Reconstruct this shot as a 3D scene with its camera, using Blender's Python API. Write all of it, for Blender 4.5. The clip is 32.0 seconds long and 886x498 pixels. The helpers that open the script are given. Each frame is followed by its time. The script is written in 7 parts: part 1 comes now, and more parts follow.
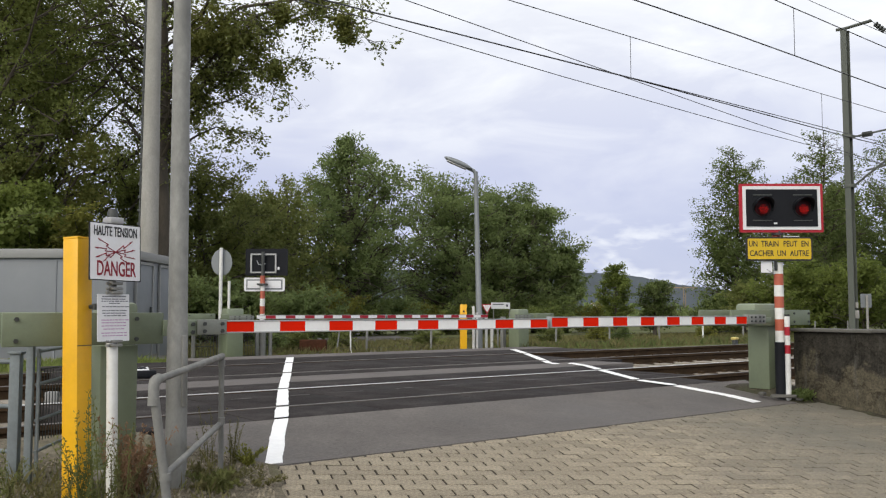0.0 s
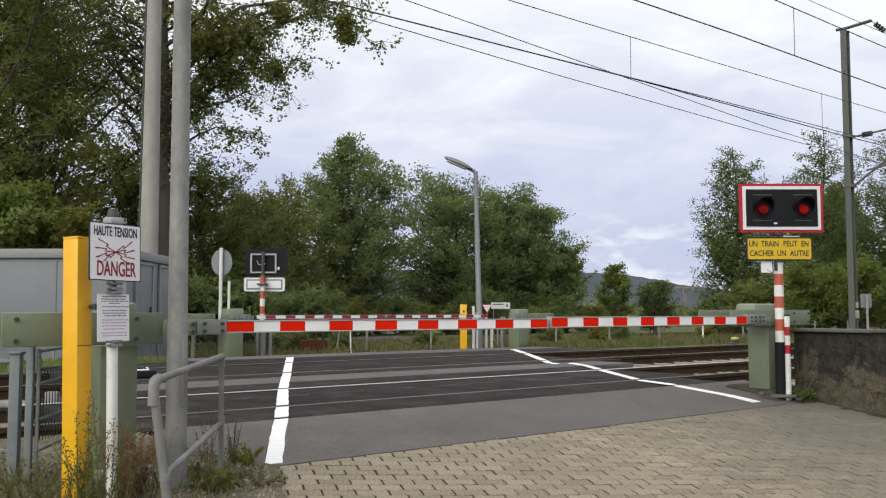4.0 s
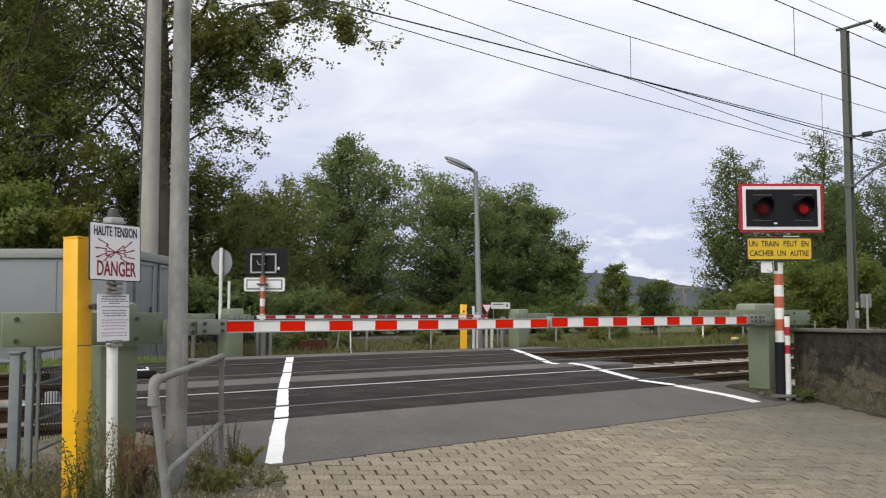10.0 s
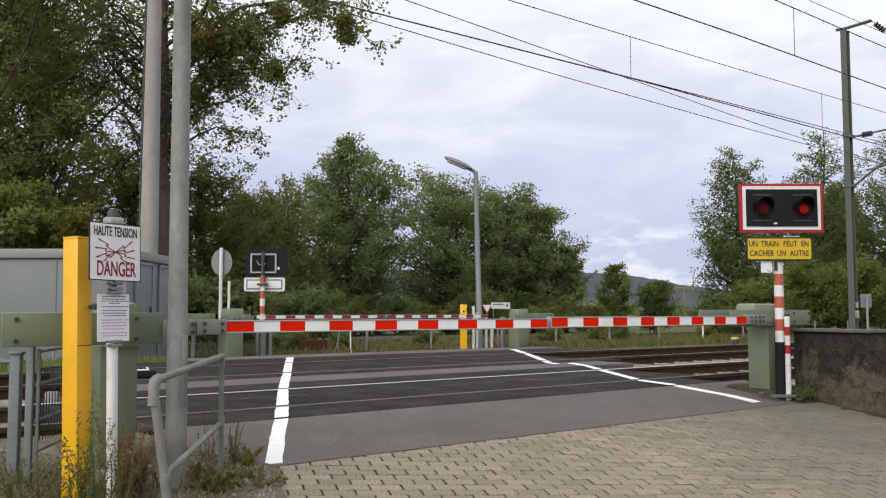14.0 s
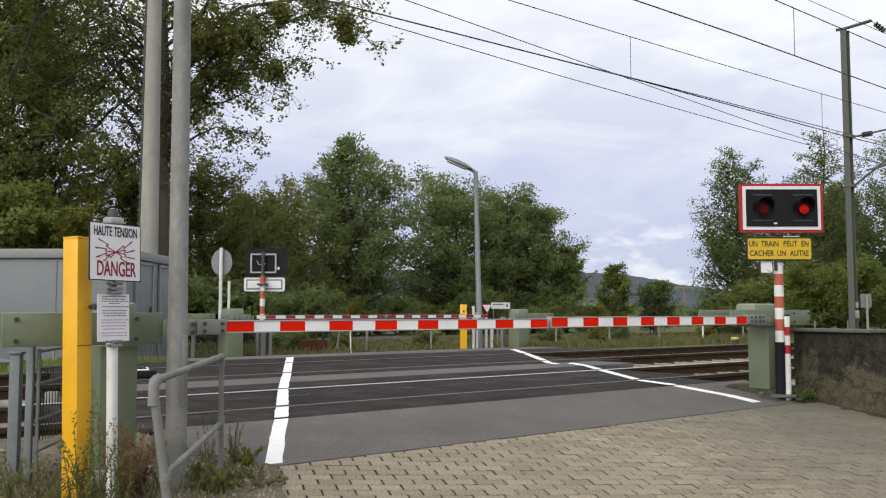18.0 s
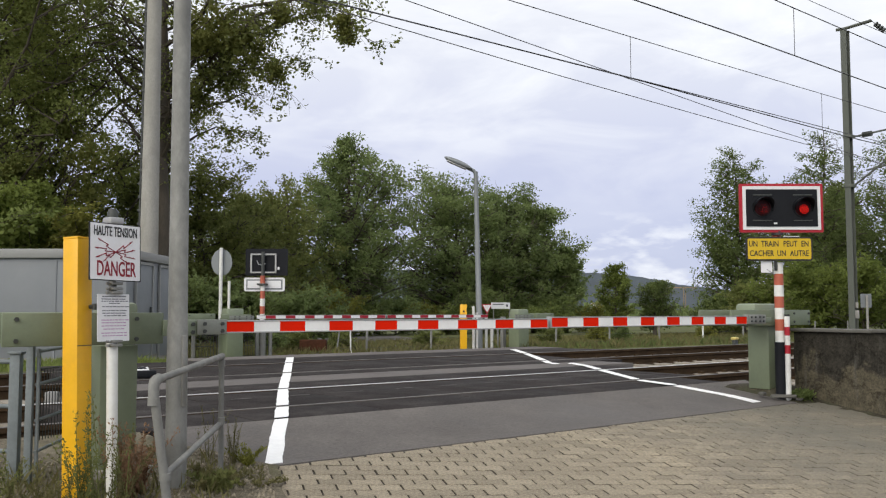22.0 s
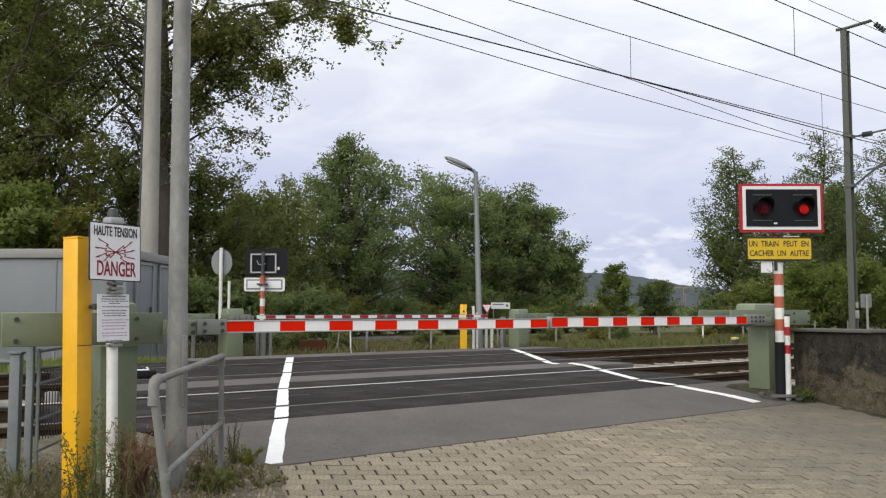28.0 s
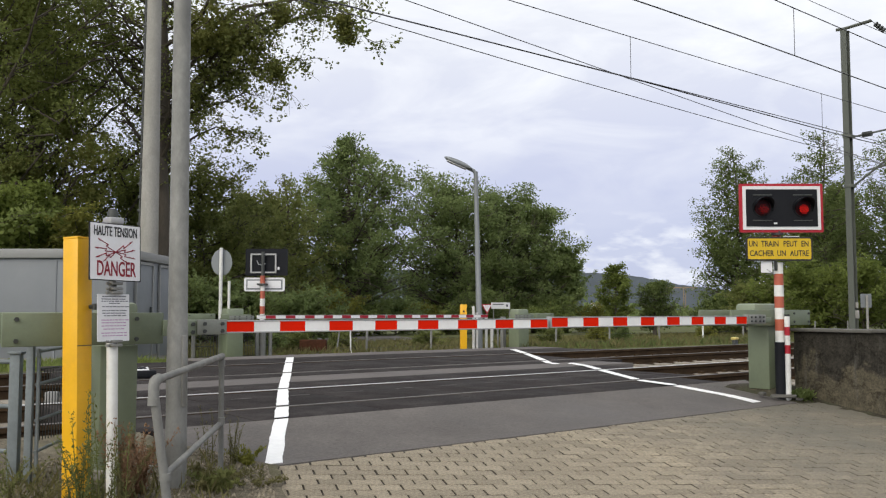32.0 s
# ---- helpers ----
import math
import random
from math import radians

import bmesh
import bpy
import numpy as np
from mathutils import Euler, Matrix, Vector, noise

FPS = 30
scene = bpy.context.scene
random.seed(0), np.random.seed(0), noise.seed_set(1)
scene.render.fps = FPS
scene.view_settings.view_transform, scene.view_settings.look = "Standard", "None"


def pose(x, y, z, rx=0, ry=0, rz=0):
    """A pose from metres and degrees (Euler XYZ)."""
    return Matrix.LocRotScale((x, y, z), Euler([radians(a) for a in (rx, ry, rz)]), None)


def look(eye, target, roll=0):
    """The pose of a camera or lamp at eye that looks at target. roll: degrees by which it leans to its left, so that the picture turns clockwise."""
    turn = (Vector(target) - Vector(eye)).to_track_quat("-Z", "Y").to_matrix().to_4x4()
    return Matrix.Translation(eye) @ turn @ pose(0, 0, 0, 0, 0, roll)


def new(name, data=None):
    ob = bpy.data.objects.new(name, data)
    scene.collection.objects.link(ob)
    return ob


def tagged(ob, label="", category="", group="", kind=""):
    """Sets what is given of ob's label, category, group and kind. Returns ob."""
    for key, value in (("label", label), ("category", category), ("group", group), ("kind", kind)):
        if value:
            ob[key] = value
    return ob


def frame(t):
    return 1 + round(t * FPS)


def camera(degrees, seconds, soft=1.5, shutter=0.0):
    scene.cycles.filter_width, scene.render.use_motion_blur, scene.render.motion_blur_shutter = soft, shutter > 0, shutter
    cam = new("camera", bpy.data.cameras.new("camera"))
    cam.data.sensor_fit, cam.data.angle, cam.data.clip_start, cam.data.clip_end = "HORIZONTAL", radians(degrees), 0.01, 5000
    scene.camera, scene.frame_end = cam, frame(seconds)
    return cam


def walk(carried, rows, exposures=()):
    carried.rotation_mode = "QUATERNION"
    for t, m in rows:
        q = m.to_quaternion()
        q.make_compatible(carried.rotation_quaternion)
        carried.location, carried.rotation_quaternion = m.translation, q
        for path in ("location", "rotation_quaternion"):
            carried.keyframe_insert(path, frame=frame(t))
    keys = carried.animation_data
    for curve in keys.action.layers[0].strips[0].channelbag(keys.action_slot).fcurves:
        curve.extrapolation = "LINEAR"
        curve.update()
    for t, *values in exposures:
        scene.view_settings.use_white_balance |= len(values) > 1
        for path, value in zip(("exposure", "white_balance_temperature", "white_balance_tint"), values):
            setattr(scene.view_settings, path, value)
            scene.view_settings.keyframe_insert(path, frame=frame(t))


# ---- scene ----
cam = camera(52.3, 32.0, soft=1.2)
EYE = (0.0, 0.0, 0.796)
AIM = (0.63141, 0.77234, 0.86557)  # heading and upward tilt of the tripod head
walk(cam, [(0.0, look(EYE, AIM)), (32.0, look(EYE, AIM))])

# ---------------------------------------------------------------- light
world = bpy.data.worlds.new("overcast_sky")
scene.world = world
world.use_nodes = True
wn = world.node_tree
wn.nodes.clear()
w_out = wn.nodes.new("ShaderNodeOutputWorld")
w_bg = wn.nodes.new("ShaderNodeBackground")
w_sky = wn.nodes.new("ShaderNodeTexSky")
w_sky.sky_type, w_sky.sun_disc = "NISHITA", False
SUN_EL, SUN_AZ = 34.0, 198.0  # degrees; azimuth counted from +X towards +Y
w_sky.sun_elevation, w_sky.sun_rotation = radians(SUN_EL), radians(90 - SUN_AZ)
w_hsv = wn.nodes.new("ShaderNodeVectorMath")
w_hsv.operation = "SCALE"
w_hsv.inputs[3].default_value = 0.10
w_tc = wn.nodes.new("ShaderNodeTexCoord")
w_sep = wn.nodes.new("ShaderNodeSeparateXYZ")
w_ramp = wn.nodes.new("ShaderNodeValToRGB")
w_ramp.color_ramp.elements[0].position, w_ramp.color_ramp.elements[0].color = 0.0, (0.52, 0.57, 0.77, 1)
w_ramp.color_ramp.elements[1].position, w_ramp.color_ramp.elements[1].color = 0.36, (0.95, 0.968, 1.01, 1)
w_mid = w_ramp.color_ramp.elements.new(0.14)
w_mid.color = (0.60, 0.635, 0.83, 1)
w_mix = wn.nodes.new("ShaderNodeMixRGB")
w_mix.inputs[0].default_value = 0.93
lk = wn.links.new
lk(w_tc.outputs["Generated"], w_sep.inputs[0])
lk(w_sep.outputs[2], w_ramp.inputs[0])
lk(w_sky.outputs[0], w_hsv.inputs[0])
lk(w_hsv.outputs[0], w_mix.inputs[1])
lk(w_ramp.outputs[0], w_mix.inputs[2])
lk(w_mix.outputs[0], w_bg.inputs[0])
w_bg.inputs[1].default_value = 1.04
lk(w_bg.outputs[0], w_out.inputs[0])

sun = new("sun", bpy.data.lights.new("sun", "SUN"))
sun.data.energy, sun.data.angle, sun.data.color = 2.3, radians(50), (1.0, 0.95, 0.85)
sun_way = Vector((math.cos(radians(SUN_AZ)) * math.cos(radians(SUN_EL)), math.sin(radians(SUN_AZ)) * math.cos(radians(SUN_EL)), math.sin(radians(SUN_EL))))
sun.matrix_world = look(sun_way * 50, (0, 0, 0))
scene.view_settings.exposure = 0.0

# ---------------------------------------------------------------- materials


def material(name):
    m = bpy.data.materials.new(name)
    m.use_nodes = True
    nt = m.node_tree
    nt.nodes.clear()
    out = nt.nodes.new("ShaderNodeOutputMaterial")
    bsdf = nt.nodes.new("ShaderNodeBsdfPrincipled")
    nt.links.new(bsdf.outputs[0], out.inputs[0])
    return m, nt, bsdf


def noise_node(nt, scale, detail=4, rough=0.6, vec=None):
    n = nt.nodes.new("ShaderNodeTexNoise")
    n.inputs["Scale"].default_value, n.inputs["Detail"].default_value, n.inputs["Roughness"].default_value = scale, detail, rough
    if vec:
        nt.links.new(vec, n.inputs["Vector"])
    return n


def ramp_node(nt, fac, stops):
    r = nt.nodes.new("ShaderNodeValToRGB")
    els = r.color_ramp.elements
    els[0].position, els[0].color = stops[0][0], (*stops[0][1], 1)
    els[1].position, els[1].color = stops[-1][0], (*stops[-1][1], 1)
    for p, c in stops[1:-1]:
        els.new(p).color = (*c, 1)
    nt.links.new(fac, r.inputs[0])
    return r


def mix_node(nt, fac, a, b, mode="MIX"):
    x = nt.nodes.new("ShaderNodeMixRGB")
    x.blend_type = mode
    for sock, v in ((x.inputs[0], fac), (x.inputs[1], a), (x.inputs[2], b)):
        if hasattr(v, "is_output"):
            nt.links.new(v, sock)
        elif isinstance(v, tuple):
            sock.default_value = (*v, 1)
        else:
            sock.default_value = v
    return x


def surface(name, base, vary=0.25, coarse=1.5, fine=30.0, rough=0.6, metal=0.0, bump=0.15, dirt=None, dirt_amt=0.0, dirt_scale=3.0, piece=0.0, stretch=(1, 1, 1), spec=0.5, grain=None):
    """Two scales of tone, optional dirt patches, fine relief and a little difference from piece to piece."""
    m, nt, bsdf = material(name)
    tc = nt.nodes.new("ShaderNodeTexCoord")
    mp = nt.nodes.new("ShaderNodeMapping")
    mp.inputs["Scale"].default_value = stretch
    nt.links.new(tc.outputs["Object"], mp.inputs[0])
    v = mp.outputs[0]
    n1, n2 = noise_node(nt, coarse, 5, 0.65, v), noise_node(nt, fine, 4, 0.7, v)
    lo = tuple(max(0.0, c * (1 - vary)) for c in base)
    hi = tuple(min(1.0, c * (1 + vary)) for c in base)
    c1 = ramp_node(nt, n1.outputs[0], [(0.3, lo), (0.7, hi)])
    c2 = ramp_node(nt, n2.outputs[0], [(0.3, (1 - (grain or vary * 0.8),) * 3), (0.7, (1.0, 1.0, 1.0))])
    col = mix_node(nt, 1.0, c1.outputs[0], c2.outputs[0], "MULTIPLY").outputs[0]
    if dirt:
        n3 = noise_node(nt, dirt_scale, 6, 0.7, v)
        f = ramp_node(nt, n3.outputs[0], [(0.45, (0, 0, 0)), (0.7, (dirt_amt,) * 3)])
        col = mix_node(nt, f.outputs[0], col, dirt).outputs[0]
    if piece:
        oi = nt.nodes.new("ShaderNodeObjectInfo")
        geo = nt.nodes.new("ShaderNodeNewGeometry")
        add = nt.nodes.new("ShaderNodeMath")
        add.operation = "ADD"
        nt.links.new(oi.outputs["Random"], add.inputs[0])
        nt.links.new(geo.outputs["Random Per Island"], add.inputs[1])
        half = nt.nodes.new("ShaderNodeMath")
        half.operation = "FRACT"
        nt.links.new(add.outputs[0], half.inputs[0])
        f = ramp_node(nt, half.outputs[0], [(0.0, (1 - piece,) * 3), (1.0, (1.0, 1.0, 1.0))])
        col = mix_node(nt, 1.0, col, f.outputs[0], "MULTIPLY").outputs[0]
    nt.links.new(col, bsdf.inputs["Base Color"])
    rr = ramp_node(nt, n1.outputs[0], [(0.3, (max(0.05, rough - 0.12),) * 3), (0.7, (min(1.0, rough + 0.12),) * 3)])
    nt.links.new(rr.outputs[0], bsdf.inputs["Roughness"])
    bsdf.inputs["Metallic"].default_value = metal
    bsdf.inputs["Specular IOR Level"].default_value = spec
    if bump:
        b = nt.nodes.new("ShaderNodeBump")
        b.inputs["Strength"].default_value = bump
        b.inputs["Distance"].default_value = 0.01
        nt.links.new(n2.outputs[0], b.inputs["Height"])
        nt.links.new(b.outputs[0], bsdf.inputs["Normal"])
    return m


def leaf_material(name, dark, light, through_amt=0.35):
    m, nt, bsdf = material(name)
    geo = nt.nodes.new("ShaderNodeNewGeometry")
    tc = nt.nodes.new("ShaderNodeTexCoord")
    n1 = noise_node(nt, 0.9, 5, 0.65, tc.outputs["Object"])
    mid = tuple((x + y) / 2 for x, y in zip(dark, light))
    a = ramp_node(nt, geo.outputs["Random Per Island"], [(0.0, tuple(x * 0.45 + y * 0.55 for x, y in zip(dark, mid))), (0.7, mid), (1.0, tuple((x + y) / 2 for x, y in zip(light, mid)))])
    b = ramp_node(nt, n1.outputs[0], [(0.33, (0.62, 0.66, 0.62)), (0.5, (0.95, 0.95, 0.95)), (0.68, (1.2, 1.17, 1.1))])
    col = mix_node(nt, 1.0, a.outputs[0], b.outputs[0], "MULTIPLY")
    nt.links.new(col.outputs[0], bsdf.inputs["Base Color"])
    bsdf.inputs["Roughness"].default_value = 0.8
    bsdf.inputs["Specular IOR Level"].default_value = 0.15
    tr = nt.nodes.new("ShaderNodeBsdfTranslucent")
    nt.links.new(col.outputs[0], tr.inputs[0])
    mx = nt.nodes.new("ShaderNodeMixShader")
    mx.inputs[0].default_value = through_amt
    nt.links.new(bsdf.outputs[0], mx.inputs[1])
    nt.links.new(tr.outputs[0], mx.inputs[2])
    out = next(n for n in nt.nodes if n.type == "OUTPUT_MATERIAL")
    nt.links.new(mx.outputs[0], out.inputs[0])
    return m


def glow(name, colour, strength):
    m, nt, bsdf = material(name)
    bsdf.inputs["Base Color"].default_value = (*[c * 0.12 for c in colour], 1)
    bsdf.inputs["Specular IOR Level"].default_value = 0.05
    bsdf.inputs["Roughness"].default_value = 0.8
    bsdf.inputs["Emission Color"].default_value = (*colour, 1)
    bsdf.inputs["Emission Strength"].default_value = strength
    bsdf.inputs["Roughness"].default_value = 0.25
    return m


def wall_material():
    """Old dark render: pale worn patches low down, thin pale drips, fine pitting."""
    m, nt, bsdf = material("old_wall_render")
    tc = nt.nodes.new("ShaderNodeTexCoord")
    v = tc.outputs["Object"]
    sep = nt.nodes.new("ShaderNodeSeparateXYZ")
    nt.links.new(v, sep.inputs[0])
    mp = nt.nodes.new("ShaderNodeMapping")
    mp.inputs["Scale"].default_value = (1, 1, 0.12)
    nt.links.new(v, mp.inputs[0])
    big, mid, fine, drip = noise_node(nt, 2.4, 5, 0.6, v), noise_node(nt, 9, 5, 0.7, v), noise_node(nt, 42, 4, 0.7, v), noise_node(nt, 11, 4, 0.6, mp.outputs[0])
    bias = nt.nodes.new("ShaderNodeMath")
    bias.operation = "MULTIPLY_ADD"
    bias.inputs[1].default_value, bias.inputs[2].default_value = -0.42, 0.14
    nt.links.new(sep.outputs[2], bias.inputs[0])
    add = nt.nodes.new("ShaderNodeMath")
    add.operation = "ADD"
    nt.links.new(big.outputs[0], add.inputs[0])
    nt.links.new(bias.outputs[0], add.inputs[1])
    base = ramp_node(nt, mid.outputs[0], [(0.3, (0.024, 0.022, 0.018)), (0.7, (0.064, 0.058, 0.046))])
    pale = ramp_node(nt, mid.outputs[0], [(0.3, (0.082, 0.071, 0.048)), (0.7, (0.165, 0.145, 0.098))])
    f1 = ramp_node(nt, add.outputs[0], [(0.47, (0, 0, 0)), (0.53, (0.8, 0.8, 0.8))])
    c1 = mix_node(nt, f1.outputs[0], base.outputs[0], pale.outputs[0])
    f2 = ramp_node(nt, drip.outputs[0], [(0.58, (0, 0, 0)), (0.70, (0.5, 0.5, 0.5))])
    c2 = mix_node(nt, f2.outputs[0], c1.outputs[0], (0.13, 0.125, 0.108))
    f3 = ramp_node(nt, fine.outputs[0], [(0.3, (0.5, 0.5, 0.5)), (0.65, (1.05, 1.05, 1.05))])
    # edges of old plaster patches, where the render has cracked
    bent = mix_node(nt, 0.22, v, mid.outputs[1])
    crack = nt.nodes.new("ShaderNodeTexVoronoi")
    crack.feature = "DISTANCE_TO_EDGE"
    crack.inputs["Scale"].default_value = 3.2
    nt.links.new(bent.outputs[0], crack.inputs["Vector"])
    f4 = ramp_node(nt, crack.outputs["Distance"], [(0.0, (0.5, 0.48, 0.45)), (0.03, (0.85, 0.85, 0.85)), (0.08, (1.0, 1.0, 1.0))])
    c2 = mix_node(nt, 1.0, c2.outputs[0], f4.outputs[0], "MULTIPLY")
    c3 = mix_node(nt, 1.0, c2.outputs[0], f3.outputs[0], "MULTIPLY")
    nt.links.new(c3.outputs[0], bsdf.inputs["Base Color"])
    bsdf.inputs["Roughness"].default_value = 0.95
    bsdf.inputs["Specular IOR Level"].default_value = 0.15
    b = nt.nodes.new("ShaderNodeBump")
    b.inputs["Strength"].default_value = 0.9
    b.inputs["Distance"].default_value = 0.02
    nt.links.new(mid.outputs[0], b.inputs["Height"])
    nt.links.new(b.outputs[0], bsdf.inputs["Normal"])
    return m


M_WALL = wall_material()
M_ASPHALT = surface("asphalt_grey", (0.155, 0.141, 0.131), 0.2, 1.6, 38, 0.95, spec=0.2, grain=0.34, bump=0.6, dirt=(0.13, 0.125, 0.125), dirt_amt=0.5, dirt_scale=0.6)
M_PANEL = surface("rubber_panel_dark", (0.043, 0.037, 0.036), 0.32, 1.6, 45, 0.88, spec=0.10, grain=0.5, bump=0.4, dirt=(0.085, 0.078, 0.075), dirt_amt=0.6, dirt_scale=2.0, piece=0.18)
M_WORN = surface("worn_rubber", (0.115, 0.108, 0.104), 0.3, 6, 60, 0.85, spec=0.15, bump=0.2, dirt=(0.046, 0.04, 0.04), dirt_amt=0.9, dirt_scale=14)
M_BAND = surface("worn_concrete_band", (0.145, 0.132, 0.124), 0.2, 1.2, 50, 0.9, spec=0.2, bump=0.4, dirt=(0.14, 0.13, 0.13), dirt_amt=0.6)
M_KERB = surface("kerb_concrete", (0.25, 0.24, 0.205), 0.2, 2, 40, 0.85, bump=0.4)
M_LINE = surface("road_paint_white", (0.93, 0.93, 0.92), 0.04, 3, 70, 0.6, bump=0.3, dirt=(0.7, 0.7, 0.7), dirt_amt=0.4, dirt_scale=9)
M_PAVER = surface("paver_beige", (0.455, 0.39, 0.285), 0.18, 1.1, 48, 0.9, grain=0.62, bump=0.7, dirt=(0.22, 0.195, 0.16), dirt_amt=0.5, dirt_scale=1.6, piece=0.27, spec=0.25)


def add_dirt_and_shade(m):
    """Dirt and shade towards the old wall, painted into the pavers in uneven patches."""
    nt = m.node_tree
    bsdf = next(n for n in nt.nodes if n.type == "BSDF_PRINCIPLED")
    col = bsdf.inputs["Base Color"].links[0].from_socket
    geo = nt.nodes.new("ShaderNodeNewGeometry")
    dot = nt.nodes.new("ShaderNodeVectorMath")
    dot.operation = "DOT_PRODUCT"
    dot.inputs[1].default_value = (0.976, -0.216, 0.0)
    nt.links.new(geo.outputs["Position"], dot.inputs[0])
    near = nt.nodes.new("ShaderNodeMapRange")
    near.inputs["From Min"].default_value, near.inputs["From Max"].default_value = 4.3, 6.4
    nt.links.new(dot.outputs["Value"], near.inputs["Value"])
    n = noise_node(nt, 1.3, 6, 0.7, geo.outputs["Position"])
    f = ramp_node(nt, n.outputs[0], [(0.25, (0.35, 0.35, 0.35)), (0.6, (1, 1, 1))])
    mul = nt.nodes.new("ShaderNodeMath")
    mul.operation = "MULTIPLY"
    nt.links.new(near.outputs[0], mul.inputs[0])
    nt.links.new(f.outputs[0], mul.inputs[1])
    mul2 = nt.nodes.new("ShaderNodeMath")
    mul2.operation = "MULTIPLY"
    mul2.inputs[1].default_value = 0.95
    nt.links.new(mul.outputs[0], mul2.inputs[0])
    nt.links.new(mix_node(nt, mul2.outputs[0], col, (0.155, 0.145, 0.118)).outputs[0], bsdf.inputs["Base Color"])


add_dirt_and_shade(M_PAVER)
M_JOINT = surface("joint_sand", (0.07, 0.06, 0.048), 0.3, 6, 80, 0.95, bump=0.3)
M_SOIL = surface("soil_and_grit", (0.215, 0.188, 0.14), 0.5, 7, 60, 0.95, spec=0.1, grain=0.6, bump=0.9, dirt=(0.12, 0.115, 0.06), dirt_amt=0.7, dirt_scale=2.5)
M_GRIT = surface("beige_grit", (0.30, 0.26, 0.19), 0.3, 9, 60, 0.9, bump=0.3, piece=0.5)
M_DIRT = surface("dark_dirt", (0.085, 0.075, 0.055), 0.5, 8, 60, 0.95, spec=0.1, grain=0.6, bump=0.9, dirt=(0.05, 0.06, 0.03), dirt_amt=0.8, dirt_scale=4)
M_GRASS = surface("meadow", (0.105, 0.115, 0.05), 0.35, 0.25, 9, 0.95, spec=0.05, bump=0.5, dirt=(0.15, 0.15, 0.07), dirt_amt=0.7, dirt_scale=0.4)
M_BALLAST = surface("ballast_bed", (0.058, 0.043, 0.029), 0.4, 6, 30, 0.95, bump=0.9, spec=0.15)
M_STONE = surface("ballast_stone", (0.088, 0.068, 0.047), 0.3, 5, 40, 0.9, bump=0.4, piece=0.45, spec=0.15)
M_SLEEPER = surface("sleeper_concrete", (0.31, 0.28, 0.235), 0.3, 4, 60, 0.85, bump=0.4, dirt=(0.18, 0.14, 0.1), dirt_amt=0.5, piece=0.2)
M_RAILTOP = surface("polished_rail_head", (0.62, 0.61, 0.60), 0.1, 3, 40, 0.5, metal=0.6, bump=0.05)
M_RAILDULL = surface("dull_rail_head", (0.135, 0.122, 0.112), 0.2, 3, 40, 0.6, metal=0.3, bump=0.05)
M_RAIL = surface("rusty_rail", (0.058, 0.038, 0.022), 0.3, 5, 40, 0.9, spec=0.1, bump=0.3)
M_GREEN = surface("sage_green_paint", (0.168, 0.198, 0.124), 0.08, 1.3, 60, 0.5, bump=0.06, dirt=(0.09, 0.11, 0.08), dirt_amt=0.4, dirt_scale=4)
M_GREEN_PALE = surface("pale_green_lid", (0.22, 0.255, 0.175), 0.08, 2, 60, 0.5, bump=0.06, dirt=(0.11, 0.14, 0.1), dirt_amt=0.4, dirt_scale=4)
M_ALU = surface("dull_aluminium", (0.42, 0.42, 0.41), 0.12, 4, 60, 0.45, metal=0.5, bump=0.08)
M_GALV = surface("galvanised_steel", (0.245, 0.245, 0.228), 0.3, 5, 35, 0.65, metal=0.1, spec=0.3, bump=0.12, dirt=(0.17, 0.17, 0.16), dirt_amt=0.5, dirt_scale=9, stretch=(1, 1, 0.5))
M_CLAMP = surface("dull_clamp_metal", (0.25, 0.26, 0.225), 0.15, 4, 60, 0.55, metal=0.3, bump=0.08, dirt=(0.15, 0.16, 0.13), dirt_amt=0.5, dirt_scale=8)
M_FENCE = surface("fence_blue_grey", (0.19, 0.215, 0.22), 0.2, 4, 40, 0.65, metal=0.1, spec=0.3, bump=0.1)
M_DARKSTEEL = surface("dark_steel", (0.07, 0.075, 0.07), 0.25, 4, 40, 0.55, metal=0.4, bump=0.1)
M_MAST = surface("mast_green_grey", (0.12, 0.13, 0.11), 0.2, 3, 40, 0.6, metal=0.2, bump=0.1, dirt=(0.06, 0.065, 0.055), dirt_amt=0.5)
M_WIRE = surface("old_copper_wire", (0.06, 0.06, 0.068), 0.2, 5, 40, 0.6, bump=0)
M_CONCRETE = surface("pole_concrete", (0.35, 0.338, 0.305), 0.16, 3, 40, 0.85, bump=0.35, grain=0.25, dirt=(0.24, 0.23, 0.20), dirt_amt=0.6, dirt_scale=5, stretch=(1, 1, 0.5))
M_COPING = surface("coping_concrete", (0.125, 0.12, 0.107), 0.25, 2, 40, 0.9, bump=0.5, dirt=(0.12, 0.115, 0.1), dirt_amt=0.6)
M_RED = surface("boom_red", (0.74, 0.018, 0.003), 0.06, 3, 60, 0.7, bump=0.05, spec=0.05)
M_WHITE = surface("boom_white", (0.86, 0.86, 0.84), 0.04, 3, 60, 0.5, bump=0.05, dirt=(0.65, 0.63, 0.6), dirt_amt=0.3, dirt_scale=8)
M_MASTRED = surface("faded_red_band", (0.42, 0.10, 0.055), 0.15, 4, 60, 0.55, bump=0.08)
M_MASTWHITE = surface("weathered_white_band", (0.72, 0.72, 0.69), 0.08, 4, 60, 0.55, bump=0.06, dirt=(0.5, 0.48, 0.42), dirt_amt=0.5, dirt_scale=12)
M_YELLOW = surface("signal_yellow", (0.84, 0.45, 0.012), 0.06, 2, 60, 0.4, bump=0.05, dirt=(0.5, 0.28, 0.03), dirt_amt=0.3, dirt_scale=5)
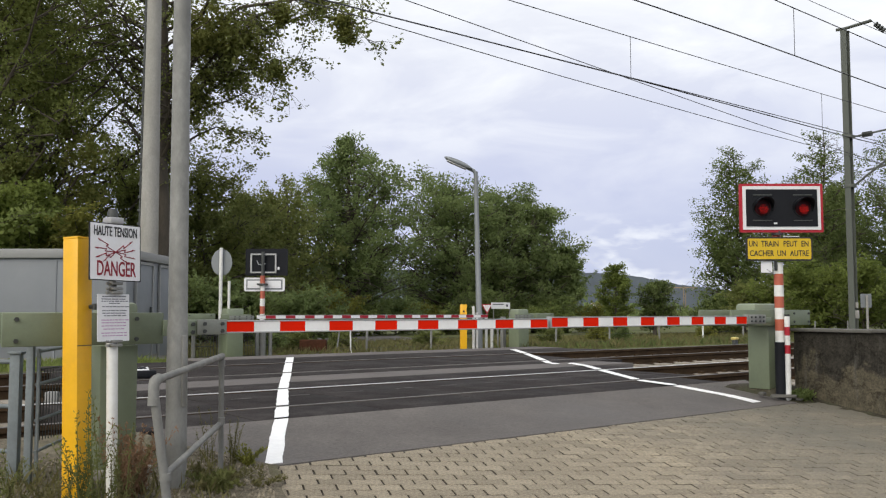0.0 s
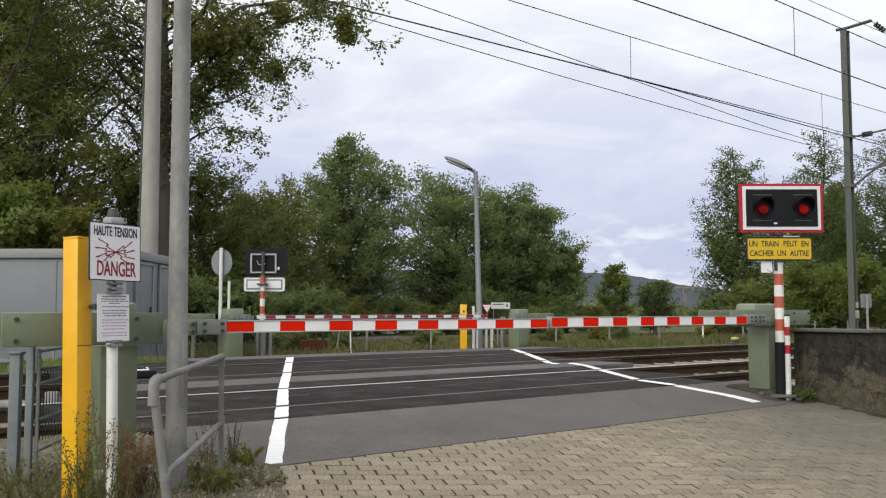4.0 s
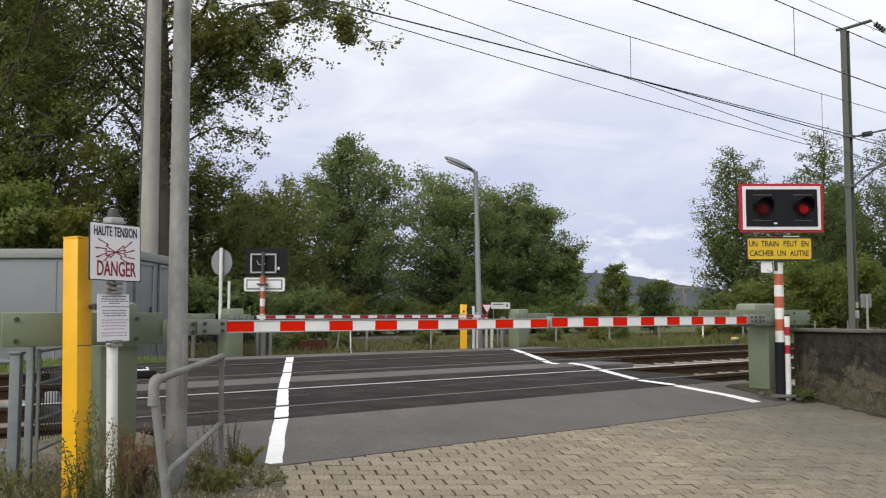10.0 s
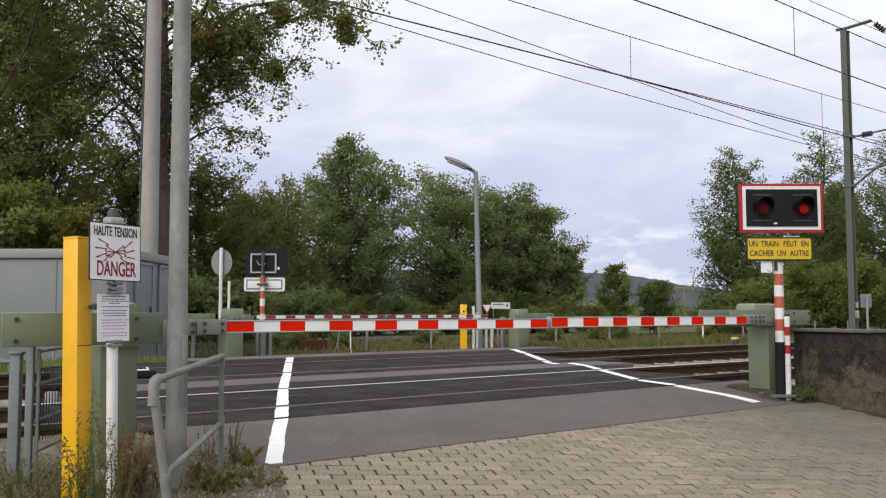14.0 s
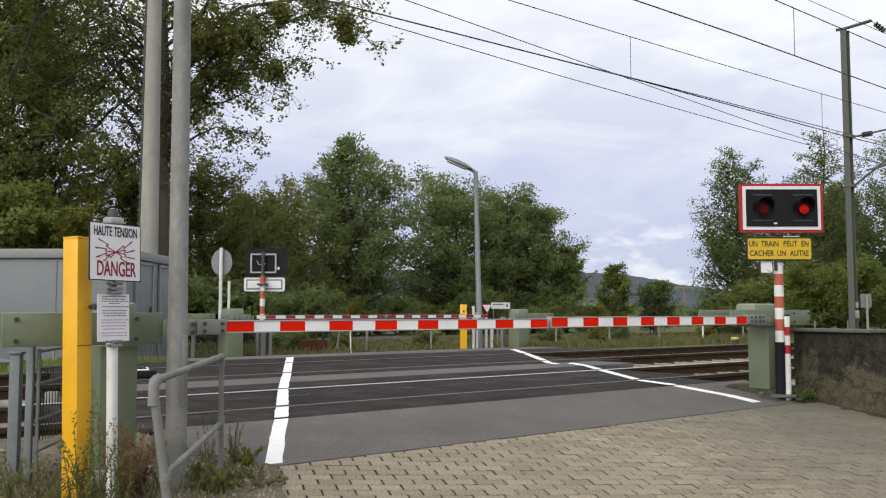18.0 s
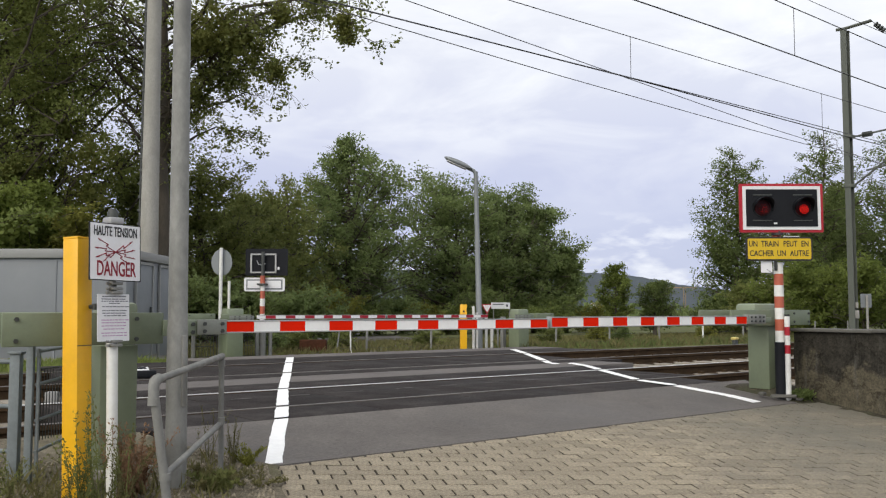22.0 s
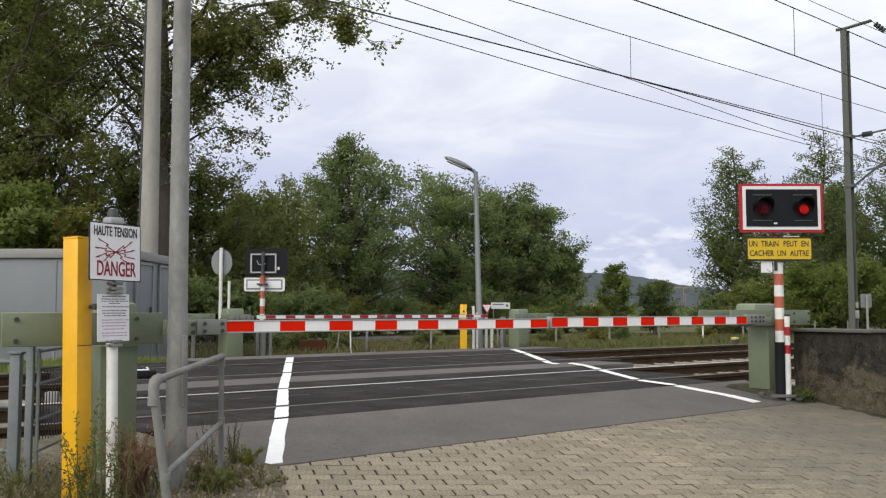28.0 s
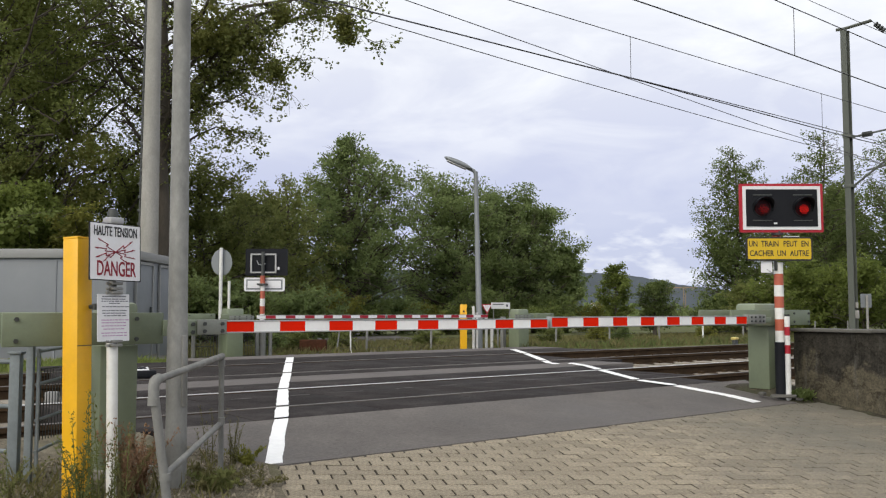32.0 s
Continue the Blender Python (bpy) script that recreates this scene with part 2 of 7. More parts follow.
M_SIGNYEL = surface("sign_yellow", (0.60, 0.40, 0.010), 0.05, 4, 50, 0.5, bump=0.03)
M_SIGNWHITE = surface("sign_white", (0.72, 0.72, 0.73), 0.05, 4, 50, 0.45, bump=0.03, dirt=(0.55, 0.54, 0.5), dirt_amt=0.3, dirt_scale=9)
M_SIGNRED = surface("sign_red", (0.37, 0.010, 0.022), 0.08, 4, 50, 0.45, bump=0.03)
M_INK = surface("black_ink", (0.02, 0.02, 0.02), 0.1, 4, 50, 0.6, bump=0)
M_INKRED = surface("red_ink", (0.23, 0.010, 0.022), 0.15, 8, 50, 0.6, bump=0)
M_INKPINK = surface("faded_violet_ink", (0.48, 0.30, 0.46), 0.1, 8, 50, 0.7, bump=0)
M_INKGREY = surface("grey_ink", (0.15, 0.15, 0.17), 0.1, 8, 50, 0.7, bump=0)
M_BLACK = surface("black_signal_board", (0.013, 0.014, 0.017), 0.2, 3, 40, 0.6, bump=0.05, spec=0.15)
M_SIGNBACK = surface("grey_sign_back", (0.22, 0.235, 0.24), 0.1, 3, 40, 0.6, metal=0.2, bump=0.05)
M_CONTAINER = surface("hut_grey_paint", (0.182, 0.195, 0.206), 0.05, 1, 40, 0.55, bump=0.05, dirt=(0.22, 0.23, 0.24), dirt_amt=0.4, dirt_scale=1.2)
M_CONT_TRIM = surface("hut_trim_pale", (0.26, 0.26, 0.25), 0.06, 2, 40, 0.55, bump=0.05)
M_LENS = surface("dark_red_lens", (0.03, 0.003, 0.004), 0.1, 5, 40, 0.35, bump=0, spec=0.15)
M_CAPPALE = surface("pale_yellow_cap", (0.62, 0.50, 0.16), 0.15, 4, 40, 0.6, bump=0.05)
M_BARK = surface("bark", (0.085, 0.07, 0.052), 0.35, 3, 20, 0.95, bump=0.8, stretch=(1, 1, 0.3))
M_CRATE = surface("rusty_brown_board", (0.085, 0.036, 0.02), 0.4, 5, 30, 0.95, bump=0.2, spec=0.1)
# blue distance haze is put into the wooded hill's colour
M_HILL = surface("far_hill_painted_haze", (0.04, 0.055, 0.066), 0.3, 0.006, 0.05, 1.0, bump=0)
M_GLOW = glow("lit_red_lamp", (1.0, 0.025, 0.018), 0.66)
M_GLOW_DIM = glow("lit_red_lamp_rim", (1.0, 0.02, 0.015), 0.36)
M_CRANE = surface("faded_crane_paint", (0.26, 0.19, 0.12), 0.15, 1, 5, 0.7, bump=0)
L_POPLAR = leaf_material("poplar_leaves", (0.15, 0.18, 0.052), (0.255, 0.285, 0.088), 0.62)
L_OLIVE = leaf_material("olive_leaves", (0.135, 0.158, 0.05), (0.265, 0.285, 0.098), 0.58)
L_DARK = leaf_material("dark_tree_leaves", (0.15, 0.195, 0.075), (0.28, 0.345, 0.135), 0.6)
L_MID = leaf_material("mid_tree_leaves", (0.105, 0.14, 0.048), (0.225, 0.275, 0.098), 0.57)
L_FRESH = leaf_material("fresh_green_leaves", (0.14, 0.18, 0.05), (0.28, 0.33, 0.11), 0.55)
L_BRIGHT = leaf_material("bright_bush_leaves", (0.125, 0.165, 0.038), (0.25, 0.295, 0.08), 0.58)
L_YELLOW = leaf_material("yellowing_leaves", (0.14, 0.15, 0.035), (0.32, 0.31, 0.075), 0.5)
L_CLUMP = leaf_material("mistletoe_leaves", (0.155, 0.168, 0.05), (0.275, 0.28, 0.088), 0.62)
L_WEED = leaf_material("weed_leaves", (0.10, 0.115, 0.035), (0.24, 0.25, 0.095))
L_DRY = leaf_material("dry_seed_heads", (0.19, 0.10, 0.06), (0.40, 0.26, 0.16))
L_STRAW = leaf_material("straw_grass", (0.11, 0.105, 0.045), (0.23, 0.21, 0.095))

# ---------------------------------------------------------------- building helpers


def box(bm, c, s, rz=0.0, bev=0.0, rx=0.0, ry=0.0):
    m = pose(*c, rx, ry, rz) @ Matrix.Diagonal((*s, 1))
    r = bmesh.ops.create_cube(bm, size=1.0, matrix=m)
    if bev:
        es = list({e for v in r["verts"] for e in v.link_edges})
        bmesh.ops.bevel(bm, geom=es, offset=bev, segments=2, affect="EDGES", profile=0.5)
    return bm


def frame_axes(d):
    d = Vector(d).normalized()
    a = Vector((0, 0, 1)) if abs(d.z) < 0.95 else Vector((1, 0, 0))
    u = d.cross(a).normalized()
    return u, u.cross(d).normalized()


def tube(bm, pts, r, n=10, caps=True):
    """A round bar through pts; r is one radius or one for each point."""
    pts = [Vector(p) for p in pts]
    rs = r if isinstance(r, (list, tuple)) else [r] * len(pts)
    rings = []
    u = None
    for i, p in enumerate(pts):
        d = pts[min(i + 1, len(pts) - 1)] - pts[max(i - 1, 0)]
        if u is None:
            u, v = frame_axes(d)
        else:
            dn = d.normalized()
            u = (u - dn * u.dot(dn)).normalized()
            v = u.cross(dn).normalized()
        rings.append([bm.verts.new(p + (u * math.cos(2 * math.pi * k / n) + v * math.sin(2 * math.pi * k / n)) * rs[i]) for k in range(n)])
    for a, b in zip(rings, rings[1:]):
        for k in range(n):
            bm.faces.new((a[k], a[(k + 1) % n], b[(k + 1) % n], b[k]))
    if caps:
        bm.faces.new(rings[0][::-1])
        bm.faces.new(rings[-1])
    return bm


def prism(bm, outline, z0, z1):
    """An upright slab over a flat outline; z0 and z1 may be functions of (x, y)."""
    f0 = z0 if callable(z0) else (lambda x, y: z0)
    f1 = z1 if callable(z1) else (lambda x, y: z1)
    lo = [bm.verts.new((x, y, f0(x, y))) for x, y in outline]
    hi = [bm.verts.new((x, y, f1(x, y))) for x, y in outline]
    bm.faces.new(lo[::-1])
    bm.faces.new(hi)
    n = len(outline)
    for i in range(n):
        bm.faces.new((lo[i], lo[(i + 1) % n], hi[(i + 1) % n], hi[i]))
    return bm


def plate(bm, w, h, t, r=0.0, c=(0, 0, 0), seg=5):
    """A board in the XZ plane that faces -Y, with rounded corners."""
    pts = []
    for sx, sz, a0 in ((1, 1, 0), (-1, 1, 90), (-1, -1, 180), (1, -1, 270)):
        for k in range(seg if r else 1):
            a = radians(a0 + 90 * k / (seg - 1)) if r else 0
            pts.append((sx * (w / 2 - r) + (r * math.cos(a) if r else 0), sz * (h / 2 - r) + (r * math.sin(a) if r else 0)))
    f = [bm.verts.new((c[0] + x, c[1] - t / 2, c[2] + z)) for x, z in pts]
    b = [bm.verts.new((c[0] + x, c[1] + t / 2, c[2] + z)) for x, z in pts]
    bm.faces.new(f[::-1])
    bm.faces.new(b)
    n = len(pts)
    for i in range(n):
        bm.faces.new((f[i], f[(i + 1) % n], b[(i + 1) % n], b[i]))
    return bm


def mesh_of(name, bm, mat, smooth=35):
    bmesh.ops.recalc_face_normals(bm, faces=bm.faces)
    me = bpy.data.meshes.new(name)
    bm.to_mesh(me)
    bm.free()
    me.materials.append(mat)
    if smooth:
        me.shade_smooth()
        me.set_sharp_from_angle(angle=radians(smooth))
    return me


def part(name, bm, mat, parent=None, label="", at=None, smooth=35):
    ob = new(name, mesh_of(name, bm, mat, smooth))
    if parent:
        ob.parent = parent
    if at is not None:
        ob.matrix_basis = at
    return tagged(ob, label)


def thing(name, label, category, at, group="", kind=""):
    ob = new(name)
    ob.empty_display_size = 0.1
    ob.matrix_basis = at
    return tagged(ob, label, category, group, kind)


def raw_mesh(name, verts, faces, mat):
    """A mesh from arrays of corners and equal-sided faces."""
    me = bpy.data.meshes.new(name)
    verts, faces = np.asarray(verts, np.float32), np.asarray(faces, np.int32)
    k = faces.shape[1]
    me.vertices.add(len(verts))
    me.vertices.foreach_set("co", verts.ravel())
    me.loops.add(faces.size)
    me.loops.foreach_set("vertex_index", faces.ravel())
    me.polygons.add(len(faces))
    me.polygons.foreach_set("loop_start", np.arange(0, faces.size, k, dtype=np.int32))
    me.update(calc_edges=True)
    me.materials.append(mat)
    return me


def B():
    return bmesh.new()


def words(name, text, size, mat, parent, at, width=1.0, thick=0.0006, label=""):
    """Lettering in the built-in font, as a mesh; it lies in its own XY plane and faces +Z."""
    cu = bpy.data.curves.new(name, "FONT")
    cu.body, cu.size, cu.align_x, cu.align_y, cu.extrude, cu.resolution_u, cu.offset = text, size, "CENTER", "CENTER", thick, 3, size * 0.012
    tmp = bpy.data.objects.new("tmp_text", cu)
    me = bpy.data.meshes.new_from_object(tmp)
    bpy.data.objects.remove(tmp)
    bpy.data.curves.remove(cu)
    me.name = name
    me.transform(Matrix.Diagonal((width, 1, 1, 1)))
    me.materials.clear()
    me.materials.append(mat)
    ob = new(name, me)
    ob.parent = parent
    ob.matrix_basis = at
    return tagged(ob, label)


# ---------------------------------------------------------------- lie of the land
RAILS = (6.775, 8.28, 10.45, 11.955)
TRACKS = (7.5275, 11.2025)
CANT = 0.036  # the far track leans on its curve, its outer rail higher by this
SKEW = 0.60  # the road runs +0.60 in x for each metre of y


def ramp_z(y):
    """Height of the road surface at a distance y from the camera, square to the track."""
    if y < 6.2:
        return -0.113 * (6.2 - y) if y > -2 else -0.113 * 8.2
    if y < 13.9:
        return 0.0
    return max(-0.12, -0.06 * (y - 13.9)) if y < 18 else -0.12 - 0.018 * (min(y, 80) - 18)


def deck_z(y):
    """Height of the crossing surface: level at the near track, rising to the outer rail of the canted far track."""
    if y < 6.2:
        return ramp_z(y)
    return CANT * max(0.0, min((y - 10.4) / 1.55, (14.0 - y) / 2.0, 1.0)) if y < 14.0 else ramp_z(y)


def land_z(x, y):
    """Height of the ground sheet, a little below what is laid on it."""
    r = math.hypot(x, y)
    if y < 5.9:
        z = ramp_z(y) - 0.09
    elif y < 13.6:
        z = -0.34
    else:
        z = ramp_z(y) - 0.05
    return z + (0.0 if r < 30 else 0.12 * noise.noise((x * 0.05, y * 0.05, 0)))


def build_ground():
    xs = sorted({*np.round(np.linspace(-20, 60, 54), 2), -3000, -1200, -500, -200, -100, -60, -40, 80, 110, 160, 260, 500, 1000, 1800, 3200, 4500})
    ys = sorted({-2.0, *np.round(np.linspace(-12, 5.4, 12), 2), 5.85, 5.9, 6.1, 6.4, 13.2, 13.62, 13.9, *np.round(np.linspace(14.5, 60, 40), 2), -3000, -800, -200, -60, -25, 70, 85, 120, 180, 300, 600, 1200, 2200, 4500})
    verts = [(x, y, land_z(x, y)) for y in ys for x in xs]
    nx = len(xs)
    faces = [(j * nx + i, j * nx + i + 1, (j + 1) * nx + i + 1, (j + 1) * nx + i) for j in range(len(ys) - 1) for i in range(nx - 1)]
    g = new("ground", raw_mesh("ground", verts, faces, M_GRASS))
    tagged(g, "olive green meadow ground around the crossing", "ground", kind="structure")


build_ground()


def sheet_grid(name, x0f, x1f, y0, y1, mat, label, lift=0.0, ny=10, thick=0.25):
    """A paved slab that follows the ramp between two slanting sides."""
    bm = B()
    ys = [y0 + (y1 - y0) * i / ny for i in range(ny + 1)]
    rows = []
    for y in ys:
        a, b, z = x0f(y), x1f(y), ramp_z(y) + lift
        rows.append([bm.verts.new(p) for p in ((a, y, z), (b, y, z), (b, y, z - thick), (a, y, z - thick))])
    for p, q in zip(rows, rows[1:]):
        for k in range(4):
            bm.faces.new((p[k], p[(k + 1) % 4], q[(k + 1) % 4], q[k]))
    bm.faces.new(rows[0])
    bm.faces.new(rows[-1][::-1])
    ob = part(name, bm, mat, None, label, smooth=0)
    return tagged(ob, label, "road", kind="structure")


def left_edge(y):
    return 2.60 + SKEW * (y - 4.95)


def right_edge(y):
    return 8.30 + SKEW * (y - 5.0)


sheet_grid("road_approach", lambda y: 1.9 + (y - 4.95) * 0.5, lambda y: 8.75 + (y - 4.95) * 0.75, 4.95, 6.08, M_ASPHALT, "grey asphalt ramp up to the rails", lift=0.007)
sheet_grid("road_beyond", lambda y: left_edge(y) - 0.2, lambda y: right_edge(y) + 0.1, 14.9, 75, M_ASPHALT, "grey asphalt road beyond the crossing", ny=30)

# ---------------------------------------------------------------- crossing surface and track


def deck_start(y):
    """Where the crossing panels end beside the footpath fence."""
    return 2.02 + 0.30 * (y - 6.08)


def build_crossing():
    deck = thing("crossing_deck", "dark rubber level crossing panels between worn rails", "level crossing", Matrix.Identity(4), kind="structure")
    rnd = random.Random(4)

    def run(y0, y1, x1, step, mat, name="panel", lab=""):
        x = deck_start(y0)
        while x < x1 - 0.05:
            e = min(x + step, x1)
            bm = B()
            dz = rnd.uniform(-0.002, 0.002)
            z0, z1 = deck_z(y0), deck_z(y1)
            box(bm, ((x + e) / 2, (y0 + y1) / 2, (z0 + z1) / 2 - 0.075 + dz), (e - x - 0.012, y1 - y0, 0.15), bev=0.008, rx=math.degrees(math.atan2(z1 - z0, y1 - y0)))
            part(name, bm, mat, deck, lab)
            x = e
    for k, (ra, rb) in enumerate((RAILS[:2], RAILS[2:])):
        end = 9.75 if k == 0 else 11.6
        run(ra + 0.09, rb - 0.09, end, 1.2, M_PANEL)
    run(6.08, RAILS[0] - 0.045, 9.25, 1.2, M_PANEL)
    run(RAILS[1] + 0.045, 9.10, 10.4, 1.2, M_PANEL)
    run(9.112, 9.90, 11.3, 2.4, M_BAND, "concrete_band", "light worn concrete strip between the tracks")
    run(9.912, RAILS[2] - 0.045, 12.0, 1.2, M_PANEL)
    run(RAILS[3] + 0.045, 13.95, 14.6, 1.8, M_PANEL)
    for x in np.arange(2.6, 9.2, 0.62):
        bm = B()
        box(bm, (x, 7.62, 0.0015), (0.20, 0.045, 0.004))
        part("worn_patch", bm, M_WORN, deck)
    bm = B()
    box(bm, (10.6, 14.42, -0.06), (8.6, 0.92, 0.12), bev=0.01)
    part("concrete_apron", bm, M_BAND, deck, "worn concrete strip along the far edge")


build_crossing()


def build_track(k, yc):
    tr = thing("railway_track", "railway track of worn rails on concrete sleepers", "railway track", pose(0, yc, CANT / 2 * k, math.degrees(CANT / 1.505) * k), "railway tracks")
    for s in (-1, 1):
        y = s * 0.7525
        prof = [(-0.036, 0.0), (-0.036, -0.035), (-0.009, -0.05), (-0.009, -0.135), (-0.07, -0.15), (-0.07, -0.16), (0.07, -0.16), (0.07, -0.15), (0.009, -0.135), (0.009, -0.05), (0.036, -0.035), (0.036, 0.0)]
        bm = B()
        a = [bm.verts.new((-60, y + p, z)) for p, z in prof]
        b = [bm.verts.new((160, y + p, z)) for p, z in prof]
        n = len(prof)
        for i in range(n):
            bm.faces.new((a[i], a[(i + 1) % n], b[(i + 1) % n], b[i]))
        bm.faces.new(a)
        bm.faces.new(b[::-1])
        rail = part("rail", bm, M_RAIL, tr)
        bm = B()
        box(bm, (50, y, 0.003), (220, 0.06, 0.006), bev=0.002)
        part("rail_head", bm, M_RAILTOP if (k == 0 and s == 1) else M_RAILDULL, rail, "worn running surface")
    bm = B()
    box(bm, (0, 0, -0.2), (0.24, 2.5, 0.13), bev=0.02)
    sl = mesh_of("sleeper", bm, M_SLEEPER)
    x = 9.95 if k == 0 else 11.8
    far = B()
    i = 0
    while x < 110:
        if x < 48:
            o = new("sleeper", sl)
            o.parent = tr
            o.location = (x, 0, 0)
        else:
            box(far, (x, 0, -0.2), (0.24, 2.5, 0.13))
        x += 0.6
    x = 2.0 + 0.30 * (TRACKS[k] - 7.3)
    while x > -6:
        o = new("sleeper", sl)
        o.parent = tr
        o.location = (x, 0, 0)
        x -= 0.6
    f = part("far_sleepers", far, M_SLEEPER, tr)
    tagged(f, kind="stuff")
    fast = B()
    x = 9.95 if k == 0 else 11.8
    while x < 40:
        for s in (-1, 1):
            for o in (-0.1, 0.1):
                box(fast, (x, s * 0.7525 + o, -0.12), (0.09, 0.06, 0.04))
        x += 0.6
    tagged(part("rail_clips", fast, M_RAIL, tr), kind="stuff")


for i_track, y_track in enumerate(TRACKS):
    build_track(i_track, y_track)


def build_ballast():
    rnd = np.random.RandomState(5)
    bm = B()
    for x0, x1 in ((9.3, 160.0), (-60.0, 2.0)):
        prof = [(5.2, -0.36), (6.0, -0.22), (13.0, -0.22), (13.9, -0.36)]
        a = [bm.verts.new((x0 + (y - 6) * 0.25 * (x0 > 0), y, z)) for y, z in prof]
        b = [bm.verts.new((x1 + (y - 6.08) * 0.30 * (x1 < 9), y, z)) for y, z in prof]
        for i in range(3):
            bm.faces.new((a[i], b[i], b[i + 1], a[i + 1]))
    bed = tagged(part("ballast_bed", bm, M_BALLAST, None, "brown crushed stone ballast bed", smooth=0), "brown crushed stone ballast bed", "ballast", kind="structure")
    n = 11000
    x = 9.6 + 28 * rnd.rand(n) ** 1.5
    y = 5.6 + 7.9 * rnd.rand(n)
    left = np.arange(n) < 2200
    y = np.where(left, 6.2 + 0.9 * (y - 5.6), y)
    x = np.where(left, 1.96 + 0.30 * (y - 6.08) - 4.5 * rnd.rand(n), x)
    s = 0.02 + 0.025 * rnd.rand(n)
    base = np.array([(1, 0, 0), (-1, 0, 0), (0, 1, 0), (0, -1, 0), (0, 0, 1), (0, 0, -1)], float)
    faces = np.array([(0, 2, 4), (2, 1, 4), (1, 3, 4), (3, 0, 4), (2, 0, 5), (1, 2, 5), (3, 1, 5), (0, 3, 5)])
    jit = 1 + 0.5 * (rnd.rand(n, 6, 1) - 0.5)
    a = rnd.rand(n) * 6.28
    v = base[None] * jit * s[:, None, None] * np.array((1.2, 0.9, 0.8))
    vx = v[..., 0] * np.cos(a)[:, None] - v[..., 1] * np.sin(a)[:, None]
    vy = v[..., 0] * np.sin(a)[:, None] + v[..., 1] * np.cos(a)[:, None]
    z = -0.215 + 0.02 * rnd.rand(n)
    V = np.stack([vx + x[:, None], vy + y[:, None], v[..., 2] + z[:, None]], -1).reshape(-1, 3)
    F = (faces[None] + 6 * np.arange(n)[:, None, None]).reshape(-1, 3)
    o = new("ballast_stones", raw_mesh("ballast_stones", V, F, M_STONE))
    tagged(o, "loose brown ballast stones between the sleepers", "ballast", kind="stuff")


build_ballast()


def build_lines():
    """Hand-painted edge lines, broken at the rails and shifted from panel to panel."""
    def seg(par, x0, y0, x1, y1, w, z=0.004):
        rnd = random.Random(int(x0 * 100 + y0 * 10))
        bm = B()
        n = max(2, int(abs(y1 - y0) / 0.12))
        L, R = [], []
        for i in range(n + 1):
            t = i / n
            x, y = x0 + (x1 - x0) * t, y0 + (y1 - y0) * t
            zz = (ramp_z(y) + z + 0.007) if y < 6.08 else max(deck_z(y), 0.0) + z + 0.003
            ww = w / 2 * (1 + rnd.uniform(-0.05, 0.05))
            j = rnd.uniform(-0.004, 0.004)
            L.append(bm.verts.new((x - ww + j, y, zz)))
            R.append(bm.verts.new((x + ww + j, y, zz)))
        for i in range(n):
            bm.faces.new((L[i], R[i], R[i + 1], L[i + 1]))
        geom = bmesh.ops.extrude_face_region(bm, geom=bm.faces[:])
        bmesh.ops.translate(bm, vec=(0, 0, -0.004), verts=[g for g in geom["geom"] if isinstance(g, bmesh.types.BMVert)])
        part("paint_stripe", bm, M_LINE, par)
    left = thing("edge_line", "white painted edge line with jogs at the panels", "road marking", Matrix.Identity(4), "road edge lines", "structure")
    for s in ((2.738, 4.985, 3.103, 5.60, 0.12), (3.103, 5.60, 3.395, 6.07, 0.12), (3.405, 6.09, 3.77, 6.73, 0.12), (3.85, 6.87, 4.262, 7.60, 0.12), (4.262, 7.60, 4.623, 8.24, 0.12), (4.716, 8.40, 5.121, 9.09, 0.12), (5.139, 9.12, 5.591, 9.89, 0.13), (5.615, 9.93, 5.879, 10.38, 0.13), (5.979, 10.55, 6.745, 11.86, 0.13), (6.863, 12.06, 7.948, 13.93, 0.14)):
        seg(left, *s)
    right = thing("edge_line", "white painted edge line, shifted where it crosses the tracks", "road marking", Matrix.Identity(4), "road edge lines", "structure")
    for s in ((8.29, 5.12, 8.33, 5.466, 0.14), (8.33, 5.466, 8.25, 6.07, 0.12), (8.22, 6.09, 8.46, 6.73, 0.12), (8.56, 6.87, 9.53, 8.24, 0.13), (9.65, 8.40, 10.16, 9.09, 0.13), (10.17, 9.12, 10.46, 9.66, 0.15), (10.10, 9.62, 10.24, 9.89, 0.13), (10.26, 9.93, 10.62, 10.38, 0.14), (10.75, 10.55, 11.65, 11.86, 0.15), (11.8, 12.06, 13.3, 13.93, 0.16)):
        seg(right, *s)


build_lines()

# ---------------------------------------------------------------- barriers
Z_BOOM = 0.708


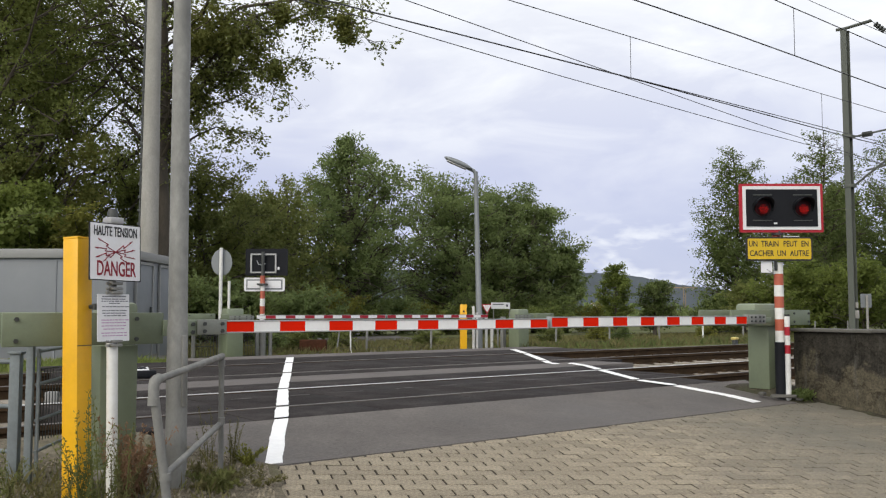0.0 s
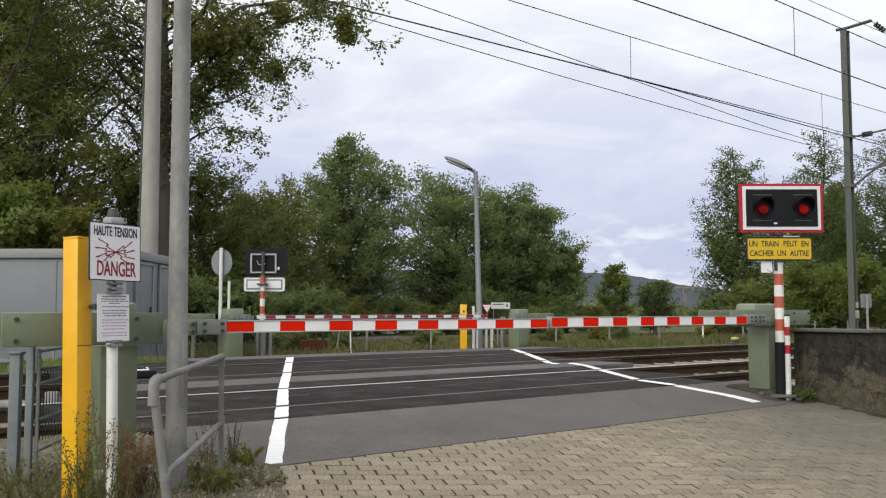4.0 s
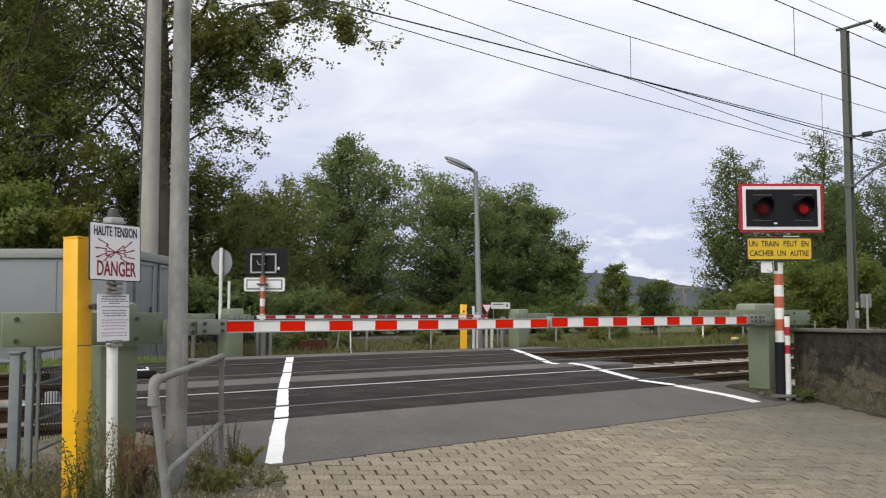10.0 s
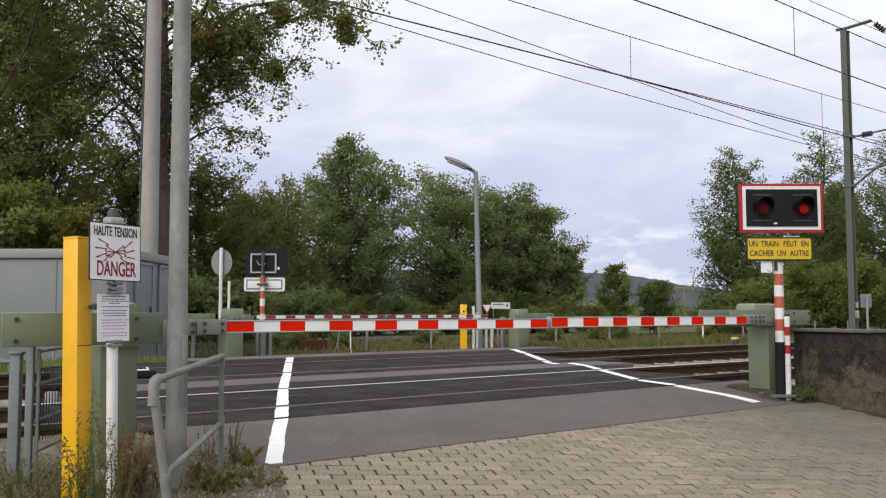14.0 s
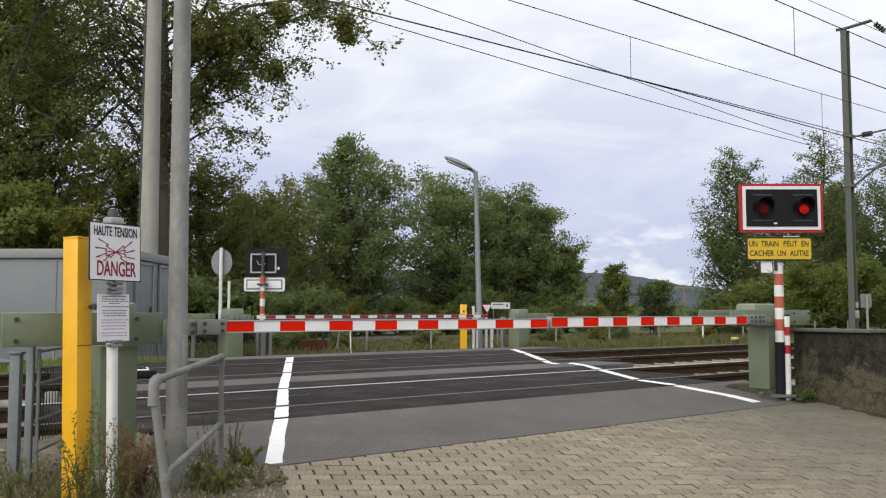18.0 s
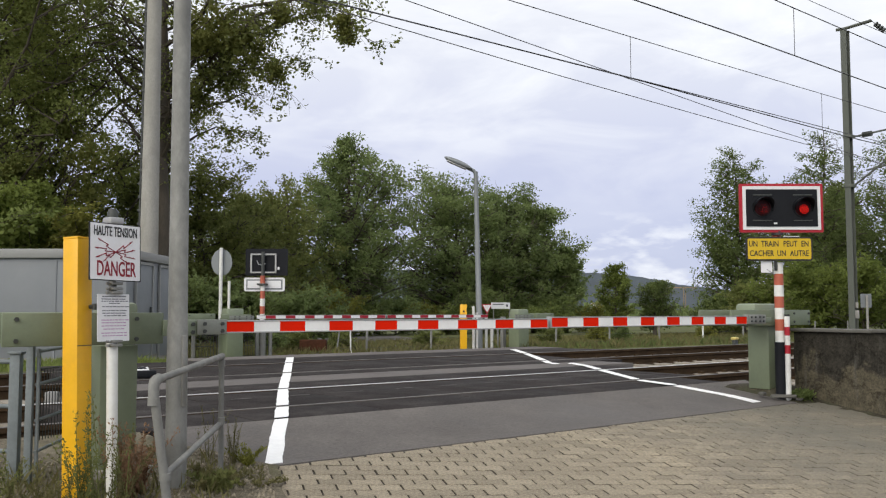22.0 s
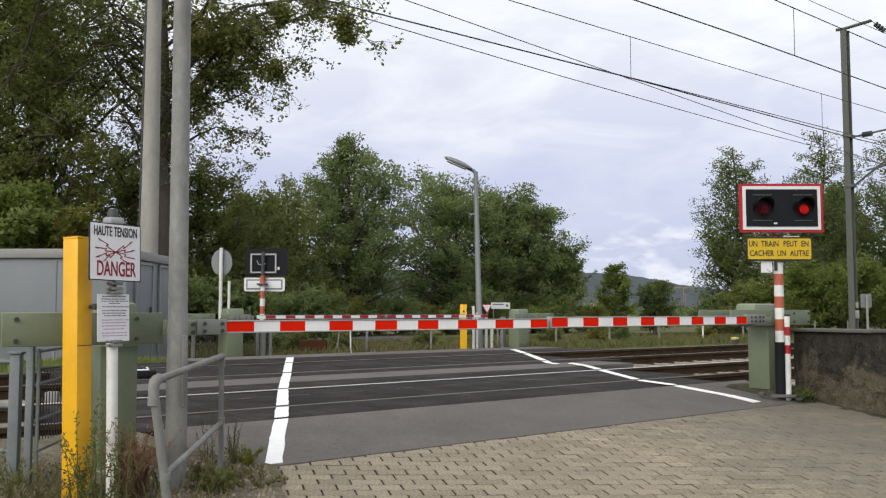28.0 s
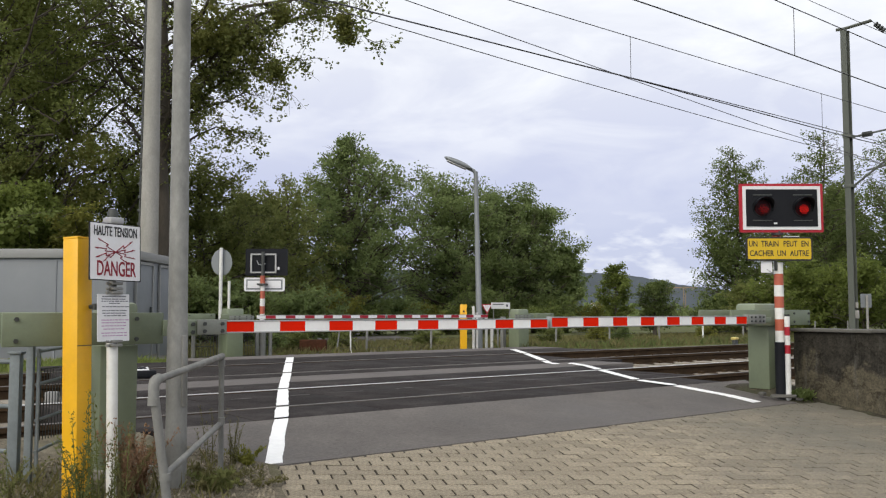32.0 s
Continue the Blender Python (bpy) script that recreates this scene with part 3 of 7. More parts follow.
def build_boom(x0, n, step, y, z, tip_left, label, h=0.074, red_mat=None, turn=0.0, lead=0.0):
    """A half barrier arm of n striped panels in an aluminium profile, red first after a white lead."""
    b = thing("barrier_boom", label, "barrier boom", pose(x0, y, z, 0, 0, turn), "barrier booms")
    L = lead + n * step
    bm = B()
    for s in (-1, 1):
        box(bm, (L / 2, 0, s * (h / 2 - 0.004)), (L, 0.05, 0.008), bev=0.002)
    part("edge_profile", bm, M_ALU, b, "grey aluminium edge profile")
    if lead:
        bm = B()
        box(bm, (lead / 2, 0, 0), (lead - 0.001, 0.042, h - 0.016))
        part("white_panel", bm, M_WHITE, b)
    for i in range(n):
        bm = B()
        box(bm, (lead + step * (i + 0.5), 0, 0), (step - 0.001, 0.042, h - 0.016))
        red = i % 2 == 0
        part("red_panel" if red else "white_panel", bm, (red_mat or M_RED) if red else M_WHITE, b)
    bm = B()
    box(bm, (-0.003 if tip_left else L + 0.003, 0, 0), (0.01, 0.052, h + 0.004), bev=0.003)
    part("end_cap", bm, M_ALU, b, "grey end cap")
    return b


build_boom(2.406, 15, 0.17356, 4.985, Z_BOOM, False, "red and white half barrier boom, lowered", 0.076, turn=-2.3)
build_boom(5.051, 15, 0.18903, 4.882, Z_BOOM + 0.008, True, "red and white half barrier boom, lowered", 0.085, turn=2.0)
FAR_Y = 15.35
build_boom(8.05, 13, 0.2132, FAR_Y, 0.70, False, "dark red and white half barrier boom across the tracks, lowered", red_mat=M_SIGNRED, lead=0.163)
build_boom(11.036, 13, 0.2167, FAR_Y, 0.70, True, "dark red and white half barrier boom across the tracks, lowered", red_mat=M_SIGNRED)


def bolt(bm, x, y, z, r=0.011, t=0.012):
    tube(bm, [(x, y, z), (x, y - t, z)], r, 6)


def bolts(parent, places, r=0.012):
    for x, y, z in places:
        bm = B()
        bolt(bm, x, y, z, r)
        part("bolt", bm, M_DARKSTEEL, parent)


def build_drive_left():
    """The drive of the near barrier: a cabinet, with two counterweight arms and a boom clamp."""
    d = thing("barrier_drive", "sage green barrier drive with long counterweight plates", "barrier drive", pose(1.84, 5.22, -0.13), "barrier drives")
    bm = B()
    box(bm, (-0.03, 0, 0.37), (0.21, 0.30, 0.74), bev=0.008)
    body = part("cabinet", bm, M_GREEN, d)
    bm = B()
    box(bm, (0, 0, 0.03), (0.34, 0.36, 0.06), bev=0.005)
    part("base_plate", bm, M_KERB, d)
    bm = B()
    box(bm, (0.0, 0.02, 0.86), (0.2, 0.22, 0.24), bev=0.03)
    part("head", bm, M_GREEN, d)
    bm = B()
    box(bm, (-0.236, -0.22, 0.834), (0.85, 0.02, 0.176), bev=0.006)
    arm = part("counterweight_plate", bm, M_GREEN, d)
    bolts(arm, [(x, -0.23, z) for x in (-0.594, -0.173, 0.032) for z in (0.776, 0.888)])
    bm = B()
    box(bm, (-0.235, 0.22, 0.838), (0.87, 0.02, 0.172), bev=0.006)
    part("counterweight_plate", bm, M_GREEN, d)
    bm = B()
    box(bm, (0.285, -0.235, 0.835), (0.205, 0.02, 0.092), bev=0.004)
    box(bm, (0.285, -0.205, 0.835), (0.205, 0.02, 0.092), bev=0.004)
    socket = part("boom_socket", bm, M_GREEN_PALE, d)
    bolts(socket, [(0.356, -0.245, z) for z in (0.809, 0.855)])
    bm = B()
    box(bm, (0.470, -0.255, 0.838), (0.184, 0.012, 0.088), bev=0.003)
    clamp = part("boom_clamp", bm, M_CLAMP, d, "grey aluminium boom clamp with bolts")
    bolts(clamp, [(x, -0.258, z) for x in (0.422, 0.533) for z in (0.814, 0.857)])
    return d


build_drive_left()


def build_drive(x, y, z, flip, label, tall=0.98):
    """A smaller barrier drive; flip is -1 where its boom goes towards -x."""
    d = thing("barrier_drive", label, "barrier drive", pose(x, y, z), "barrier drives")
    bm = B()
    box(bm, (0, 0, 0.40), (0.34, 0.34, 0.80), bev=0.01)
    cab = part("cabinet", bm, M_GREEN, d)
    bm = B()
    box(bm, (0, 0, 0.02), (0.44, 0.42, 0.05), bev=0.006)
    part("base_plate", bm, M_COPING, d)
    bm = B()
    box(bm, (0.02, 0.0, 0.87), (0.34, 0.30, 0.22), bev=0.03)
    part("hood", bm, M_GREEN_PALE, d)
    bm = B()
    box(bm, (-0.0 * flip, -0.195, 0.79), (0.62, 0.03, 0.16), bev=0.006)
    part("swing_plate", bm, M_GREEN, d)
    bm = B()
    box(bm, (-0.72 * flip, -0.02, 0.80), (0.62, 0.30, 0.17), bev=0.012)
    cw = part("counterweight", bm, M_GREEN, d)
    bolts(cw, [(bx_ * flip, -0.17, bz) for bx_ in (-0.93, -0.5) for bz in (0.75, 0.85)])
    bm = B()
    box(bm, (0.10 * flip + 0.0, -0.235, 0.80), (0.52, 0.014, 0.09), bev=0.003)
    cl = part("boom_clamp", bm, M_CLAMP, d, "grey aluminium boom clamp with bolts")
    bolts(cl, [(bx_ * flip, -0.24, bz) for bx_ in (-0.05, 0.05, 0.2, 0.3) for bz in (0.78, 0.825)])
    return d




def build_drive_right():
    """The drive beside the wall: narrow cabinet, hood and long swing plates."""
    d = thing("barrier_drive", "sage green barrier drive with hood beside the wall", "barrier drive", pose(8.83, 5.30, -0.03), "barrier drives")
    bm = B()
    box(bm, (0.16, 0.125, 0.35), (0.32, 0.25, 0.70), bev=0.008)
    part("cabinet", bm, M_GREEN, d)
    bm = B()
    box(bm, (0.16, 0.125, -0.065), (0.34, 0.27, 0.12), bev=0.008)
    part("base_plate", bm, M_WALL, d)
    bm = B()
    box(bm, (-0.03, 0.10, 0.83), (0.50, 0.24, 0.17), bev=0.035)
    part("hood", bm, M_GREEN_PALE, d)
    for y in (-0.07, 0.30):
        bm = B()
        box(bm, (-0.045, y, 0.765), (1.53, 0.025, 0.165), bev=0.006)
        pl = part("swing_plate", bm, M_GREEN, d)
        for x in (0.38, 0.68):
            for z in (0.72, 0.81):
                bm = B()
                bolt(bm, x, y - 0.012, z, 0.013)
                part("bolt", bm, M_DARKSTEEL, pl)
    bm = B()
    box(bm, (-0.79, -0.33, 0.755), (0.32, 0.05, 0.09), bev=0.004)
    cl = part("boom_clamp", bm, M_GALV, d, "dull grey boom clamp with bolts")
    for x in (-0.89, -0.82, -0.74, -0.68):
        for z in (0.735, 0.775):
            bm = B()
            bolt(bm, x, -0.355, z, 0.011)
            part("bolt", bm, M_DARKSTEEL, cl)
    bm = B()
    box(bm, (-0.60, -0.2, 0.745), (0.30, 0.22, 0.05), bev=0.006)
    part("boom_link", bm, M_GREEN, d)


build_drive_right()


def build_dirt_bank():
    """Washed-up dirt and broken concrete round the foot of the drive, the mast and the marker post."""
    rnd = random.Random(21)
    bm = B()
    nx, ny = 26, 20
    grid = []
    for i in range(nx + 1):
        col = []
        for j in range(ny + 1):
            x, y = 8.75 + 0.53 * i / nx, 4.88 + 0.95 * j / ny
            side = min(1.0, (x - 8.75) / 0.12)
            rise = min(1.0, (y - 4.88) / 0.24) * side
            z = ramp_z(y) - 0.012 + (0.0 - ramp_z(y)) * max(0.0, rise) ** 0.8
            z += 0.012 * noise.noise((x * 9, y * 9, 2.0)) * min(1.0, 3 * max(0, rise)) + rnd.uniform(-0.004, 0.004) * (rise > 0.05)
            col.append(bm.verts.new((x, y, z)))
        grid.append(col)
    for i in range(nx):
        for j in range(ny):
            bm.faces.new((grid[i][j], grid[i + 1][j], grid[i + 1][j + 1], grid[i][j + 1]))
    o = part("dirt_bank", bm, M_DIRT, None, "dark washed-up dirt at the foot of the signal mast", smooth=60)
    tagged(o, "dark washed-up dirt at the foot of the signal mast", "ground", kind="structure")
    for x, y, z, w, d, h, rz in ((8.68, 5.06, -0.075, 0.26, 0.06, 0.03, -38), (8.62, 5.26, -0.06, 0.10, 0.06, 0.03, 10), (8.80, 4.95, -0.10, 0.08, 0.05, 0.025, -60)):
        k = thing("broken_kerb", "broken grey concrete kerb piece in the dirt", "stone", pose(x, y, z, 0, 0, rz), "broken kerb pieces")
        bm = B()
        box(bm, (0, 0, 0), (w, d, h), bev=0.012)
        for vv in bm.verts:
            vv.co += Vector((rnd.uniform(-1, 1), rnd.uniform(-1, 1), rnd.uniform(-1, 1))) * 0.008
        part("stone", bm, M_COPING, k)


build_dirt_bank()
build_drive(7.93, 16.18, -0.12, 1, "sage green barrier drive beside the far road edge")
build_drive(15.10, 15.61, -0.12, -1, "sage green barrier drive at the far side of the road")

# ---------------------------------------------------------------- crossing signal
SIG = pose(8.790, 5.143, -0.12, 0, 0, -39.3)


def banded_mast(parent, z0, z1, r, band, mats, names):
    z, i = z0, 0
    while z < z1 - 0.01:
        e = min(z + band, z1)
        bm = B()
        tube(bm, [(0, 0, z), (0, 0, e)], r, 16)
        part(names[i % 2], bm, mats[i % 2], parent)
        z, i = e, i + 1


def build_signal():
    s = thing("crossing_signal", "red and white banded mast with two red flashing lamps", "crossing signal", SIG)
    bm = B()
    tube(bm, [(0, 0, 0.0), (0, 0, 0.60)], 0.056, 16)
    part("mast_foot", bm, M_BLACK, s, "black mast foot")
    banded_mast(s, 0.60, 1.44, 0.048, 0.1195, (M_MASTWHITE, M_MASTRED), ("white_band", "red_band"))
    bm = B()
    tube(bm, [(0, 0.0, 1.475), (0, 0.03, 1.7), (0, 0.03, 2.2)], 0.045, 12)
    part("mast_head", bm, M_MASTRED, s)
    zc = 2.012
    bm = B()
    plate(bm, 0.880, 0.518, 0.03, 0.012, (0.027, -0.045, zc))
    board = part("board", bm, M_SIGNRED, s, "red bordered signal board")
    bm = B()
    plate(bm, 0.822, 0.462, 0.012, 0.005, (0.027, -0.062, zc))
    part("white_border", bm, M_SIGNWHITE, board)
    bm = B()
    plate(bm, 0.752, 0.394, 0.014, 0.004, (0.027, -0.068, zc))
    part("black_panel", bm, M_BLACK, board)
    lamps = []
    for sx in (-0.178, 0.247):
        bm = B()
        n = 20
        # hooded tube, cut away below
        rings = []
        for j in range(n + 1):
            a = radians(-20 + 220 * j / n)
            deep = 0.03 + 0.13 * max(0.0, math.sin(a)) ** 0.7
            rings.append(((0.105 * math.cos(a), 0.0, 0.105 * math.sin(a)), (0.105 * math.cos(a), -deep, 0.105 * math.sin(a))))
        vs = [[bm.verts.new(p) for p in pr] for pr in rings]
        for p, q in zip(vs, vs[1:]):
            bm.faces.new((p[0], q[0], q[1], p[1]))
        hood = mesh_of("hood", bm, M_BLACK)
        ho = new("hood", hood)
        ho.parent = board
        ho.matrix_basis = pose(sx, -0.076, zc)
        sol = ho.modifiers.new("wall", "SOLIDIFY")
        sol.thickness = 0.006
        bm = B()
        tube(bm, [(0, 0, 0), (0, -0.012, 0)], [0.104, 0.1], 28)
        part("lamp_ring", bm, M_BLACK, board, at=pose(sx, -0.07, zc))
        bm = B()
        tube(bm, [(0, 0, 0), (0, -0.006, 0)], [0.086, 0.078], 28)
        part("lens", bm, M_LENS, board, "dark red lamp lens", at=pose(sx, -0.083, zc))
        # slats added before the lens, turned to imitate the lamp's fading
        slats = []
        R_, n_sl = 0.049, 9
        for i in range(n_sl):
            z = R_ * (2 * (i + 0.5) / n_sl - 1)
            half = math.sqrt(R_ * R_ - z * z)
            bm = B()
            box(bm, (0, 0, 0), (2 * half, 0.0016, 2 * R_ / n_sl * 0.96))
            sl = part("added_dimmer_slat", bm, M_GLOW if 1 < i < n_sl - 2 else M_GLOW_DIM, board, "glowing red slat, added to imitate the lamp's fading", at=pose(sx - 0.014, -0.142, zc - 0.022 + z), smooth=0)
            sl.data.materials.append(M_LENS)
            for poly in sl.data.polygons:
                poly.material_index = 0 if poly.normal.y < -0.9 else 1
            slats.append(sl)
        lamps.append(slats)
        bm = B()
        for k in (-1, 1):
            box(bm, (0, -0.0, k * 0.135), (0.2, 0.012, 0.012), bev=0.003)
        part("bracket", bm, M_DARKSTEEL, board, at=pose(sx, -0.078, zc))
    bm = B()
    plate(bm, 0.035, 0.018, 0.008, 0.003, (-0.045, -0.08, zc - 0.165))
    part("type_plate", bm, M_SIGNWHITE, board, "small white plate")
    zy = 1.578
    bm = B()
    plate(bm, 0.70, 0.252, 0.02, 0.03, (-0.012, -0.07, zy))
    sign = part("warning_plate", bm, M_INK, s, "yellow warning plate with black lettering")
    bm = B()
    plate(bm, 0.665, 0.217, 0.012, 0.018, (-0.012, -0.077, zy))
    part("yellow_face", bm, M_SIGNYEL, sign)
    face = Matrix.Rotation(radians(90), 4, "X")
    for text, x, row, wide in (("UN", -0.276, 1, 0.75), ("TRAIN", -0.100, 1, 0.75), ("PEUT", 0.114, 1, 0.75), ("EN", 0.268, 1, 0.75), ("CACHER", -0.188, -1, 0.76), ("UN", 0.020, -1, 0.75), ("AUTRE", 0.208, -1, 0.75)):
        words("lettering", text, 0.086, M_INK, sign, pose(-0.012 + x, -0.0845, zy + 0.05 * row) @ face, wide, 0.0012)
    bm = B()
    plate(bm, 0.118, 0.135, 0.006, 0.004, (-0.142, -0.052, 1.395))
    label = part("notice_plate", bm, M_SIGNWHITE, s, "small white plate with thin grey scribbles")
    for x, z, w, rot in ((-0.10, 1.335, 0.10, 35), (-0.085, 1.325, 0.07, -55), (-0.13, 1.315, 0.05, -20)):
        bm = B()
        box(bm, (x, -0.0565, z), (w, 0.002, 0.007), ry=rot)
        part("scribble", bm, M_INKGREY, label)
    bm = B()
    box(bm, (-0.036, -0.03, 1.40), (0.02, 0.05, 0.10), bev=0.003)
    part("plate_bracket", bm, M_DARKSTEEL, s)
    bm = B()
    plate(bm, 0.17, 0.03, 0.008, 0.003, (0.13, -0.04, 1.70))
    part("notice_plate", bm, M_MASTWHITE, s, "narrow weathered white plate")
    for z in (1.60, 1.75, 1.95):
        bm = B()
        tube(bm, [(0, 0, z - 0.02), (0, 0, z + 0.02)], 0.062, 14)
        part("clamp", bm, M_DARKSTEEL, s)
    return lamps


LAMPS = build_signal()


def build_marker_post(x, y, z, h, r, bands):
    p = thing("marker_post", "slim red and white striped marker post", "post", pose(x, y, z))
    zz = 0.0
    for ht, mt, nm in bands:
        bm = B()
        tube(bm, [(0, 0, zz), (0, 0, zz + ht)], r, 12)
        part(nm, bm, mt, p)
        zz += ht


build_marker_post(8.79, 5.06, -0.14, 0.9, 0.028, ((0.50, M_MASTWHITE, "white_band"), (0.09, M_SIGNRED, "red_band"), (0.1, M_MASTWHITE, "white_band"), (0.09, M_SIGNRED, "red_band"), (0.11, M_MASTWHITE, "white_band"), (0.02, M_INK, "cap")))

# ---------------------------------------------------------------- old wall


def build_wall():
    """A rough wall on our side of the track, along the road and then out of view."""
    w = thing("wall_roadside", "stained old rendered concrete wall with grey coping", "wall", pose(9.20, 5.22, -0.15, 0, 0, -102.5), kind="structure")
    bm = B()
    rnd = random.Random(3)
    L, nx, nz = 7.0, 60, 8
    f, b = [], []
    for i in range(nx + 1):
        cf, cb = [], []
        for j in range(nz + 1):
            x = L * i / nx
            z = -0.25 + (0.98 + 0.004 * x) * j / nz
            d = 0.018 * noise.noise((x * 2.1, z * 3.0, 1.0)) + 0.008 * rnd.uniform(-1, 1)
            cf.append(bm.verts.new((x, d, z)))
            cb.append(bm.verts.new((x, 0.30, z)))
        f.append(cf)
        b.append(cb)
    for i in range(nx):
        for j in range(nz):
            bm.faces.new((f[i][j], f[i + 1][j], f[i + 1][j + 1], f[i][j + 1]))
            bm.faces.new((b[i][j], b[i][j + 1], b[i + 1][j + 1], b[i + 1][j]))
        bm.faces.new((f[i][nz], f[i + 1][nz], b[i + 1][nz], b[i][nz]))
    for j in range(nz):
        bm.faces.new((f[0][j], f[0][j + 1], b[0][j + 1], b[0][j]))
        bm.faces.new((f[nx][j], b[nx][j], b[nx][j + 1], f[nx][j + 1]))
    part("wall_face", bm, M_WALL, w, smooth=50)
    x = -0.02
    while x < L:
        e = x + rnd.uniform(0.95, 1.15)
        bm = B()
        box(bm, ((x + e) / 2, 0.14, 0.752 + 0.004 * x), (e - x - 0.006, 0.36, 0.034), bev=0.008)
        part("coping_stone", bm, M_COPING, w)
        x = e


build_wall()


def build_wall_dirt():
    """Dark moss and dirt swept against the foot of the wall."""
    a = radians(-102.5)
    bm = B()
    rows = []
    for i in range(91):
        t = 6.6 * i / 90
        wide = 0.045 + 0.05 * noise.noise((t * 2.3, 4.0, 0.0)) + 0.02 * noise.noise((t * 11, 1.0, 0.0))
        row = []
        for k in range(5):
            d = 0.03 - (max(0.015, wide) + 0.03) * k / 4
            x, y = 9.20 + t * math.cos(a) - d * math.sin(a), 5.22 + t * math.sin(a) + d * math.cos(a)
            up = 0.035 * (1 - k / 4) ** 1.5 + 0.008 * noise.noise((x * 20, y * 20, 0.0)) * (k < 4)
            row.append(bm.verts.new((x, y, ramp_z(y) + up - (0.012 if k == 4 else -0.003))))
        rows.append(row)
    for p, q in zip(rows, rows[1:]):
        for k in range(4):
            bm.faces.new((p[k], p[k + 1], q[k + 1], q[k]))
    o = part("dirt_strip", bm, M_DIRT, None, "dark dirt along the foot of the wall", smooth=60)
    tagged(o, "dark mossy dirt along the foot of the wall", "ground", kind="structure")


build_wall_dirt()

# ---------------------------------------------------------------- near left: posts, signs, rail, fence
GND = -0.19


def build_yellow_post(x, y, z, h, rz, w, label, lean=0.0, eye=False):
    p = thing("sensor_post", label, "post", pose(x, y, z, -0.633 * lean, -0.774 * lean) @ pose(0, 0, 0, 0, 0, rz), "yellow posts")
    bm = B()
    box(bm, (0, 0, h / 2), (w, w, h), bev=0.006)
    body = part("housing", bm, M_YELLOW, p)
    bm = B()
    box(bm, (0, 0, h + 0.004), (w + 0.001, w + 0.001, 0.012), bev=0.003)
    part("lid", bm, M_YELLOW, p)
    bm = B()
    box(bm, (0, -w / 2 - 0.0005, h * 0.598), (w * 0.98, 0.002, 0.004))
    part("seam", bm, M_DARKSTEEL, p, "dark seam of the cover")
    bm = B()
    box(bm, (w / 2 - 0.006, -w / 2 - 0.002, h * 0.89), (0.012, 0.006, 0.09), bev=0.002)
    part("hinge", bm, M_DARKSTEEL, p)
    if eye:
        bm = B()
        tube(bm, [(0, -w / 2, h * 0.86), (0, -w / 2 - 0.012, h * 0.86)], 0.022, 14)
        part("sensor_eye", bm, M_INK, p, "black sensor eye")
        return
    bm = B()
    tube(bm, [(w / 2 - 0.014, -w / 2, h * 0.742), (w / 2 - 0.014, -w / 2 - 0.03, h * 0.742)], 0.012, 10)
    tube(bm, [(w / 2 - 0.014, -w / 2 - 0.03, h * 0.742 - 0.016), (w / 2 - 0.014, -w / 2 - 0.03, h * 0.742 + 0.016)], 0.011, 8)
    part("padlock", bm, M_DARKSTEEL, p, "dark steel padlock")


build_yellow_post(1.504, 4.775, GND, 1.362, 27.5, 0.101, "tall yellow steel sensor post with a padlock", 1.25)
build_yellow_post(13.71, 16.02, -0.12, 1.08, -35, 0.155, "yellow steel sensor post across the tracks", eye=True)


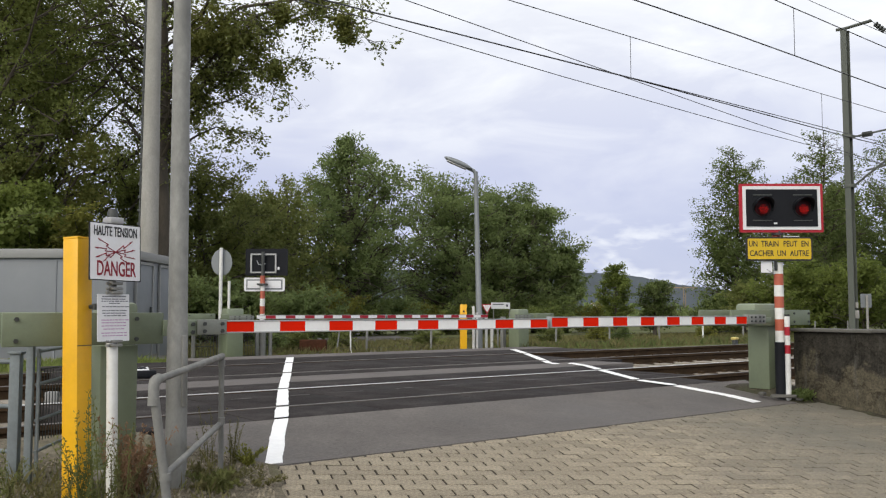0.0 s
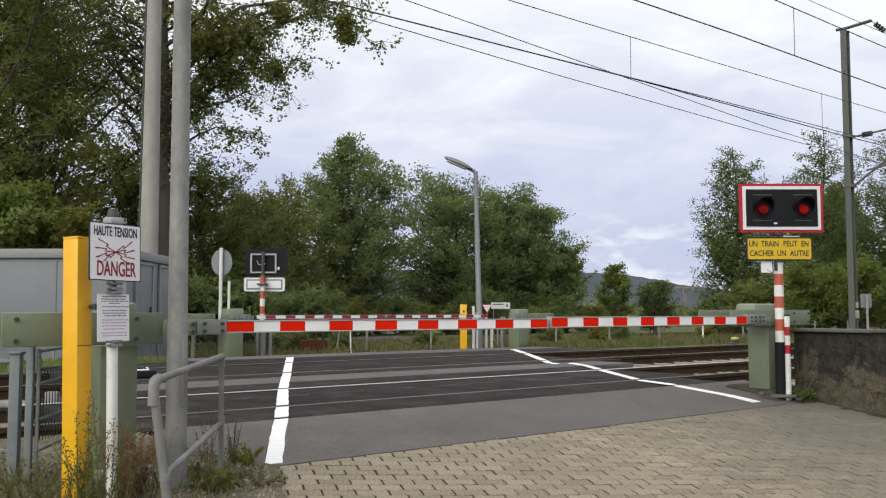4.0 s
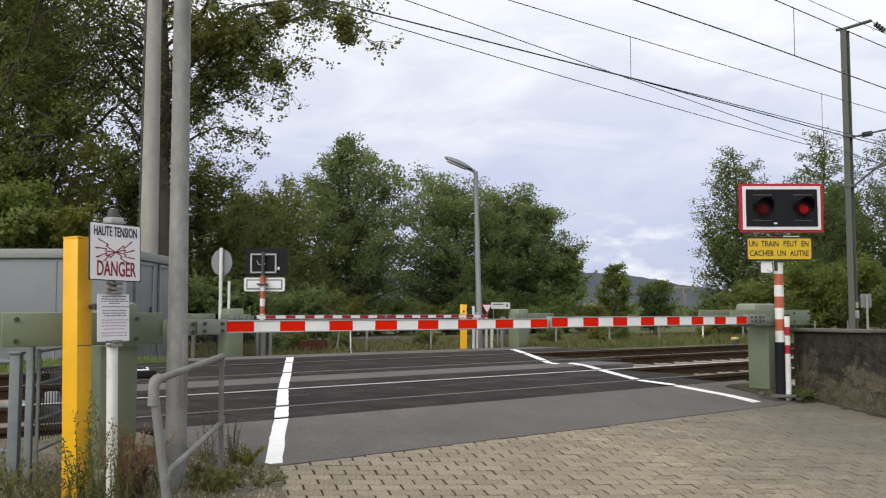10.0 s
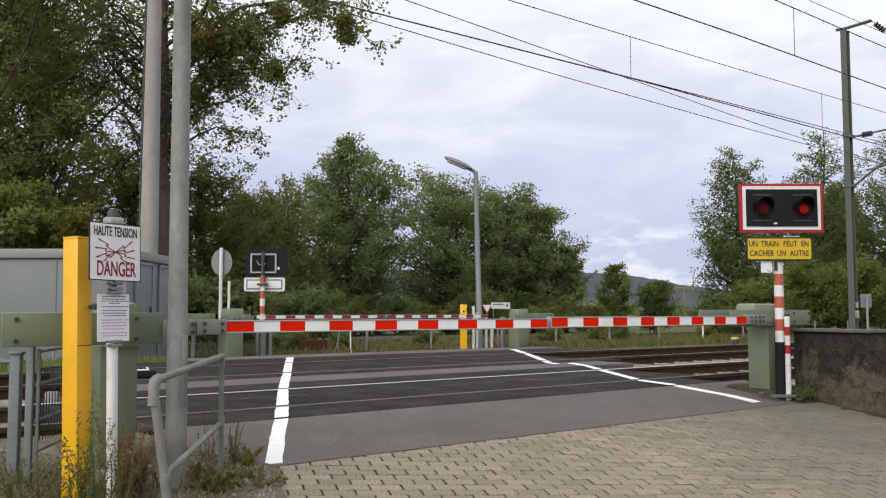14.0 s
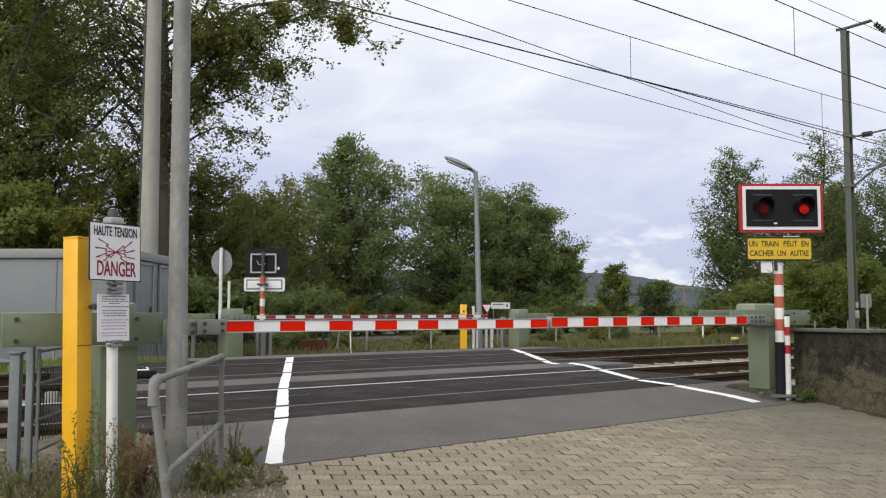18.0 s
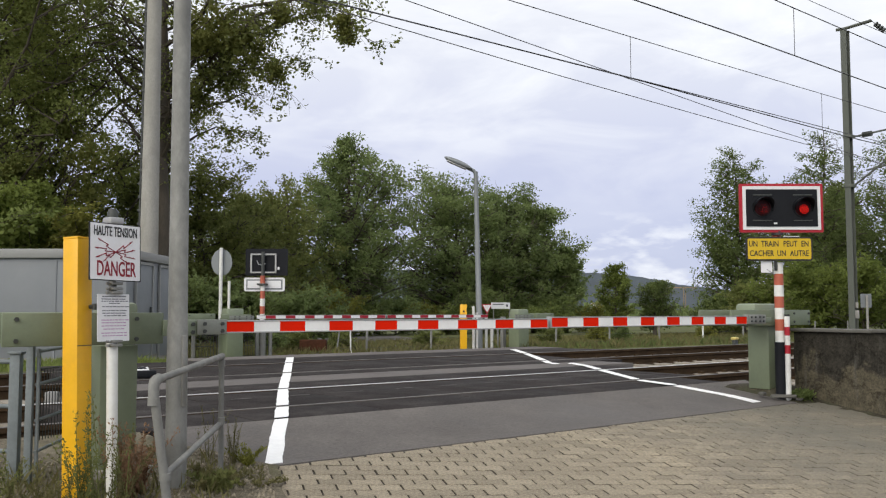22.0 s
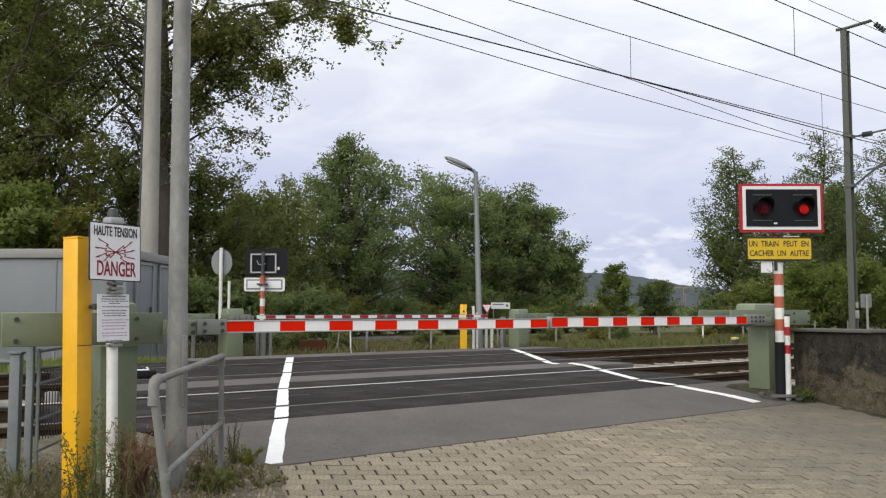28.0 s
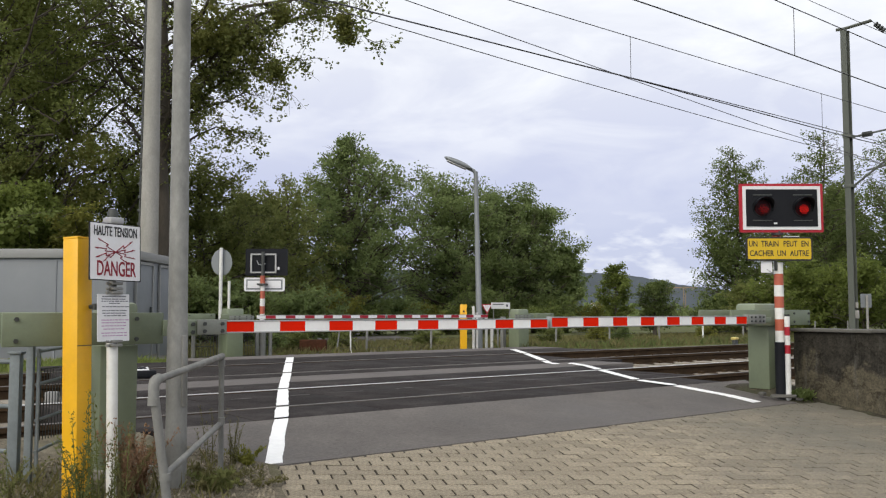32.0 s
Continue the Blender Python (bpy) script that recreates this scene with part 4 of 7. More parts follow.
def build_danger_post():
    p = thing("danger_sign", "white post with a high voltage danger sign and notice", "warning sign", pose(1.648, 4.675, GND, -0.77, -0.95))
    bm = B()
    tube(bm, [(0, 0, 0), (0, 0, 0.83)], 0.028, 16)
    part("post", bm, M_MASTWHITE, p)
    bm = B()
    tube(bm, [(0, 0, 0.8), (0, 0, 1.46)], 0.02, 12)
    part("upper_tube", bm, M_GALV, p)
    bm = B()
    tube(bm, [(0, 0, 1.472), (0, 0, 1.50), (0, 0, 1.518), (0, 0, 1.522)], [0.027, 0.027, 0.021, 0.008], 14)
    part("post_cap", bm, M_DARKSTEEL, p, "dark domed cap")
    bm = B()
    box(bm, (0.0, -0.01, 1.456), (0.078, 0.07, 0.034), rz=15, bev=0.004)
    part("top_clamp", bm, M_ALU, p)
    for z in (0.815, 0.835, 1.085, 1.105, 1.132):
        bm = B()
        box(bm, (0.006, -0.012, z), (0.062, 0.06, 0.014), rz=15, bev=0.003)
        tube(bm, [(-0.03, -0.035, z), (-0.045, -0.04, z)], 0.008, 6)
        part("clamp", bm, M_GALV, p)
    at = pose(-0.003, -0.047, 1.291, -2.6, 1.7, 15) @ pose(0, 0, -1.286)
    bm = B()
    plate(bm, 0.300, 0.296, 0.006, 0.003, (0, 0, 1.286))
    sign = part("danger_plate", bm, M_INK, p, "white plate with black and red lettering", at=at)
    bm = B()
    plate(bm, 0.289, 0.286, 0.004, 0.002, (0, -0.002, 1.286))
    part("white_face", bm, M_SIGNWHITE, sign)
    face = Matrix.Rotation(radians(90), 4, "X")
    words("lettering", "HAUTE TENSION", 0.070, M_INK, sign, pose(0, -0.0052, 1.389) @ face, 0.475, 0.001)
    words("lettering", "DANGER", 0.108, M_INKRED, sign, pose(0.004, -0.0052, 1.196) @ face, 0.525, 0.001)
    bm = B()
    for ang, ln in ((148, 0.118), (172, 0.118), (196, 0.115), (216, 0.085), (32, 0.112), (8, 0.112), (346, 0.118), (322, 0.085)):
        a = radians(ang)
        c, s_ = math.cos(a), math.sin(a)
        pts = [(0.0, 0), (0.52 * ln, 0.007), (0.46 * ln, -0.007), (ln, 0.0)]
        w = [(x * c - y * s_, x * s_ + y * c) for x, y in pts]
        for (xa, za), (xb, zb) in zip(w, w[1:]):
            tube(bm, [(xa, -0.0048, 1.287 + za), (xb, -0.0048, 1.287 + zb)], 0.0026, 4)
        tube(bm, [(w[3][0] - 0.014 * c, -0.0048, 1.287 + w[3][1] - 0.014 * s_), (w[3][0] + 0.006 * c, -0.0048, 1.287 + w[3][1] + 0.006 * s_)], [0.005, 0.0006], 5)
    part("arrows", bm, M_INKRED, sign, "dark red jagged arrows")
    bm = B()
    plate(bm, 0.185, 0.241, 0.004, 0.002, (0, 0, 0.957))
    note = part("notice", bm, M_SIGNWHITE, p, "white notice with grey and pink print", at=pose(-0.006, -0.045, 0.0, -1.2, 0.5, 15))
    rnd = random.Random(8)
    rows = [(0.108, 0.135, M_INKGREY), (0.095, 0.14, M_INKGREY), (0.084, 0.14, M_INKGREY), (0.073, 0.05, M_INKGREY), (0.056, 0.13, M_INKGREY), (0.036, 0.13, M_INKGREY), (0.023, 0.13, M_INKGREY), (0.010, 0.11, M_INKGREY), (-0.012, 0.14, M_INKPINK), (-0.026, 0.14, M_INKPINK), (-0.042, 0.14, M_INKPINK), (-0.058, 0.12, M_INKPINK), (-0.078, 0.14, M_INKPINK), (-0.092, 0.13, M_INKPINK)]
    for dz, w, mt in rows:
        bm = B()
        x = -w / 2
        while x < w / 2:
            l = rnd.uniform(0.008, 0.026)
            box(bm, (x + l / 2, -0.0025, 0.957 + dz), (l, 0.001, 0.0052))
            x += l + 0.004
        part("print_line", bm, mt, note)
    return p


build_danger_post()


def build_lamp_pole():
    p = thing("street_lamp", "tall galvanised steel lighting column at the verge", "street lamp", pose(2.030, 4.783, GND, -0.25, -0.3))
    bm = B()
    tube(bm, [(0, 0, -0.2), (0, 0, 0.9), (0.0, 0.0, 0.91), (0.005, 0, 4.0), (0.02, 0.0, 7.5)], [0.058, 0.056, 0.053, 0.043, 0.033], 20)
    part("column", bm, M_GALV, p)
    bm = B()
    box(bm, (0.016, -0.057, 0.665), (0.032, 0.02, 0.39), rz=9, bev=0.008)
    part("access_door", bm, M_GALV, p, "small access hatch")
    bm = B()
    box(bm, (-0.35, -0.2, 7.55), (0.75, 0.22, 0.12), rz=30, bev=0.03)
    part("lantern", bm, M_SIGNBACK, p)
    bm = B()
    tube(bm, [(0, 0, 0.0), (0, 0, 0.035)], [0.085, 0.075], 16)
    part("foot_ring", bm, M_GALV, p)


build_lamp_pole()


def build_handrail():
    h = thing("handrail", "bent galvanised tube handrail at the pavement edge", "handrail", pose(1.729, 4.336, 0))
    A0, A1 = Vector((0.086, 0.0, -0.25)), Vector((-0.008, 0.004, 0.418))
    E1 = Vector((0.616, 0.555, 0.540))
    bm = B()
    tube(bm, [A0, A1], 0.0225, 16)
    part("post", bm, M_GALV, h)
    bm = B()
    tube(bm, [A1 + Vector((0, 0, -0.055)), A1 + Vector((0, 0, 0.022)), A1 + Vector((0.004, 0.004, 0.036)), A1 + Vector((0.018, 0.017, 0.044)), A1 + Vector((0.04, 0.037, 0.049))], 0.0265, 16)
    part("elbow", bm, M_GALV, h)
    bm = B()
    tube(bm, [A1 + Vector((0.03, 0.03, 0.044)), E1], 0.0185, 14)
    part("top_rail", bm, M_GALV, h)
    bm = B()
    tube(bm, [E1 + Vector((-0.01, -0.01, -0.015)), E1 + Vector((0.022, 0.045, -0.70))], 0.0155, 12)
    part("post", bm, M_GALV, h)
    bm = B()
    tube(bm, [(0.058, 0.0, 0.0), E1 + Vector((0.012, 0.025, -0.384))], 0.0165, 12)
    part("lower_rail", bm, M_GALV, h)
    for p, r in ((E1 + Vector((-0.01, -0.01, -0.045)), 0.021), (E1 + Vector((0.0, 0.0, -0.37)), 0.021), (Vector((0.058, 0, -0.01)), 0.029), (A1 + Vector((0, 0, -0.06)), 0.029)):
        bm = B()
        tube(bm, [p + Vector((0, 0, -0.018)), p + Vector((0, 0, 0.018))], r, 14)
        part("tube_clamp", bm, M_GALV, h)


build_handrail()


def build_fence():
    f = thing("pedestrian_fence", "grey steel tube fence at the footpath", "fence", pose(1.335, 5.14, GND))
    for dx, dy, h, w in ((-0.028, 0.06, 0.762, 0.054), (0.028, 0.0, 0.81, 0.036)):
        bm = B()
        box(bm, (dx, dy, h / 2), (w, w, h), rz=-35, bev=0.004)
        post = part("post", bm, M_FENCE, f)
        bm = B()
        box(bm, (dx, dy, h + 0.006), (w + 0.02, w + 0.02, 0.014), rz=-35, bev=0.004)
        part("post_cap", bm, M_FENCE, post)
    for z in (0.72, 0.485, 0.25, 0.01):
        bm = B()
        tube(bm, [(-0.8, 0.62, z + 0.02), (-0.02, 0.04, z)], 0.012, 8)
        part("bar", bm, M_FENCE, f)
    for z0, z1 in ((0.775, 0.80), (0.60, 0.64), (0.41, 0.45), (0.245, 0.30)):
        bm = B()
        tube(bm, [(0.055, -0.02, z0), (0.48, 0.42, z1)], 0.0095, 8)
        part("gate_bar", bm, M_FENCE, f)
    bm = B()
    box(bm, (0.0, 0.0, 0.82), (0.16, 0.02, 0.012), rz=-35)
    part("top_plate", bm, M_FENCE, f)
    bm = B()
    for i in range(17):
        k = i / 16
        x, y = 0.065 + 0.34 * k, -0.01 + 0.35 * k
        tube(bm, [(x, y, 0.30), (x, y, 0.68)], 0.0028, 4, False)
    tube(bm, [(0.065, -0.01, 0.68), (0.405, 0.34, 0.68)], 0.004, 5)
    part("gate_mesh", bm, M_DARKSTEEL, f, "close vertical bars of the gate")
    bm = B()
    tube(bm, [(0.066, -0.012, 0.0), (0.066, -0.012, 0.79)], 0.010, 10)
    part("gate_post", bm, M_FENCE, f)


build_fence()

# ---------------------------------------------------------------- across the tracks


def build_hut():
    h = thing("equipment_hut", "pale grey flat-roofed metal equipment hut", "hut", pose(5.97, 16.45, -0.175, 0, 0, 50.7))
    # local +x runs back along the road, +y runs away to the side
    L, W_, H_ = 3.5, 6.5, 2.02
    bm = B()
    box(bm, (L / 2, W_ / 2, H_ / 2), (L, W_, H_), bev=0.015)
    part("body", bm, M_CONTAINER, h)
    bm = B()
    box(bm, (L / 2, W_ / 2, H_ + 0.02), (L + 0.12, W_ + 0.12, 0.17), bev=0.01)
    part("roof_fascia", bm, M_CONT_TRIM, h, "pale roof edge")
    bm = B()
    box(bm, (L / 2, W_ / 2, 0.05), (L + 0.05, W_ + 0.05, 0.16))
    part("plinth", bm, M_KERB, h)
    for x in (0.9, 2.3):
        bm = B()
        box(bm, (x, -0.012, 0.98), (0.92, 0.03, 1.8), bev=0.006)
        door = part("door", bm, M_CONTAINER, h)
        bm = B()
        for s in (-0.48, 0.48):
            box(bm, (x + s, -0.03, 0.98), (0.05, 0.04, 1.86))
        box(bm, (x, -0.03, 1.9), (1.0, 0.04, 0.05))
        part("door_frame", bm, M_CONT_TRIM, door)
        bm = B()
        box(bm, (x + 0.36, -0.05, 1.0), (0.03, 0.05, 0.14), bev=0.005)
        part("handle", bm, M_DARKSTEEL, door)
    for y in (1.3, 2.6, 3.9, 5.2):
        bm = B()
        box(bm, (-0.004, y, 1.0), (0.02, 0.04, 1.85))
        part("panel_seam", bm, M_CONTAINER, h)


build_hut()


def build_concrete_pole():
    p = thing("utility_pole", "tall round concrete pole with a cable down its side", "utility pole", pose(8.33, 21.5, -0.25))
    bm = B()
    tube(bm, [(0, 0, 0), (0.0, 0.0, 5.0), (0.0, 0, 14.0)], [0.235, 0.20, 0.13], 24)
    part("shaft", bm, M_CONCRETE, p)
    bm = B()
    dx, dy = -0.774 * 0.262, 0.633 * 0.262
    tube(bm, [(dx, dy, 0.2), (dx * 0.9, dy * 0.9, 5.0), (dx * 0.62, dy * 0.62, 13.5)], 0.03, 6)
    part("cable", bm, M_DARKSTEEL, p, "dark cable")
    for i in range(34):
        z = 2.2 + i * 0.33
        k = 1.0 - 0.028 * z
        bm = B()
        box(bm, (dx * k * 1.03, dy * k * 1.03, z), (0.09, 0.09, 0.06), rz=-39)
        part("cable_clip", bm, M_DARKSTEEL, p)


build_concrete_pole()


def build_street_lamp():
    p = thing("street_lamp", "grey tapered street lamp with a long flat lantern", "street lamp", pose(14.46, 16.32, -0.12))
    bm = B()
    tube(bm, [(0, 0, 0), (0, 0, 0.9), (0, 0, 0.92), (-0.12, -0.03, 4.3)], [0.088, 0.082, 0.07, 0.05], 16)
    part("column", bm, M_SIGNBACK, p)
    bm = B()
    tube(bm, [(-0.12, -0.03, 4.27), (-0.16, 0.0, 4.33), (-0.28, 0.1, 4.40)], [0.05, 0.045, 0.04], 10)
    arm = part("arm", bm, M_SIGNBACK, p)
    bm = B()
    at = pose(-0.51, 0.16, 4.50, 0, 24, -39.3)
    r = bmesh.ops.create_uvsphere(bm, u_segments=16, v_segments=10, radius=1.0)
    bmesh.ops.transform(bm, matrix=at @ Matrix.Diagonal((0.37, 0.13, 0.075, 1)), verts=r["verts"])
    part("lantern", bm, M_SIGNBACK, p, "long grey lantern")
    bm = B()
    box(bm, (0, 0, 0), (0.5, 0.17, 0.03), bev=0.012)
    part("diffuser", bm, M_ALU, p, "dull diffuser", at=at @ pose(-0.02, 0, -0.06))


build_street_lamp()


def build_far_signal():
    s = thing("crossing_signal", "back of a crossing signal on a red and white mast", "crossing signal", pose(8.765, 16.51, -0.12, 0, 0, -39.3))
    bm = B()
    tube(bm, [(0, 0, 0), (0, 0, 0.72)], 0.05, 14)
    part("mast_foot", bm, M_GALV, s, "grey mast foot")
    banded_mast(s, 0.72, 1.66, 0.05, 0.155, (M_MASTWHITE, M_MASTRED), ("white_band", "red_band"))
    bm = B()
    plate(bm, 0.86, 0.55, 0.03, 0.01, (0.06, 0.09, 1.93))
    board = part("board", bm, M_BLACK, s, "black signal board seen from behind")
    bm = B()
    for z, hh in ((2.09, 0.03), (1.72, 0.03)):
        box(bm, (0.0, 0.06, z), (0.52, 0.03, hh))
    for x in (-0.25, 0.25):
        box(bm, (x, 0.06, 1.905), (0.03, 0.03, 0.37))
    part("back_frame", bm, M_ALU, board, "light aluminium back frame")
    bm = B()
    tube(bm, [(0, 0.02, 1.6), (0, 0.02, 2.14)], 0.036, 12)
    part("mast_head", bm, M_DARKSTEEL, s, "dark grey mast head")
    bm = B()
    tube(bm, [(-0.13, 0.03, 1.96), (-0.09, 0.02, 1.88), (0.0, 0.01, 1.87), (0.05, 0.01, 1.9)], 0.012, 6)
    part("cable", bm, M_SIGNBACK, s)
    bm = B()
    box(bm, (0.31, 0.06, 1.80), (0.04, 0.03, 0.06), bev=0.004)
    part("type_plate", bm, M_SIGNWHITE, board)
    bm = B()
    plate(bm, 0.83, 0.28, 0.02, 0.04, (0.02, 0.09, 1.475))
    pl = part("warning_plate", bm, M_SIGNWHITE, s, "white back of a warning plate")
    bm = B()
    plate(bm, 0.74, 0.21, 0.012, 0.01, (0.02, 0.08, 1.475))
    part("dark_rim", bm, M_SIGNBACK, pl)
    bm = B()
    plate(bm, 0.68, 0.15, 0.016, 0.005, (0.02, 0.072, 1.475))
    part("pale_back", bm, M_SIGNWHITE, pl)
    bm = B()
    box(bm, (0, -0.01, 1.475), (0.2, 0.16, 0.035), bev=0.004)
    part("clamp", bm, M_DARKSTEEL, s)


build_far_signal()


def build_far_small_things():
    # round sign from behind
    s = thing("round_sign", "round traffic sign seen from its grey back", "road sign", pose(8.06, 16.95, -0.13, 0, 0, -39.3))
    bm = B()
    tube(bm, [(0, 0, 0), (0, 0, 2.22)], 0.036, 12)
    part("post", bm, M_MASTWHITE, s)
    bm = B()
    n = 28
    a = [bm.verts.new((0.21 * math.cos(2 * math.pi * k / n), 0.05, 1.93 + 0.27 * math.sin(2 * math.pi * k / n))) for k in range(n)]
    b = [bm.verts.new((v.co.x, 0.07, v.co.z)) for v in a]
    bm.faces.new(a)
    bm.faces.new(b[::-1])
    for k in range(n):
        bm.faces.new((a[k], b[k], b[(k + 1) % n], a[(k + 1) % n]))
    part("disc", bm, M_SIGNBACK, s, "grey disc")
    p = thing("white_post", "short white tube post", "post", pose(8.22, 16.9, -0.13), "white posts")
    bm = B()
    tube(bm, [(0, 0, 0), (0, 0, 1.55)], 0.028, 10)
    part("tube", bm, M_MASTWHITE, p)
    for x, y, h, w in ((14.02, 16.02, 1.05, 0.032), (14.2, 16.1, 0.9, 0.028), (14.72, 16.35, 0.8, 0.035), (14.95, 16.4, 0.75, 0.035)):
        q = thing("white_post", "slim white post at the far footpath", "post", pose(x, y, -0.12), "white posts")
        bm = B()
        tube(bm, [(0, 0, 0), (0, 0, h)], w, 10)
        part("tube", bm, M_MASTWHITE, q)
    q = thing("steel_bollard", "grey steel post at the far footpath", "post", pose(15.05, 16.1, -0.12))
    bm = B()
    box(bm, (0, 0, 0.4), (0.1, 0.1, 0.8), bev=0.006)
    part("tube", bm, M_GALV, q)
    # give-way sign and direction sign further down the road
    y_ = thing("give_way_sign", "small white triangle sign with a red rim", "road sign", pose(30.24, 33.53, -0.42, 0, 0, -36))
    bm = B()
    tube(bm, [(0, 0, -0.3), (0, 0, 1.6)], 0.03, 10)
    part("post", bm, M_GALV, y_)
    for k, (r, mt, nm, dy) in enumerate(((0.34, M_SIGNRED, "red_rim", -0.06), (0.25, M_SIGNWHITE, "white_face", -0.075))):
        bm = B()
        a = [bm.verts.new((r * math.sin(radians(180 + 120 * i)), dy, 1.44 + r * math.cos(radians(180 + 120 * i)))) for i in range(3)]
        b = [bm.verts.new((v.co.x, dy + 0.012, v.co.z)) for v in a]
        bm.faces.new(a)
        bm.faces.new(b[::-1])
        for i in range(3):
            bm.faces.new((a[i], b[i], b[(i + 1) % 3], a[(i + 1) % 3]))
        part(nm, bm, mt, y_)
    d_ = thing("direction_sign", "white direction sign with unreadable dark print", "road sign", pose(30.76, 33.09, -0.42, 0, 0, -36))
    for x in (-0.35, 0.45):
        bm = B()
        tube(bm, [(x, 0.03, -0.3), (x, 0.03, 1.66)], 0.025, 8)
        part("post", bm, M_GALV, d_)
    bm = B()
    plate(bm, 0.95, 0.31, 0.03, 0.03, (0, 0, 1.53))
    pl = part("panel", bm, M_SIGNWHITE, d_)
    bm = B()
    box(bm, (-0.1, -0.02, 1.59), (0.55, 0.006, 0.05))
    part("print_bar", bm, M_INKGREY, pl)
    bm = B()
    box(bm, (0.32, -0.02, 1.53), (0.1, 0.006, 0.12))
    part("print_bar", bm, M_INKGREY, pl)
    # field fence
    f = thing("field_fence", "low wire fence on thin grey posts along the meadow", "fence", pose(0, 0, 0))
    posts = []
    rnd = random.Random(2)
    for i, x in enumerate([10.98, 11.30, 11.75, 13.55] + list(np.arange(15.6, 34, 2.05))):
        y = 17.2 - 0.05 * (x - 10) + rnd.uniform(-0.05, 0.05)
        z = ramp_z(y) - 0.05
        bm = B()
        tube(bm, [(x, y, z), (x + (0.1 if i == 0 else rnd.uniform(-0.03, 0.04)), y, z + 0.62 + rnd.uniform(-0.04, 0.05))], 0.018 if i < 2 else 0.026, 8)
        part("post", bm, M_MASTWHITE if i in (1, 8) else M_GALV, f)
        posts.append((x, y, z))
    for k in (0.15, 0.35, 0.55):
        bm = B()
        tube(bm, [(x, y, z + k) for x, y, z in posts], 0.0025, 4)
        part("wire", bm, M_DARKSTEEL, f)
    # low steel fence beside the far drive
    g = thing("mesh_fence", "grey wire mesh fence beside the far drive", "fence", pose(8.6, 16.5, -0.12, 0, 0, 0))
    for x in (-1.3, -0.75, 0.05, 0.2, 0.35):
        bm = B()
        box(bm, (x, 0, 0.35), (0.06, 0.06, 0.72), bev=0.004)
        part("post", bm, M_GALV, g)
    bm = B()
    for x in np.arange(-1.3, 0.35, 0.06):
        tube(bm, [(x, 0, 0.05), (x, 0, 0.66)], 0.005, 4, False)
    for z in (0.05, 0.25, 0.45, 0.66):
        tube(bm, [(-1.3, 0, z), (0.35, 0, z)], 0.006, 4, False)
    part("wire_mesh", bm, M_DARKSTEEL, g)
    c = thing("old_board", "rusty brown board lying in the grass", "board", pose(10.72, 17.75, -0.10, 0, 0, -38))
    bm = B()
    box(bm, (0, 0, 0.14), (0.60, 0.25, 0.26), bev=0.03)
    part("board", bm, M_CRATE, c)
    t = thing("trackside_marker", "small yellow capped trackside unit", "signal box", pose(20.5, 13.25, -0.2))
    bm = B()
    box(bm, (0, 0, 0.15), (0.13, 0.10, 0.30), bev=0.02)
    part("body", bm, M_DARKSTEEL, t)
    bm = B()
    box(bm, (0, 0, 0.315), (0.19, 0.14, 0.07), bev=0.025)
    part("cap", bm, M_CAPPALE, t, "pale yellow cap")


build_far_small_things()

# ---------------------------------------------------------------- overhead line


